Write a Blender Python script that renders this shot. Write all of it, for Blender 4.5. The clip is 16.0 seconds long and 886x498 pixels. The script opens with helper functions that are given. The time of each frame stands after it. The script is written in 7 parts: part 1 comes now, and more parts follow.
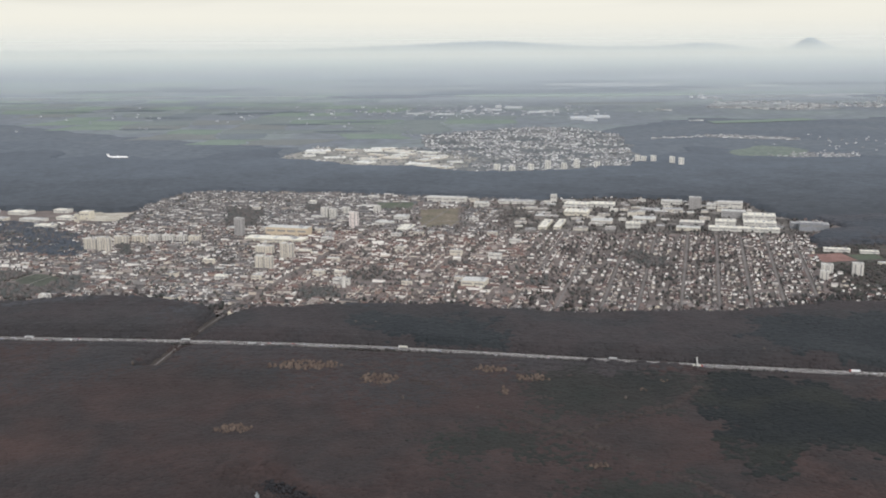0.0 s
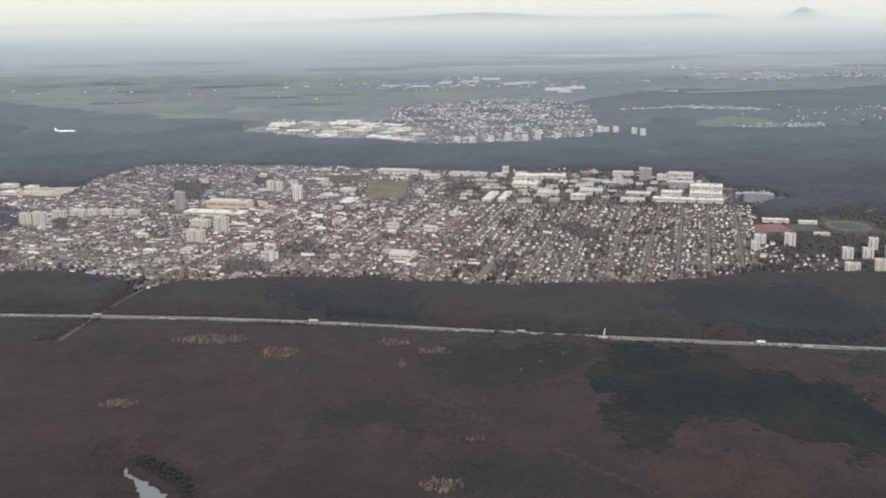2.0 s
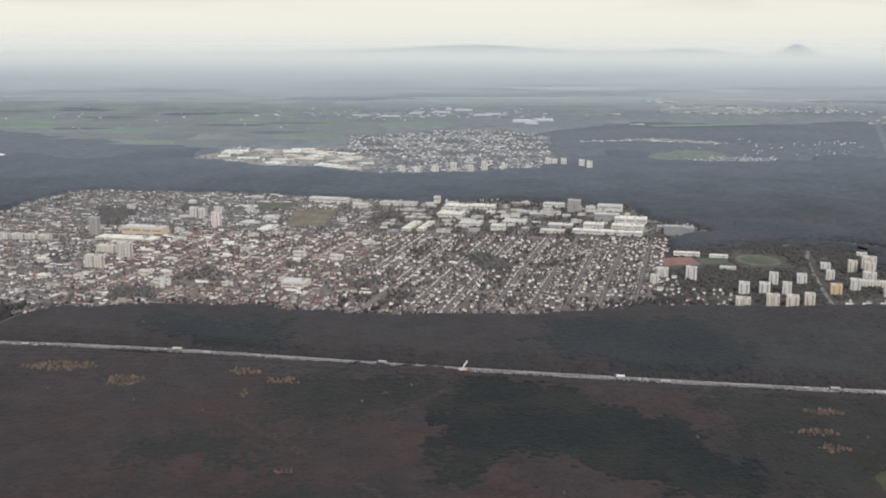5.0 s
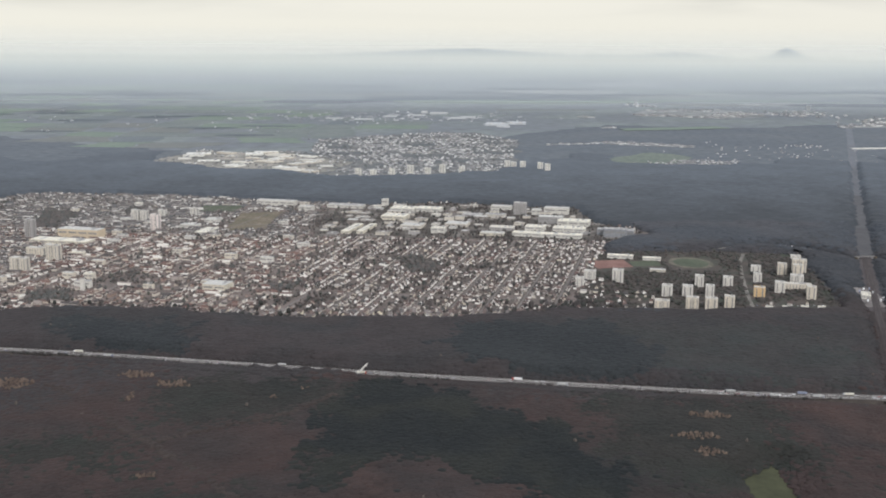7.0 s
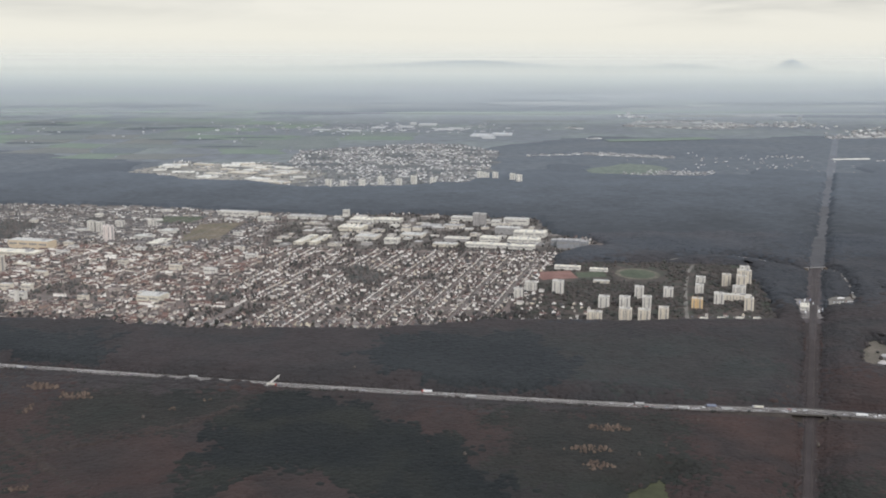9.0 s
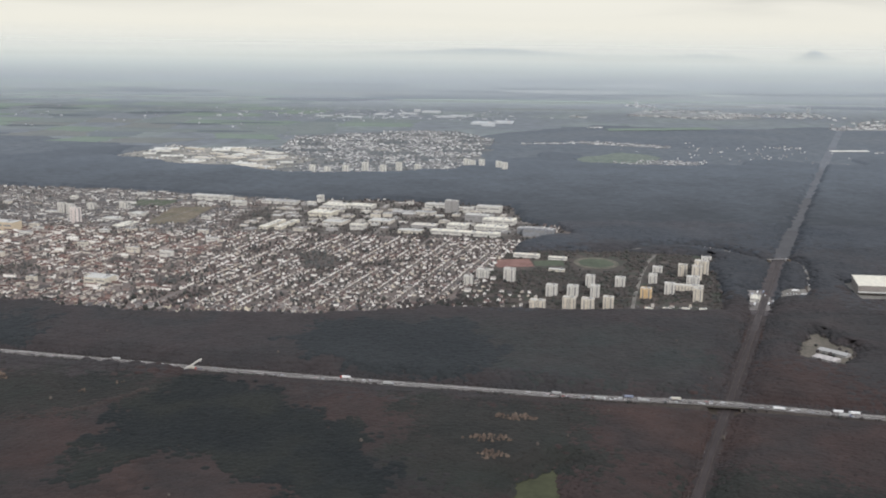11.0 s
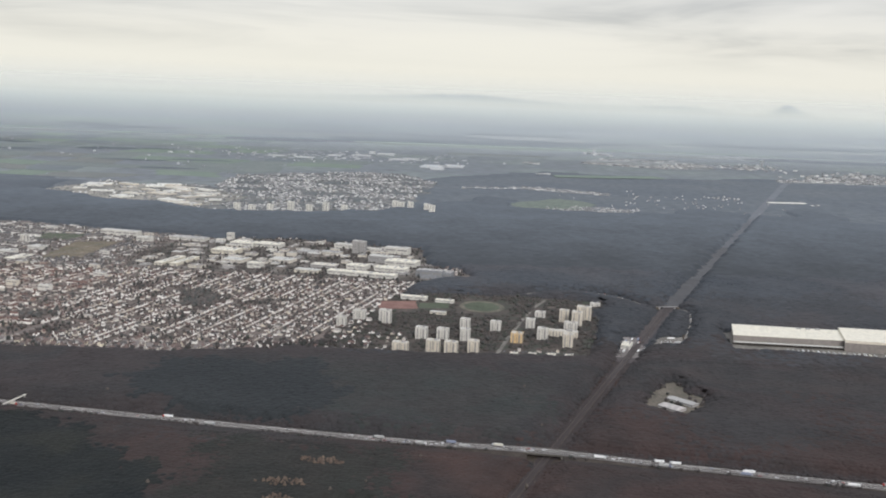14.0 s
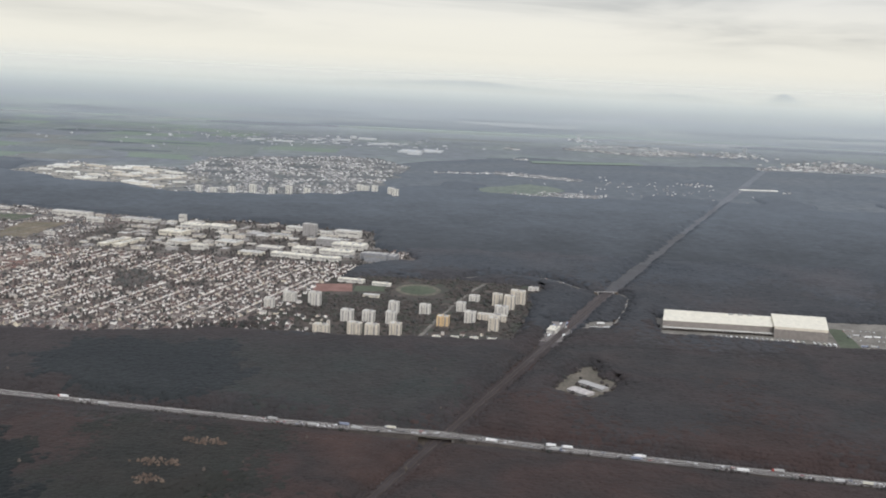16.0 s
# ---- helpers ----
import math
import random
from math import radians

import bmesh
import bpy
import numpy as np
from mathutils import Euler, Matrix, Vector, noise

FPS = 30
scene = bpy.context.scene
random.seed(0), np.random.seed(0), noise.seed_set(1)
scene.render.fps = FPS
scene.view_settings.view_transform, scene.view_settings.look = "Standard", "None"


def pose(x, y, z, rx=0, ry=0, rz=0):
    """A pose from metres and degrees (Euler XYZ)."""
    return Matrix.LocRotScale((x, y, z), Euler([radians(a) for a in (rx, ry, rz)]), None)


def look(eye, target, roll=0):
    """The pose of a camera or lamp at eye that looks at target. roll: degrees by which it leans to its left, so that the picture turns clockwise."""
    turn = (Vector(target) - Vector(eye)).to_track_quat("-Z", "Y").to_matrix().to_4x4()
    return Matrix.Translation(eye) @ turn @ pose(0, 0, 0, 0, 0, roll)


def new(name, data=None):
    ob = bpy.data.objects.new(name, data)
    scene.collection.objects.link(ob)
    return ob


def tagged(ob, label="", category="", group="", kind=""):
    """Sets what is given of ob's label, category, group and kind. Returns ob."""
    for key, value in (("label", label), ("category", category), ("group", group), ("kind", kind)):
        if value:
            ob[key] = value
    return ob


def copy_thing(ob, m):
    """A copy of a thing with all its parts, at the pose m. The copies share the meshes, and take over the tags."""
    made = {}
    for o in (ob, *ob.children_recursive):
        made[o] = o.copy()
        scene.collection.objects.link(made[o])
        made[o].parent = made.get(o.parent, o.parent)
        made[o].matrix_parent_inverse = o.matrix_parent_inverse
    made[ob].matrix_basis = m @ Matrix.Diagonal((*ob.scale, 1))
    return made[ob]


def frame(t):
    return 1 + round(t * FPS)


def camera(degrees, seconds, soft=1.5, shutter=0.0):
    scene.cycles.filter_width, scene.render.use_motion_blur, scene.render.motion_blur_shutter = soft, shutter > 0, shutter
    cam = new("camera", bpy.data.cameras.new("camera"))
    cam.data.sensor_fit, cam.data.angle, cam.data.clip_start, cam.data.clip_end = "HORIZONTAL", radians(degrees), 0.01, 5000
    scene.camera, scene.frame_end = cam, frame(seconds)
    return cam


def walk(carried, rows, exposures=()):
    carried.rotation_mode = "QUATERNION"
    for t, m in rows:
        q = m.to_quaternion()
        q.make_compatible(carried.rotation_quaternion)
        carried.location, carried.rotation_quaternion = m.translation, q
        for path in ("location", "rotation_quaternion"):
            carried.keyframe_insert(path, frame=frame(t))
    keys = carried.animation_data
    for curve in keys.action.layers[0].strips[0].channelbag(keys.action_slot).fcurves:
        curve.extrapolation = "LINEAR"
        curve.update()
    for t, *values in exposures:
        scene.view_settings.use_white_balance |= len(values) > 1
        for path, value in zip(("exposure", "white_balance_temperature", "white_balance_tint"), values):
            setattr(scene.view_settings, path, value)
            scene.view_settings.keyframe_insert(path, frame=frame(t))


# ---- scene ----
# The country is modelled at one tenth: one unit stands for ten metres.
cam = camera(47.1, 16.0, soft=1.95)
PATH = [
    (0, (3.097, 0.246, 51.458), (3.089, 2.207, 51.063), -0.3),
    (0.5, (6.786, 0.374, 51.37), (6.775, 2.333, 50.965), -0.4),
    (1, (10.416, 0.687, 51.306), (10.402, 2.642, 50.887), -0.5),
    (1.5, (14.35, 0.956, 51.256), (14.336, 2.909, 50.824), -0.5),
    (2, (17.831, 1.587, 51.013), (17.83, 3.536, 50.566), -0.6),
    (2.5, (21.646, 1.767, 50.868), (21.649, 3.72, 50.436), -0.5),
    (3, (25.252, 2.101, 50.755), (25.251, 4.061, 50.357), -0.3),
    (3.5, (29.074, 2.486, 50.612), (29.067, 4.448, 50.223), -0.2),
    (4, (32.522, 3.01, 50.434), (32.516, 4.972, 50.043), 0.0),
    (6.5, (51.321, 4.592, 49.874), (51.335, 6.555, 49.491), 0.3),
    (7, (54.924, 4.883, 49.729), (54.94, 6.846, 49.348), 0.3),
    (7.5, (58.714, 5.192, 49.643), (58.732, 7.158, 49.276), 0.3),
    (8, (62.548, 5.57, 49.597), (62.56, 7.537, 49.241), 0.2),
    (8.5, (66.232, 5.931, 49.47), (66.235, 7.899, 49.11), 0.2),
    (9, (69.99, 6.273, 49.404), (69.991, 8.241, 49.045), 0.2),
    (11.3, (87.286, 8.305, 48.736), (87.245, 10.268, 48.353), 0.8),
    (11.5, (88.707, 8.473, 48.709), (88.671, 10.437, 48.332), 0.8),
    (12, (92.175, 9.076, 48.488), (92.151, 11.044, 48.133), 1.2),
    (12.5, (96.006, 9.701, 48.307), (95.986, 11.673, 47.972), 1.5),
    (13, (99.721, 10.555, 48.062), (99.703, 12.529, 47.742), 1.8),
    (13.5, (103.383, 10.775, 48.068), (103.373, 12.752, 47.765), 2.0),
    (14, (107.13, 11.062, 48.125), (107.129, 13.04, 47.83), 2.3),
    (14.5, (110.684, 11.489, 47.981), (110.686, 13.466, 47.68), 2.7),
    (15, (114.369, 11.987, 47.836), (114.367, 13.961, 47.517), 2.8),
    (15.5, (117.942, 12.414, 47.748), (117.945, 14.387, 47.42), 2.8),
    (16, (121.492, 12.666, 47.692), (121.496, 14.64, 47.371), 2.8),
]
walk(cam, [(t, look(eye, target, roll)) for t, eye, target, roll in PATH], exposures=[(0.0, 0.38, 6500, 12.3), (1.0, 0.44, 6500, 12.3), (2.0, 0.465, 6500, 12.3), (3.0, 0.445, 6500, 12.3), (4.0, 0.40, 6500, 12.3), (7.0, 0.36, 6500, 12.3), (9.0, 0.34, 6500, 12.3), (16.0, 0.34, 6500, 12.3)])

# ---- world ----
SUN_TURN, SUN_UP = 160.0, 34.0
world = bpy.data.worlds.new("overcast")
scene.world = world
world.use_nodes = True
wn, wl = world.node_tree.nodes, world.node_tree.links
wn.clear()


def wnode(kind, **values):
    n = wn.new(kind)
    for k, v in values.items():
        n.inputs[k].default_value = v
    return n


def fill_ramp(ramp, stops, constant=False):
    ramp.interpolation = "CONSTANT" if constant else "LINEAR"
    while len(ramp.elements) > 1:
        ramp.elements.remove(ramp.elements[-1])
    ramp.elements[0].position, ramp.elements[0].color = stops[0][0], (*stops[0][1], 1)
    for p, c in stops[1:]:
        ramp.elements.new(p).color = (*c, 1)


sky = wn.new("ShaderNodeTexSky")
sky.sky_type, sky.sun_disc = "NISHITA", False
sky.sun_elevation, sky.sun_rotation = radians(SUN_UP), radians(SUN_TURN)
sky_dim = wn.new("ShaderNodeVectorMath")
sky_dim.operation = "SCALE"
sky_dim.inputs["Scale"].default_value = 0.1
coord = wn.new("ShaderNodeTexCoord")
axes = wn.new("ShaderNodeSeparateXYZ")
stretch = wn.new("ShaderNodeMapping")
stretch.inputs["Scale"].default_value = (1.6, 1.6, 15.0)
cloud = wnode("ShaderNodeTexNoise", Scale=1.9, Detail=5.0, Roughness=0.55, Distortion=0.4)
veil = wn.new("ShaderNodeValToRGB")
fill_ramp(veil.color_ramp, [(0.0, (0.22, 0.22, 0.22)), (0.495, (0.58, 0.60, 0.58)), (0.502, (0.63, 0.65, 0.615)), (0.512, (0.68, 0.675, 0.605)), (0.528, (0.69, 0.675, 0.61)), (0.55, (0.64, 0.635, 0.60)), (0.60, (0.78, 0.77, 0.75)), (0.8, (0.76, 0.81, 0.86)), (1.0, (0.82, 0.89, 0.97))])
half = wnode("ShaderNodeMath")
half.operation = "MULTIPLY_ADD"
half.inputs[1].default_value, half.inputs[2].default_value = 0.5, 0.5
patch = wn.new("ShaderNodeValToRGB")
fill_ramp(patch.color_ramp, [(0.36, (0.70, 0.712, 0.735)), (0.46, (0.86, 0.866, 0.875)), (0.56, (0.97, 0.97, 0.97)), (0.66, (1.0, 1.0, 0.99))])
rise = wn.new("ShaderNodeMapRange")
rise.inputs["From Min"].default_value, rise.inputs["From Max"].default_value = 0.028, 0.062
clouds = wn.new("ShaderNodeMix")
clouds.data_type, clouds.blend_type = "RGBA", "MULTIPLY"
blend = wn.new("ShaderNodeMix")
blend.data_type = "RGBA"
blend.inputs["Factor"].default_value = 0.9
back = wnode("ShaderNodeBackground", Strength=1.0)
out = wn.new("ShaderNodeOutputWorld")
wl.new(coord.outputs["Generated"], axes.inputs[0])
wl.new(coord.outputs["Generated"], stretch.inputs["Vector"])
wl.new(stretch.outputs[0], cloud.inputs["Vector"])
wl.new(axes.outputs["Z"], half.inputs[0])
wl.new(half.outputs[0], veil.inputs[0])
wl.new(cloud.outputs["Fac"], patch.inputs[0])
wl.new(axes.outputs["Z"], rise.inputs["Value"])
wl.new(rise.outputs[0], clouds.inputs["Factor"])
wl.new(veil.outputs[0], clouds.inputs["A"])
wl.new(patch.outputs[0], clouds.inputs["B"])
wl.new(sky.outputs[0], sky_dim.inputs[0])
wl.new(sky_dim.outputs[0], blend.inputs["A"])
wl.new(clouds.outputs["Result"], blend.inputs["B"])
wl.new(blend.outputs["Result"], back.inputs["Color"])
wl.new(back.outputs[0], out.inputs[0])

sun = new("sun", bpy.data.lights.new("sun", "SUN"))
sun.data.energy, sun.data.angle, sun.data.color = 1.5, radians(10), (1.0, 0.975, 0.945)
_a, _e = radians(SUN_TURN), radians(SUN_UP)
sun.matrix_world = look((math.sin(_a) * math.cos(_e) * 300, math.cos(_a) * math.cos(_e) * 300, math.sin(_e) * 300), (0, 0, 0))

# ---- materials ----


def material(name, stops, by="noise", coarse=0.05, fine=1.5, mottle=0.25, rough=0.9, gloss=0.2, bump=0.0, metal=0.0):
    """A rough surface: a ramp of colours picked by noise, by mesh island or by object, mottled at two scales."""
    m = bpy.data.materials.new(name)
    m.use_nodes = True
    n, l = m.node_tree.nodes, m.node_tree.links
    b = n["Principled BSDF"]
    b.inputs["Roughness"].default_value, b.inputs["Metallic"].default_value = rough, metal
    b.inputs["Specular IOR Level"].default_value = gloss
    geo = n.new("ShaderNodeNewGeometry")
    big, small = n.new("ShaderNodeTexNoise"), n.new("ShaderNodeTexNoise")
    for t, s, d in ((big, coarse, 5.0), (small, fine, 4.0)):
        t.inputs["Scale"].default_value, t.inputs["Detail"].default_value = s, d
        l.new(geo.outputs["Position"], t.inputs["Vector"])
    ramp = n.new("ShaderNodeValToRGB")
    fill_ramp(ramp.color_ramp, stops, constant=by != "noise")
    if by == "noise":
        l.new(big.outputs["Fac"], ramp.inputs[0])
    elif by == "island":
        l.new(geo.outputs["Random Per Island"], ramp.inputs[0])
    else:
        l.new(n.new("ShaderNodeObjectInfo").outputs["Random"], ramp.inputs[0])
    spread = n.new("ShaderNodeMapRange")
    spread.inputs["From Min"].default_value, spread.inputs["From Max"].default_value = 0.3, 0.7
    spread.inputs["To Min"].default_value, spread.inputs["To Max"].default_value = 1 - mottle, 1 + mottle
    l.new(small.outputs["Fac"], spread.inputs["Value"])
    tone = n.new("ShaderNodeVectorMath")
    tone.operation = "SCALE"
    l.new(ramp.outputs[0], tone.inputs[0])
    l.new(spread.outputs[0], tone.inputs["Scale"])
    l.new(tone.outputs[0], b.inputs["Base Color"])
    if bump:
        bp = n.new("ShaderNodeBump")
        bp.inputs["Strength"].default_value, bp.inputs["Distance"].default_value = bump, 0.3
        l.new(small.outputs["Fac"], bp.inputs["Height"])
        l.new(bp.outputs[0], b.inputs["Normal"])
    return m


def plain(name, colour, **kw):
    return material(name, [(0.0, colour)], mottle=kw.pop("mottle", 0.12), **kw)


M_FLOOR = material("forest_floor", [(0.3, (0.040, 0.030, 0.025)), (0.5, (0.055, 0.040, 0.032)), (0.7, (0.045, 0.042, 0.030))], coarse=0.03, fine=0.9, mottle=0.35, bump=0.3)
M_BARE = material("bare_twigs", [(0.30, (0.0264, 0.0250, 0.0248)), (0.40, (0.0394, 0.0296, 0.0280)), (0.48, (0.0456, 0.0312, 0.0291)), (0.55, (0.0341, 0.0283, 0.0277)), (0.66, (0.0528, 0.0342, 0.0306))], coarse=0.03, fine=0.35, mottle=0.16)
# Darker copy of the bare twigs: lens vignetting put into the colour.
M_BAREDIM = material("bare_twigs_vignetted", [(0.30, (0.0222, 0.0212, 0.0212)), (0.40, (0.0328, 0.0252, 0.0240)), (0.48, (0.0380, 0.0266, 0.0250)), (0.55, (0.0286, 0.0242, 0.0238)), (0.66, (0.0440, 0.0290, 0.0264))], coarse=0.03, fine=0.35, mottle=0.16)
# Belt, mid, late, deep and far woods carry haze in their colours.
M_BELT = material("hazed_belt_twigs", [(0.30, (0.0288, 0.0288, 0.0305)), (0.42, (0.0372, 0.0340, 0.0345)), (0.52, (0.0434, 0.0366, 0.0370)), (0.60, (0.0338, 0.0328, 0.0338)), (0.70, (0.0474, 0.0392, 0.0383))], coarse=0.03, fine=0.35, mottle=0.14)
M_BELTPINE = material("hazed_belt_pines", [(0.35, (0.0228, 0.0263, 0.0286)), (0.65, (0.0286, 0.0321, 0.0338))], coarse=0.05, fine=0.6, mottle=0.14)
M_MIDWOOD = material("hazed_mid_woods", [(0.3, (0.040, 0.044, 0.050)), (0.5, (0.046, 0.048, 0.053)), (0.7, (0.058, 0.053, 0.055))], coarse=0.03, fine=0.5, mottle=0.15)
M_LATEWOOD = material("hazed_late_woods", [(0.3, (0.050, 0.057, 0.067)), (0.5, (0.056, 0.062, 0.071)), (0.68, (0.070, 0.069, 0.075))], coarse=0.025, fine=0.4, mottle=0.15)
M_DEEPWOOD = material("hazed_deep_woods", [(0.3, (0.060, 0.071, 0.086)), (0.5, (0.066, 0.076, 0.090)), (0.68, (0.078, 0.083, 0.094))], coarse=0.022, fine=0.38, mottle=0.15)
M_MIDPINE = material("hazed_mid_pines", [(0.3, (0.034, 0.039, 0.043)), (0.7, (0.041, 0.046, 0.049))], coarse=0.03, fine=0.7, mottle=0.2)
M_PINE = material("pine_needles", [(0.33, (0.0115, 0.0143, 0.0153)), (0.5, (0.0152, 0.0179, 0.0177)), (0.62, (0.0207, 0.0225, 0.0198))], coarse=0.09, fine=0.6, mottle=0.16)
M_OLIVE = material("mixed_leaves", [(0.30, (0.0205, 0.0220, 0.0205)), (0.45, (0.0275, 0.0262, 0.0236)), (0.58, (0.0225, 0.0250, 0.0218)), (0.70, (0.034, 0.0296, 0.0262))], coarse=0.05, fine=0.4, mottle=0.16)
# Paler copy of the mixed leaves, with haze put into it.
M_OLIVEBELT = material("hazed_belt_leaves", [(0.30, (0.0298, 0.0320, 0.0325)), (0.45, (0.0382, 0.0366, 0.0359)), (0.58, (0.0320, 0.0359, 0.0349)), (0.70, (0.0449, 0.0393, 0.0376))], coarse=0.05, fine=0.4, mottle=0.16)
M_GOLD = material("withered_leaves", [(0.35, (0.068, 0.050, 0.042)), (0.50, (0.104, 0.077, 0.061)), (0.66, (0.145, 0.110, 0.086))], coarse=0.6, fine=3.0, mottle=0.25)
M_FARWOOD = material("hazed_distant_woods", [(0.3, (0.083, 0.099, 0.120)), (0.5, (0.092, 0.108, 0.127)), (0.7, (0.103, 0.116, 0.131))], coarse=0.02, fine=0.35, mottle=0.2)
# Gardens and their trees are lightened in colour to imitate haze over the town.
M_GARDEN = material("gardens", [(0.3, (0.112, 0.101, 0.090)), (0.5, (0.152, 0.125, 0.113)), (0.7, (0.200, 0.164, 0.147))], coarse=0.25, fine=2.5, mottle=0.35)
M_GTREE = material("garden_trees", [(0.0, (0.088, 0.090, 0.086)), (0.35, (0.114, 0.102, 0.098)), (0.7, (0.136, 0.117, 0.110)), (0.92, (0.094, 0.098, 0.084))], by="island", fine=3.0, mottle=0.3)
M_GTREE_E = material("dark_garden_trees", [(0.0, (0.060, 0.062, 0.060)), (0.35, (0.084, 0.075, 0.072)), (0.7, (0.100, 0.086, 0.081)), (0.92, (0.064, 0.068, 0.060))], by="island", fine=3.0, mottle=0.3)
M_EDGE = material("edge_trees", [(0.0, (0.050, 0.045, 0.044)), (0.4, (0.062, 0.054, 0.052)), (0.75, (0.044, 0.046, 0.043))], by="island", fine=2.0, mottle=0.25)
M_YARD = material("paved_yard", [(0.35, (0.135, 0.126, 0.112)), (0.6, (0.215, 0.20, 0.178))], coarse=0.2, fine=1.5, mottle=0.25)
M_TARMAC = material("worn_tarmac", [(0.34, (0.0805, 0.0725, 0.0697)), (0.5, (0.1275, 0.1154, 0.1087)), (0.66, (0.1946, 0.1771, 0.1678))], coarse=0.14, fine=2.5, mottle=0.3)
M_STREET = material("street_paving", [(0.35, (0.145, 0.132, 0.123)), (0.65, (0.205, 0.187, 0.172))], coarse=0.15, fine=3.0, mottle=0.15)
M_CONCRETE = material("concrete_lane", [(0.32, (0.1188, 0.1067, 0.1012)), (0.5, (0.1848, 0.1683, 0.1595)), (0.66, (0.2805, 0.2574, 0.2442))], coarse=0.16, fine=2.0, mottle=0.2)
M_VERGE = material("dry_verge", [(0.35, (0.085, 0.070, 0.052)), (0.65, (0.13, 0.105, 0.078))], coarse=0.3, fine=2.0, mottle=0.3)
M_BANK = material("bracken_bank", [(0.35, (0.042, 0.035, 0.031)), (0.65, (0.060, 0.050, 0.043))], coarse=0.25, fine=1.5, mottle=0.3)
M_BALLAST = material("ballast", [(0.35, (0.056, 0.048, 0.048)), (0.65, (0.074, 0.064, 0.063))], coarse=0.3, fine=3.0, mottle=0.25)
M_OLDBALLAST = material("weathered_ballast", [(0.35, (0.043, 0.035, 0.034)), (0.65, (0.056, 0.046, 0.045))], coarse=0.3, fine=3.0, mottle=0.2)
M_GRASS = material("winter_grass", [(0.35, (0.070, 0.084, 0.058)), (0.65, (0.095, 0.108, 0.076))], coarse=0.08, fine=1.0, mottle=0.2)
M_CLAY = material("red_clay", [(0.4, (0.19, 0.105, 0.09)), (0.6, (0.24, 0.14, 0.12))], coarse=0.3, fine=2.0, mottle=0.2)
M_CLEARING = material("sandy_grass", [(0.35, (0.10, 0.095, 0.075)), (0.65, (0.16, 0.145, 0.115))], coarse=0.3, fine=1.5, mottle=0.3)
M_TRACK = material("track_marker", [(0.35, (0.038, 0.030, 0.028)), (0.65, (0.050, 0.040, 0.036))], coarse=0.15, fine=1.5, mottle=0.25)
M_SOIL = material("bare_soil", [(0.4, (0.34, 0.31, 0.25)), (0.6, (0.46, 0.42, 0.35))], coarse=0.2, fine=1.5, mottle=0.25)
M_WALL = material("house_plaster", [(0.0, (0.83, 0.80, 0.75)), (0.28, (0.58, 0.545, 0.49)), (0.40, (0.48, 0.445, 0.405)), (0.52, (0.60, 0.55, 0.48)), (0.66, (0.36, 0.325, 0.295)), (0.82, (0.52, 0.455, 0.39)), (0.92, (0.32, 0.245, 0.21))], by="island", fine=4.0, mottle=0.15)
M_WALL_O = material("house_plaster_near", [(0.0, (0.72, 0.705, 0.68)), (0.4, (0.66, 0.62, 0.55)), (0.6, (0.74, 0.68, 0.55)), (0.8, (0.45, 0.40, 0.35))], by="object", fine=4.0, mottle=0.15)
M_ROOF = material("roof_tiles", [(0.0, (0.122, 0.084, 0.075)), (0.25, (0.172, 0.112, 0.098)), (0.45, (0.086, 0.078, 0.076)), (0.62, (0.168, 0.134, 0.122)), (0.78, (0.27, 0.235, 0.215)), (0.93, (0.62, 0.59, 0.54))], by="island", fine=4.0, mottle=0.2, rough=0.7)
M_ROOF_O = material("roof_tiles_near", [(0.0, (0.125, 0.098, 0.09)), (0.3, (0.165, 0.124, 0.112)), (0.55, (0.105, 0.098, 0.097)), (0.8, (0.20, 0.18, 0.17))], by="object", fine=4.0, mottle=0.2, rough=0.7)
# Far walls and roofs lose contrast in colour to imitate haze.
M_FARWALL = material("hazed_far_plaster", [(0.0, (0.70, 0.70, 0.69)), (0.28, (0.43, 0.435, 0.44)), (0.5, (0.34, 0.345, 0.35)), (0.75, (0.27, 0.278, 0.288)), (0.9, (0.45, 0.435, 0.415))], by="island", fine=2.0, mottle=0.12)
M_FARROOF = material("hazed_far_roofs", [(0.0, (0.185, 0.182, 0.182)), (0.3, (0.165, 0.168, 0.175)), (0.6, (0.24, 0.238, 0.236)), (0.84, (0.50, 0.495, 0.48))], by="island", fine=2.0, mottle=0.12)
M_WHITE = plain("white_render", (0.61, 0.59, 0.545), fine=3.0)
M_CREAM = plain("cream_render", (0.61, 0.56, 0.475), fine=3.0)
M_BEIGE = plain("beige_render", (0.58, 0.54, 0.47), fine=3.0)
M_ORANGE = plain("ochre_render", (0.62, 0.46, 0.27), fine=3.0)
M_GREYC = plain("grey_concrete", (0.36, 0.35, 0.34), fine=3.0)
M_HALLWALL = plain("pale_panel_wall", (0.56, 0.545, 0.50), fine=1.5, mottle=0.2)
M_HALLCREAM = plain("cream_panel_wall", (0.58, 0.54, 0.45), fine=1.5, mottle=0.2)
M_OLDCONC = plain("weathered_concrete", (0.15, 0.14, 0.128), fine=2.0, mottle=0.25)
M_FLATROOF = plain("gravel_roof", (0.50, 0.49, 0.46), fine=3.0, mottle=0.2)
M_WHITEROOF = plain("white_roof_sheet", (0.68, 0.64, 0.54), fine=1.2, mottle=0.14, rough=0.6)
M_WARMROOF = plain("weathered_felt_roof", (0.36, 0.33, 0.295), fine=2.0, mottle=0.25)
M_DARKROOF = plain("tarred_roof", (0.15, 0.145, 0.14), fine=2.0, mottle=0.2)
M_CLAD = plain("dark_cladding", (0.20, 0.195, 0.19), fine=2.5, mottle=0.12, rough=0.6)
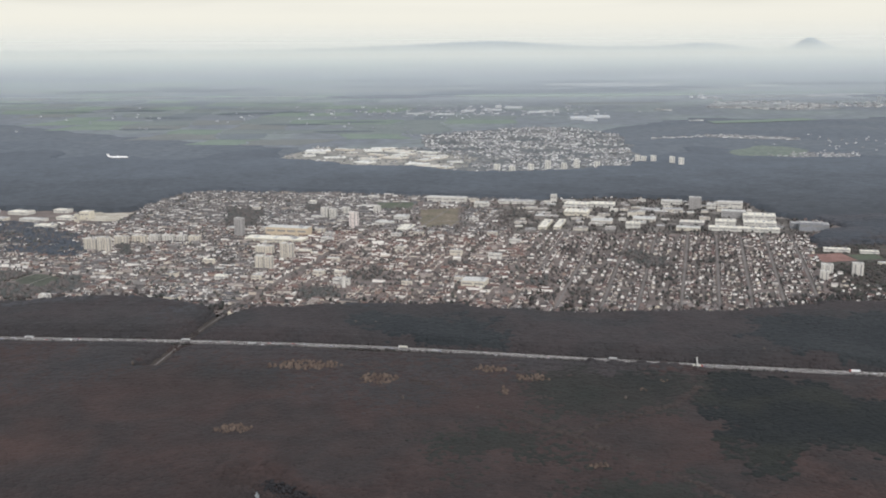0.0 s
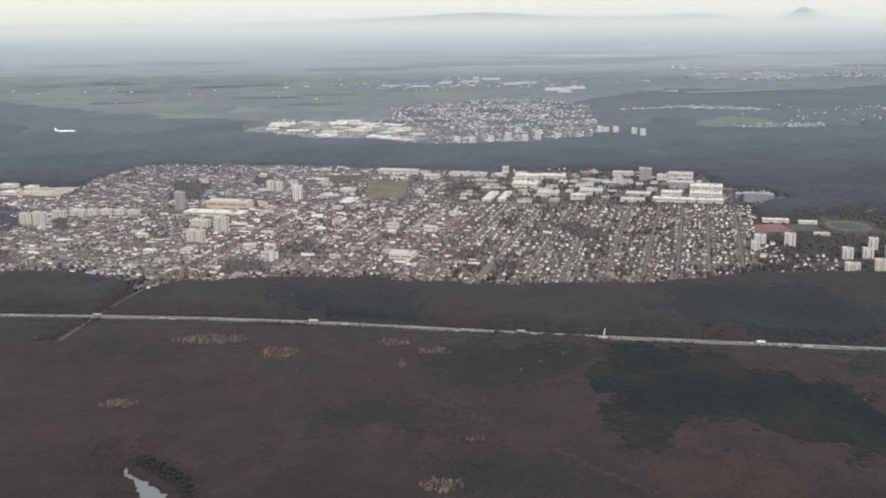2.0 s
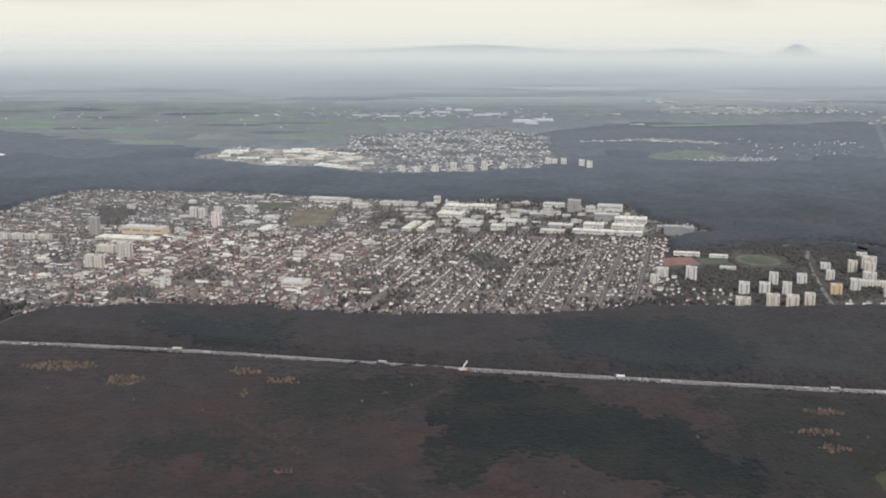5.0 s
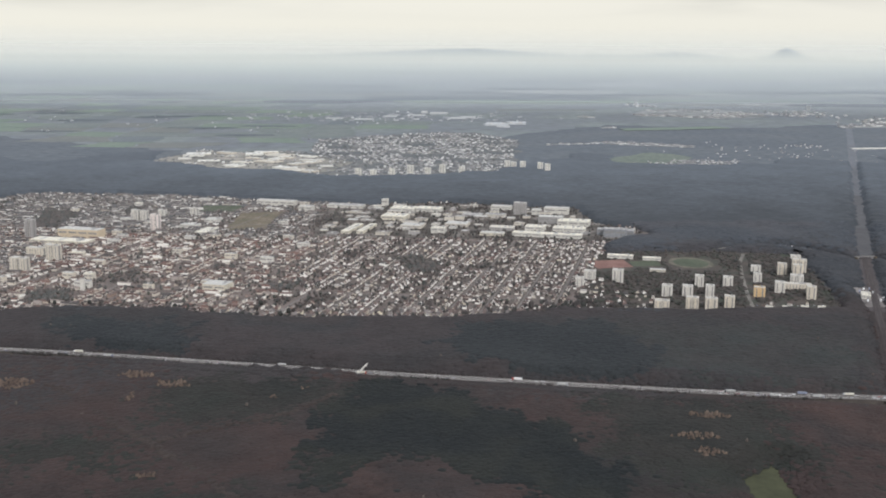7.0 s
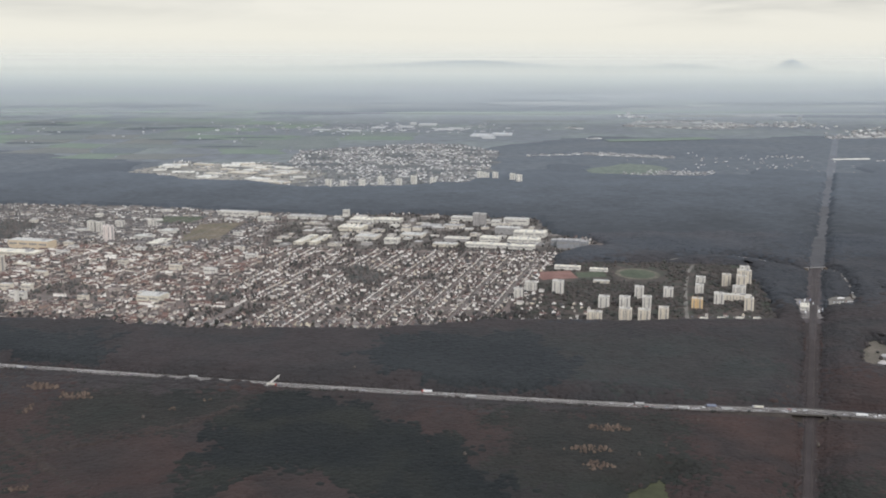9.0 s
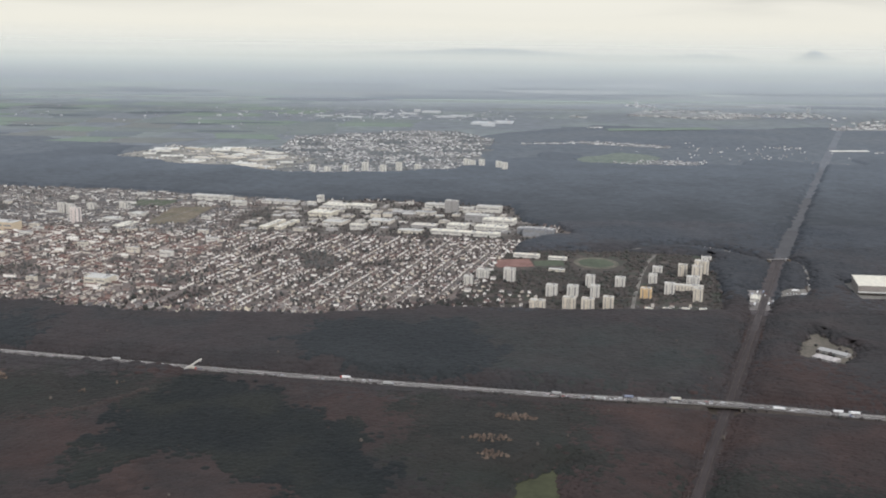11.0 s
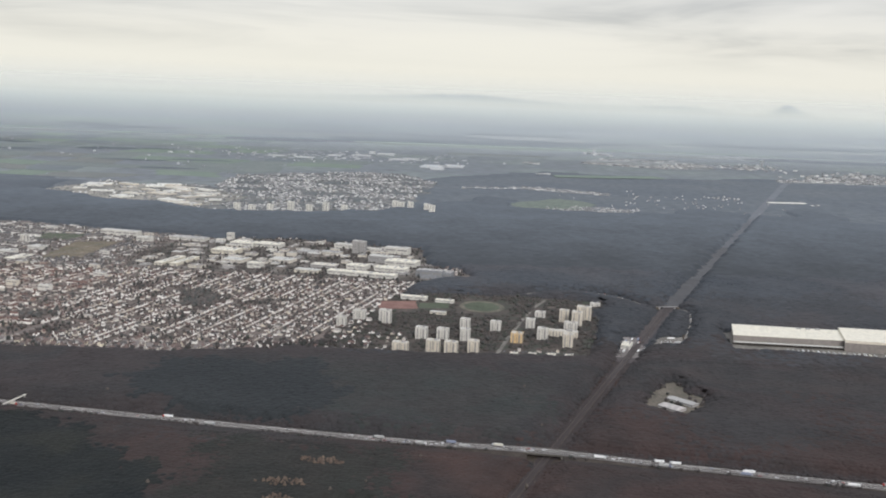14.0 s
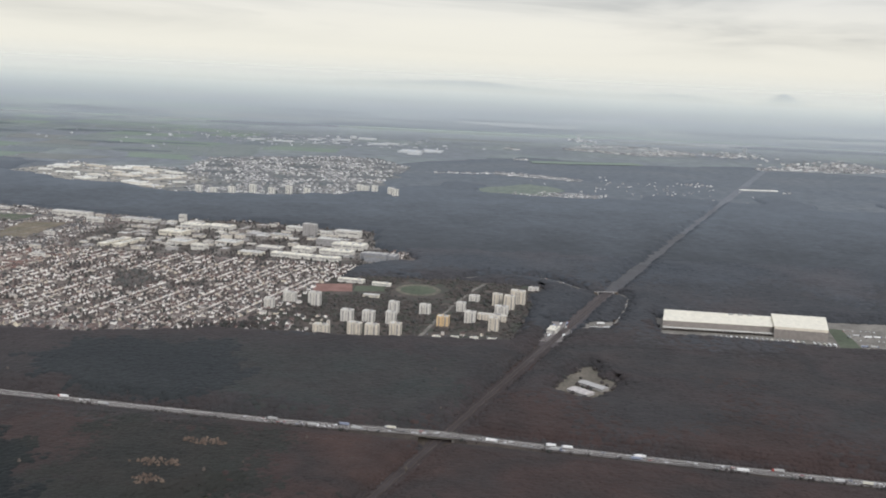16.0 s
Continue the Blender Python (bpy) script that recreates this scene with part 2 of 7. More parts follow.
M_BROWNCLAD = plain("weathered_cladding", (0.225, 0.205, 0.19), fine=1.5, mottle=0.12, rough=0.7)
M_METAL = plain("grey_cladding", (0.30, 0.295, 0.29), fine=2.0, rough=0.6, gloss=0.3)
M_SLATE = plain("slate_glazing", (0.24, 0.25, 0.265), fine=2.0, rough=0.4, gloss=0.5, mottle=0.2)
M_GLASS = plain("window_glass", (0.11, 0.115, 0.125), rough=0.15, gloss=0.6)
M_BAY = plain("curtained_windows", (0.25, 0.245, 0.24), rough=0.35, gloss=0.4, fine=3.0, mottle=0.2)
M_JET = plain("white_aircraft_paint", (0.80, 0.80, 0.79), rough=0.35, gloss=0.5, mottle=0.05)
M_TYRE = plain("tyre_rubber", (0.02, 0.02, 0.02))
M_PAINT = material("car_paint", [(0.0, (0.75, 0.75, 0.75)), (0.3, (0.05, 0.05, 0.055)), (0.5, (0.35, 0.36, 0.38)), (0.7, (0.10, 0.12, 0.2)), (0.8, (0.35, 0.04, 0.03)), (0.88, (0.6, 0.6, 0.6))], by="object", mottle=0.05, rough=0.3, gloss=0.5)
M_TRUCK = material("trailer_sheet", [(0.0, (0.78, 0.78, 0.77)), (0.35, (0.42, 0.42, 0.41)), (0.7, (0.62, 0.60, 0.52)), (0.82, (0.25, 0.28, 0.36)), (0.92, (0.5, 0.5, 0.5))], by="object", mottle=0.06, rough=0.5)
M_STEEL = plain("galvanised_steel", (0.26, 0.255, 0.25), rough=0.7, metal=0.2)
M_BIRCH = plain("pale_bark", (0.10, 0.085, 0.075), fine=3.0, mottle=0.3)
M_RUST = plain("rusty_rail", (0.10, 0.078, 0.068), rough=0.6)
M_MARK = plain("white_marking", (0.75, 0.75, 0.72))
M_WATER = plain("still_water", (0.10, 0.11, 0.11), rough=0.08, gloss=0.8, mottle=0.05)

# ---- mesh helpers ----


class Shape:
    """Collects boxes and prisms into one mesh."""

    def __init__(self):
        self.v, self.f, self.s = [], [], []

    def add(self, verts, faces, slot=0):
        k = len(self.v)
        self.v += [tuple(p) for p in verts]
        self.f += [tuple(k + i for i in f) for f in faces]
        self.s += [slot] * len(faces)
        return self

    def box(self, x, y, z, w, d, h, rot=0.0, taper=1.0, slot=0):
        """A box standing on z, w by d by h, turned by rot degrees, its top drawn in by taper."""
        c, s = math.cos(radians(rot)), math.sin(radians(rot))
        vs = []
        for k, zz in ((1.0, z), (taper, z + h)):
            for a, b in ((-1, -1), (1, -1), (1, 1), (-1, 1)):
                p, q = a * w / 2 * k, b * d / 2 * k
                vs.append((x + p * c - q * s, y + p * s + q * c, zz))
        return self.add(vs, [(3, 2, 1, 0), (4, 5, 6, 7), (0, 1, 5, 4), (1, 2, 6, 5), (2, 3, 7, 6), (3, 0, 4, 7)], slot)

    def prism(self, pts, z0, z1, grow=1.0, slot=0):
        """Upright walls over a footprint given counter-clockwise."""
        n = len(pts)
        cx, cy = sum(q[0] for q in pts) / n, sum(q[1] for q in pts) / n
        pts = [(cx + (a - cx) * grow, cy + (b - cy) * grow) for a, b in pts]
        return self.add([(a, b, z0) for a, b in pts] + [(a, b, z1) for a, b in pts], [tuple(reversed(range(n))), tuple(range(n, 2 * n))] + [(i, (i + 1) % n, n + (i + 1) % n, n + i) for i in range(n)], slot)

    def lathe(self, rings, n=10, slot=0):
        """Rings of (centre, u, v): closed loops joined into a skin with ends."""
        k = len(self.v)
        for c, u, v in rings:
            c, u, v = Vector(c), Vector(u), Vector(v)
            self.v += [tuple(c + u * math.cos(2 * math.pi * i / n) + v * math.sin(2 * math.pi * i / n)) for i in range(n)]
        for r in range(len(rings) - 1):
            for i in range(n):
                j = (i + 1) % n
                self.f.append((k + r * n + i, k + r * n + j, k + (r + 1) * n + j, k + (r + 1) * n + i))
        self.f.append(tuple(k + i for i in reversed(range(n))))
        self.f.append(tuple(k + (len(rings) - 1) * n + i for i in range(n)))
        self.s += [slot] * (len(self.f) - len(self.s))
        return self

    def mesh(self, name, *mats):
        me = bpy.data.meshes.new(name)
        me.from_pydata(self.v, [], self.f)
        for m in mats:
            me.materials.append(m)
        me.polygons.foreach_set("material_index", self.s)
        me.update()
        return me


def part(name, me, parent, label=""):
    ob = new(name, me)
    ob.parent = parent
    return tagged(ob, label)


def empty(name, x, y, z=0.0, rot=0.0):
    ob = new(name)
    ob.empty_display_size = 0.2
    ob.matrix_basis = pose(x, y, z, 0, 0, rot)
    return ob


def inside(px, py, poly):
    """Which of the points lie in the polygon."""
    px, py = np.asarray(px, float), np.asarray(py, float)
    r = np.zeros(px.shape, bool)
    for (x0, y0), (x1, y1) in zip(poly, poly[1:] + poly[:1]):
        if y0 != y1:
            r ^= ((y0 > py) != (y1 > py)) & (px < (x1 - x0) * (py - y0) / (y1 - y0) + x0)
    return r


def blot(poly, sway, seed, n=10):
    """The polygon's outline with uneven edges."""
    pts, f = [], min(0.35, 0.5 / sway)
    for (x0, y0), (x1, y1) in zip(poly, poly[1:] + poly[:1]):
        for i in range(n):
            t = i / n
            x, y = x0 + (x1 - x0) * t, y0 + (y1 - y0) * t
            v = noise.noise_vector(Vector((x * f, y * f, seed)))
            pts.append((x + v.x * sway, y + v.y * sway))
    return pts


def sheet(name, poly, z, m, label, category, sway=0.5, thick=0.05, kind="structure"):
    """A flat patch of ground with an edge."""
    pts = blot(poly, sway, len(name)) if sway else list(poly)
    n = len(pts)
    area = sum(a[0] * b[1] - b[0] * a[1] for a, b in zip(pts, pts[1:] + pts[:1]))
    if area < 0:
        pts.reverse()
    s = Shape().add([(x, y, z) for x, y in pts] + [(x, y, z - thick) for x, y in pts],
                    [tuple(range(n))] + [(i, n + i, n + (i + 1) % n, (i + 1) % n) for i in range(n)])
    return tagged(new(name, s.mesh(name, m)), label, category, kind=kind)


def strip(pts, half, z0, z1=None, lift=None):
    """A ribbon with thickness along points (x, y)."""
    s, rows = Shape(), []
    for i, (x, y) in enumerate(pts):
        a, b = pts[max(i - 1, 0)], pts[min(i + 1, len(pts) - 1)]
        dx, dy = b[0] - a[0], b[1] - a[1]
        d = math.hypot(dx, dy)
        nx, ny = -dy / d, dx / d
        up = lift(x) if lift else 0.0
        rows.append([(x + nx * o, y + ny * o, zz + up) for o, zz in ((half, z0), (-half, z0), (-half, z0 - (z1 or 0.05)), (half, z0 - (z1 or 0.05)))])
    vs = [p for r in rows for p in r]
    fs = []
    for i in range(len(rows) - 1):
        k = 4 * i
        for a in range(4):
            b = (a + 1) % 4
            fs.append((k + a, k + 4 + a, k + 4 + b, k + b))
    fs += [(0, 1, 2, 3), (4 * len(rows) - 1, 4 * len(rows) - 2, 4 * len(rows) - 3, 4 * len(rows) - 4)]
    return s.add(vs, fs)


def offset(pts, o):
    res = []
    for i, (x, y) in enumerate(pts):
        a, b = pts[max(i - 1, 0)], pts[min(i + 1, len(pts) - 1)]
        d = math.hypot(b[0] - a[0], b[1] - a[1])
        res.append((x - (b[1] - a[1]) / d * o, y + (b[0] - a[0]) / d * o))
    return res


rng = np.random.default_rng(7)

# ---- plan ----
MWAY_X = np.array([-230, -120, -77, -46, -16, 4, 27, 44, 72, 88, 122, 138, 155, 172, 260, 340], float)
MWAY_Y = np.array([184, 179, 176.1, 173.9, 170.8, 167.0, 162.2, 158.7, 153.8, 151.0, 145.8, 143.4, 140.3, 137.2, 121.5, 107], float)
_xs = np.linspace(-230, 340, 191)
_ys = np.interp(_xs, MWAY_X, MWAY_Y) - 0.5
_ys = np.convolve(np.pad(_ys, 4, mode="reflect", reflect_type="odd"), np.ones(9) / 9, "valid")
MWAY = list(zip(_xs.tolist(), _ys.tolist()))


def mway_y(x):
    return np.interp(x, _xs, _ys)


def mway_z(x):
    return 0.08 + 0.45 * math.exp(-((x - 122.0) / 13.0) ** 2)


def rail_x(y):
    return np.where(np.asarray(y) < 240, 122.0 + (np.asarray(y) - 143.2) * 0.366, 157.4 + (np.asarray(y) - 240) * 0.391)


TOWN = blot([(-175, 200), (-120, 197), (-92, 198.5), (-73, 201.5), (-62, 203.5), (-51, 199), (-43, 194), (-39.5, 189.5), (-36.5, 194.5), (-24, 194), (-14, 196), (4, 195), (17, 191), (31, 189), (52, 188.5), (66, 190.5), (76, 194), (84, 203), (96, 253), (103, 272), (116, 280), (113, 292), (104, 304), (101, 332), (60, 342), (30, 338), (0, 345), (-24, 353), (-72, 362), (-90, 356), (-97, 316), (-140, 322), (-200, 330)], 2.6, 5, 7)
ESTATE = [(79, 196), (100, 195), (116, 195.5), (134, 196.5), (137.5, 204), (140, 218), (142.5, 232), (143, 244), (147, 248), (147, 255), (128, 259), (104, 258), (94, 252), (84, 206)]
TOWN_TWO = blot([(-78, 466), (-55, 450), (-33, 430), (-11, 429), (5, 413), (21, 411), (40, 409), (64, 418), (82, 430), (96, 512), (103, 585), (80, 642), (41, 635), (16, 608), (-13, 590), (-5, 505), (-23, 518), (-45, 511), (-63, 520)], 5, 9, 6)
WORKS_TWO = [(-76, 466), (-55, 452), (-33, 431), (-11, 430), (5, 414), (19, 467), (-5, 500), (-23, 516), (-45, 509), (-63, 518)]
HALL_YARD = [(166, 208.6), (184, 206.6), (203, 203.4), (228, 201), (233, 232), (206, 231), (167.5, 228)]
SHED_YARD = [(140.8, 172.6), (143.5, 178.5), (147, 185.0), (149.2, 186.0), (150.6, 181.6), (149.6, 178.8), (152.4, 176.2), (151.6, 172.0), (145.3, 163.2), (139.6, 169.4)]
RAIL_YARD_W = [(141, 202), (146, 201), (149.5, 218), (145, 220)]
RAIL_YARD_E = [(149, 209), (156, 209), (158.5, 221.5), (153.5, 221)]
POND = [(-20.7, 112.7), (-20, 113.4), (-18.4, 110.3), (-17, 109.4), (-15.3, 107.6), (-12.6, 105), (-11.3, 102), (-9.5, 97), (-9, 88), (-14, 86), (-15.5, 95), (-16.2, 103.8), (-17.5, 107.4), (-19.2, 108.9)]
POND_BANK = [[(-20.4, 114.6), (-18, 113.2), (-13, 109.0), (-10.4, 105), (-8.5, 98), (-10.2, 98), (-12.0, 104.9), (-14.8, 108.3), (-16.8, 110.2), (-18.4, 111.6)]]
CLEARING = [(89.5, 100), (91.3, 118), (97.2, 123), (96, 100)]
PINES = [[(42.5, 152), (49, 152.5), (54.5, 147), (60.5, 141.5), (65.5, 137), (70, 130.5), (76.5, 122), (77, 114), (70, 109), (63, 112), (58, 119), (54, 123), (47.5, 123.5), (45, 113.5), (39.5, 113.5), (40.3, 129)],
         [(-16, 185), (9.5, 184.5), (12, 168), (-1, 168)],
         [(57, 181), (68, 183), (86, 185), (91, 168), (89, 155), (72, 157), (60, 164)]]
OLIVES = [[(1, 127), (8.4, 129.5), (14.5, 131), (17.5, 127), (14.4, 121.4), (6.7, 118.8), (5.0, 112.9), (2.6, 114)],
          [(17.6, 110), (24.3, 112), (31.6, 112), (34.6, 106.4), (32.6, 102), (17.4, 101)],
          [(15, 150), (19, 155), (30, 152.5), (41, 151.5), (42, 140), (35, 137.5), (28, 134.5), (21, 132.5), (14.5, 136)],
          [(77, 148), (91, 144), (102, 141), (103.5, 124), (94, 112), (80, 112), (78, 122)],
          [(75, 186), (111, 186), (122, 182), (128, 173), (121, 152), (104, 154), (90, 155)],
          [(106, 112), (116, 104), (134, 104), (130, 118), (112, 121)],
          [(16.0, 118.9), (15.4, 120.3), (14.0, 120.9), (12.6, 120.3), (12.0, 118.9), (12.6, 117.5), (14.0, 116.9), (15.4, 117.5)],
          [(21.5, 119.6), (20.7, 120.9), (18.9, 121.4), (17.1, 120.9), (16.3, 119.6), (17.1, 118.3), (18.9, 117.8), (20.7, 118.3)]]
GOLD = [(-19.5, 156.0, 5.6, 2.2), (-7.5, 149.0, 2.8, 2.4), (-25.4, 128.6, 2.4, 1.5), (92.6, 136.8, 2.8, 1.2), (88.9, 128.7, 3.0, 1.2), (89.0, 123.4, 1.8, 1.2), (11.6, 144.0, 0.5, 2.0), (16.3, 149.6, 2.6, 1.3), (9.8, 153.2, 2.6, 1.4), (17.3, 103.6, 2.4, 1.7), (21.2, 116, 1.4, 0.8), (36, 147.2, 0.8, 0.6), (32, 143.4, 0.6, 0.7)]

# ---- ground and distance ----
gv, gf = [], []
_gx = [-2700, -1500, -800, -400, -200, 0, 200, 400, 800, 1500, 2700]
_gy = [-600, 0, 300, 600, 1000, 1600, 2600, 3600, 4950]
for gy in _gy:
    for gx in _gx:
        gv.append((gx, gy, 0.0))
for r in range(len(_gy) - 1):
    for c in range(len(_gx) - 1):
        k = r * len(_gx) + c
        gf.append((k, k + 1, k + 1 + len(_gx), k + len(_gx)))
# Greyed and blued: haze over the far plain is in this colour.
M_GROUND = material("hazed_countryside", [(0.3, (0.116, 0.131, 0.149)), (0.48, (0.126, 0.142, 0.157)), (0.56, (0.140, 0.161, 0.164)), (0.66, (0.156, 0.184, 0.176))], coarse=0.014, fine=0.12, mottle=0.28, rough=0.6, gloss=0.3)
tagged(new("ground", Shape().add(gv, gf).mesh("ground", M_GROUND)), "dark winter plain of woods and meadows", "ground", kind="structure")
sheet("ground_woods", [(-260, -250), (360, -250), (420, 300), (440, 420), (160, 400), (-60, 400), (-330, 420)], 0.01, M_FLOOR, "brown leaf-covered forest floor", "ground", sway=0, thick=0.02)

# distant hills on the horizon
# Blue-grey because haze is painted into the hill colour.
M_HILL = plain("hazed_hills", (0.27, 0.32, 0.35), coarse=0.002, fine=0.01, mottle=0.08)


def hills(name, x0, x1, y, top, rough, label):
    xs = np.linspace(x0, x1, 90)
    s, rows = Shape(), []
    for x in xs:
        t = (x - x0) / (x1 - x0)
        h = max(0.5, top(t) + rough * noise.noise(Vector((x * 0.006, y * 0.01, 3))))
        rows += [(x, y - 220, -1), (x, y - 90, h * 0.55), (x, y, h), (x, y + 60, -1)]
    fs = []
    for i in range(len(xs) - 1):
        k = 4 * i
        fs += [(k + a, k + 4 + a, k + 5 + a, k + 1 + a) for a in range(3)]
    return tagged(new(name, s.add(rows, fs).mesh(name, M_HILL)), label, "hills", kind="structure")


def bell(t, m, w):
    return math.exp(-((t - m) / w) ** 2)


hills("backdrop_ridge", -2600, 3000, 4880, lambda t: 20 + 36 * bell(t, 0.512, 0.075) + 32 * bell(t, 0.68, 0.036) + 14 * bell(t, 0.62, 0.03) + 14 * bell(t, 0.42, 0.1) + 10 * bell(t, 0.1, 0.3), 5, "pale ridge of low hills on the horizon")
hills("backdrop_peak", 1350, 2150, 4700, lambda t: 22 * bell(t, 0.376, 0.06) + 34 * bell(t, 0.376, 0.15) + 18 * bell(t, 0.36, 0.34), 3, "hazy blue cone-shaped hill on the horizon")

# an upright see-through sheet stands in for haze, graded to the camera's height
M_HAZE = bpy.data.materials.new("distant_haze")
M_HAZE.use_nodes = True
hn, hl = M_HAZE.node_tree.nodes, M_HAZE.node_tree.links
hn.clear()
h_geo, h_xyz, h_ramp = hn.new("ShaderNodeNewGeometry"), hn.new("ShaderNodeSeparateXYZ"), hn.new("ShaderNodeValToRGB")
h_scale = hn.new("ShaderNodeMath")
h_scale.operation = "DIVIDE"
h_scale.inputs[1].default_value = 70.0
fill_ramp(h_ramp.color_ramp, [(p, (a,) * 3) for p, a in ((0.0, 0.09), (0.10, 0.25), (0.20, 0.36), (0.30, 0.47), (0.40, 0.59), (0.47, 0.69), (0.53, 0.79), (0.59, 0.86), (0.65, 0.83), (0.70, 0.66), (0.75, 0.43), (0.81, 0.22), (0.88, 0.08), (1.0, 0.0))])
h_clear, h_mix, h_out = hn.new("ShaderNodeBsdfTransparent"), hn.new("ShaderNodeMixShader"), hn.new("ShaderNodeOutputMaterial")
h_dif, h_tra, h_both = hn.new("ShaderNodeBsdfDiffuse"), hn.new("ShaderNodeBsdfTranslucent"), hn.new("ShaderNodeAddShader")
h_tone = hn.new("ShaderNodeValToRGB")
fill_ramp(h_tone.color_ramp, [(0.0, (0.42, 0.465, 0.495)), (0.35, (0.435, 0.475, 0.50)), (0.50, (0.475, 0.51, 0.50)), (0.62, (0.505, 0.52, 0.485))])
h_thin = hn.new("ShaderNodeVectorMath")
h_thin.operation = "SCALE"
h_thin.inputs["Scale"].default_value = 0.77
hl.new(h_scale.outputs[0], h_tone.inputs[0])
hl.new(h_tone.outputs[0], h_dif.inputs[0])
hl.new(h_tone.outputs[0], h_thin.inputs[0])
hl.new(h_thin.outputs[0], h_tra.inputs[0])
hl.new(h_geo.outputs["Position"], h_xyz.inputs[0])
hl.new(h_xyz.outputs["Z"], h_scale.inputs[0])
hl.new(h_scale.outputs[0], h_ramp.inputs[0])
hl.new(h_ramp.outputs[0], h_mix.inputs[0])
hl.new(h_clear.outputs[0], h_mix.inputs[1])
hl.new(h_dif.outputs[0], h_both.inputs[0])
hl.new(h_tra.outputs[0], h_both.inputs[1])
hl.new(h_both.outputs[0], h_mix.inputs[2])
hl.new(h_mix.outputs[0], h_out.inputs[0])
tagged(new("backdrop_haze_sheet", Shape().add([(-700, 860, 0), (850, 860, 0), (850, 860, 70), (-700, 860, 70)], [(0, 1, 2, 3)]).mesh("backdrop_haze_sheet", M_HAZE)), "upright see-through sheet that imitates haze over the far plain", "haze", kind="structure")

# ---- fields far off ----
# Field and copse colours are greyed and blued to imitate haze.
M_FIELD = [material("hazed_green_meadow", [(0.4, (0.162, 0.203, 0.170)), (0.6, (0.184, 0.224, 0.186))], coarse=0.05, fine=0.4, mottle=0.12),
           material("hazed_olive_meadow", [(0.4, (0.158, 0.180, 0.177)), (0.6, (0.178, 0.198, 0.190))], coarse=0.05, fine=0.4, mottle=0.12),
           material("hazed_stubble", [(0.4, (0.162, 0.172, 0.168)), (0.6, (0.180, 0.188, 0.180))], coarse=0.05, fine=0.4, mottle=0.12),
           material("hazed_ploughland", [(0.4, (0.142, 0.162, 0.174)), (0.6, (0.160, 0.179, 0.188))], coarse=0.05, fine=0.4, mottle=0.12)]
M_COPSE = material("hazed_copses", [(0.4, (0.106, 0.124, 0.138)), (0.6, (0.118, 0.137, 0.148))], coarse=0.03, fine=0.2, mottle=0.15)
FIELDS = [(-520, 1150), (-300, 720), (-180, 610), (-140, 572), (-100, 505), (-60, 525), (-25, 570), (10, 650), (40, 720), (-30, 800), (-60, 1000), (-180, 1150)]
corners = {(ix, iy): (-530 + ix * 36.0 + rng.uniform(-10, 10), 478 + iy * 27 + iy * iy * 0.9 + rng.uniform(-6, 6)) for iy in range(19) for ix in range(18)}
for iy in range(18):
    for ix in range(17):
        quad = [corners[ix, iy], corners[ix + 1, iy], corners[ix + 1, iy + 1], corners[ix, iy + 1]]
        cx, cy = sum(q[0] for q in quad) / 4, sum(q[1] for q in quad) / 4
        if not inside([cx], [cy], FIELDS)[0] or rng.random() < 0.22 or inside([q[0] for q in quad] + [cx], [q[1] for q in quad] + [cy], TOWN_TWO).any():
            continue
        quad = [(cx + (a - cx) * 0.96, cy + (b - cy) * 0.96) for a, b in quad]
        sheet("field", quad, 0.06, M_FIELD[int(rng.choice([0, 0, 1, 1, 2, 3]))], "flat winter field on the far plain", "field", sway=5)
for i in range(34):
    cx, cy = rng.uniform(-420, 30), rng.uniform(520, 1120)
    w, d = rng.uniform(14, 46), rng.uniform(5, 16)
    spots = [(cx + w * (0.5 + 0.2 * rng.random()) * math.cos(a), cy + d * (0.5 + 0.4 * rng.random()) * math.sin(a)) for a in np.linspace(0, 2 * math.pi, 11, endpoint=False)]
    if inside([cx], [cy], FIELDS)[0] and not inside([q[0] for q in spots], [q[1] for q in spots], TOWN_TWO).any():
        sheet("far_woods", spots, 0.13 + 0.002 * i, M_COPSE, "small dark wood among far fields", "woods", sway=1.5)
sheet("field", [(138, 466), (139, 492), (164, 520), (180, 500), (174, 478), (158, 460)], 0.06, material("far_meadow", [(0.4, (0.138, 0.164, 0.142)), (0.6, (0.158, 0.184, 0.156))], coarse=0.08, fine=0.4, mottle=0.2), "green meadow among dark woods", "field", sway=5)
for cx, cy, w, d in ((330, 1000, 90, 40), (150, 900, 80, 30), (480, 1050, 120, 50), (-60, 1180, 160, 40), (250, 1180, 200, 40)):
    sheet("field", [(cx - w / 2, cy - d / 2), (cx + w / 2, cy - d / 2 + 4), (cx + w / 2 + 8, cy + d / 2), (cx - w / 2 - 6, cy + d / 2 - 3)], 0.06, M_FIELD[int(rng.integers(0, 3))], "pale field on the far plain", "field", sway=3)

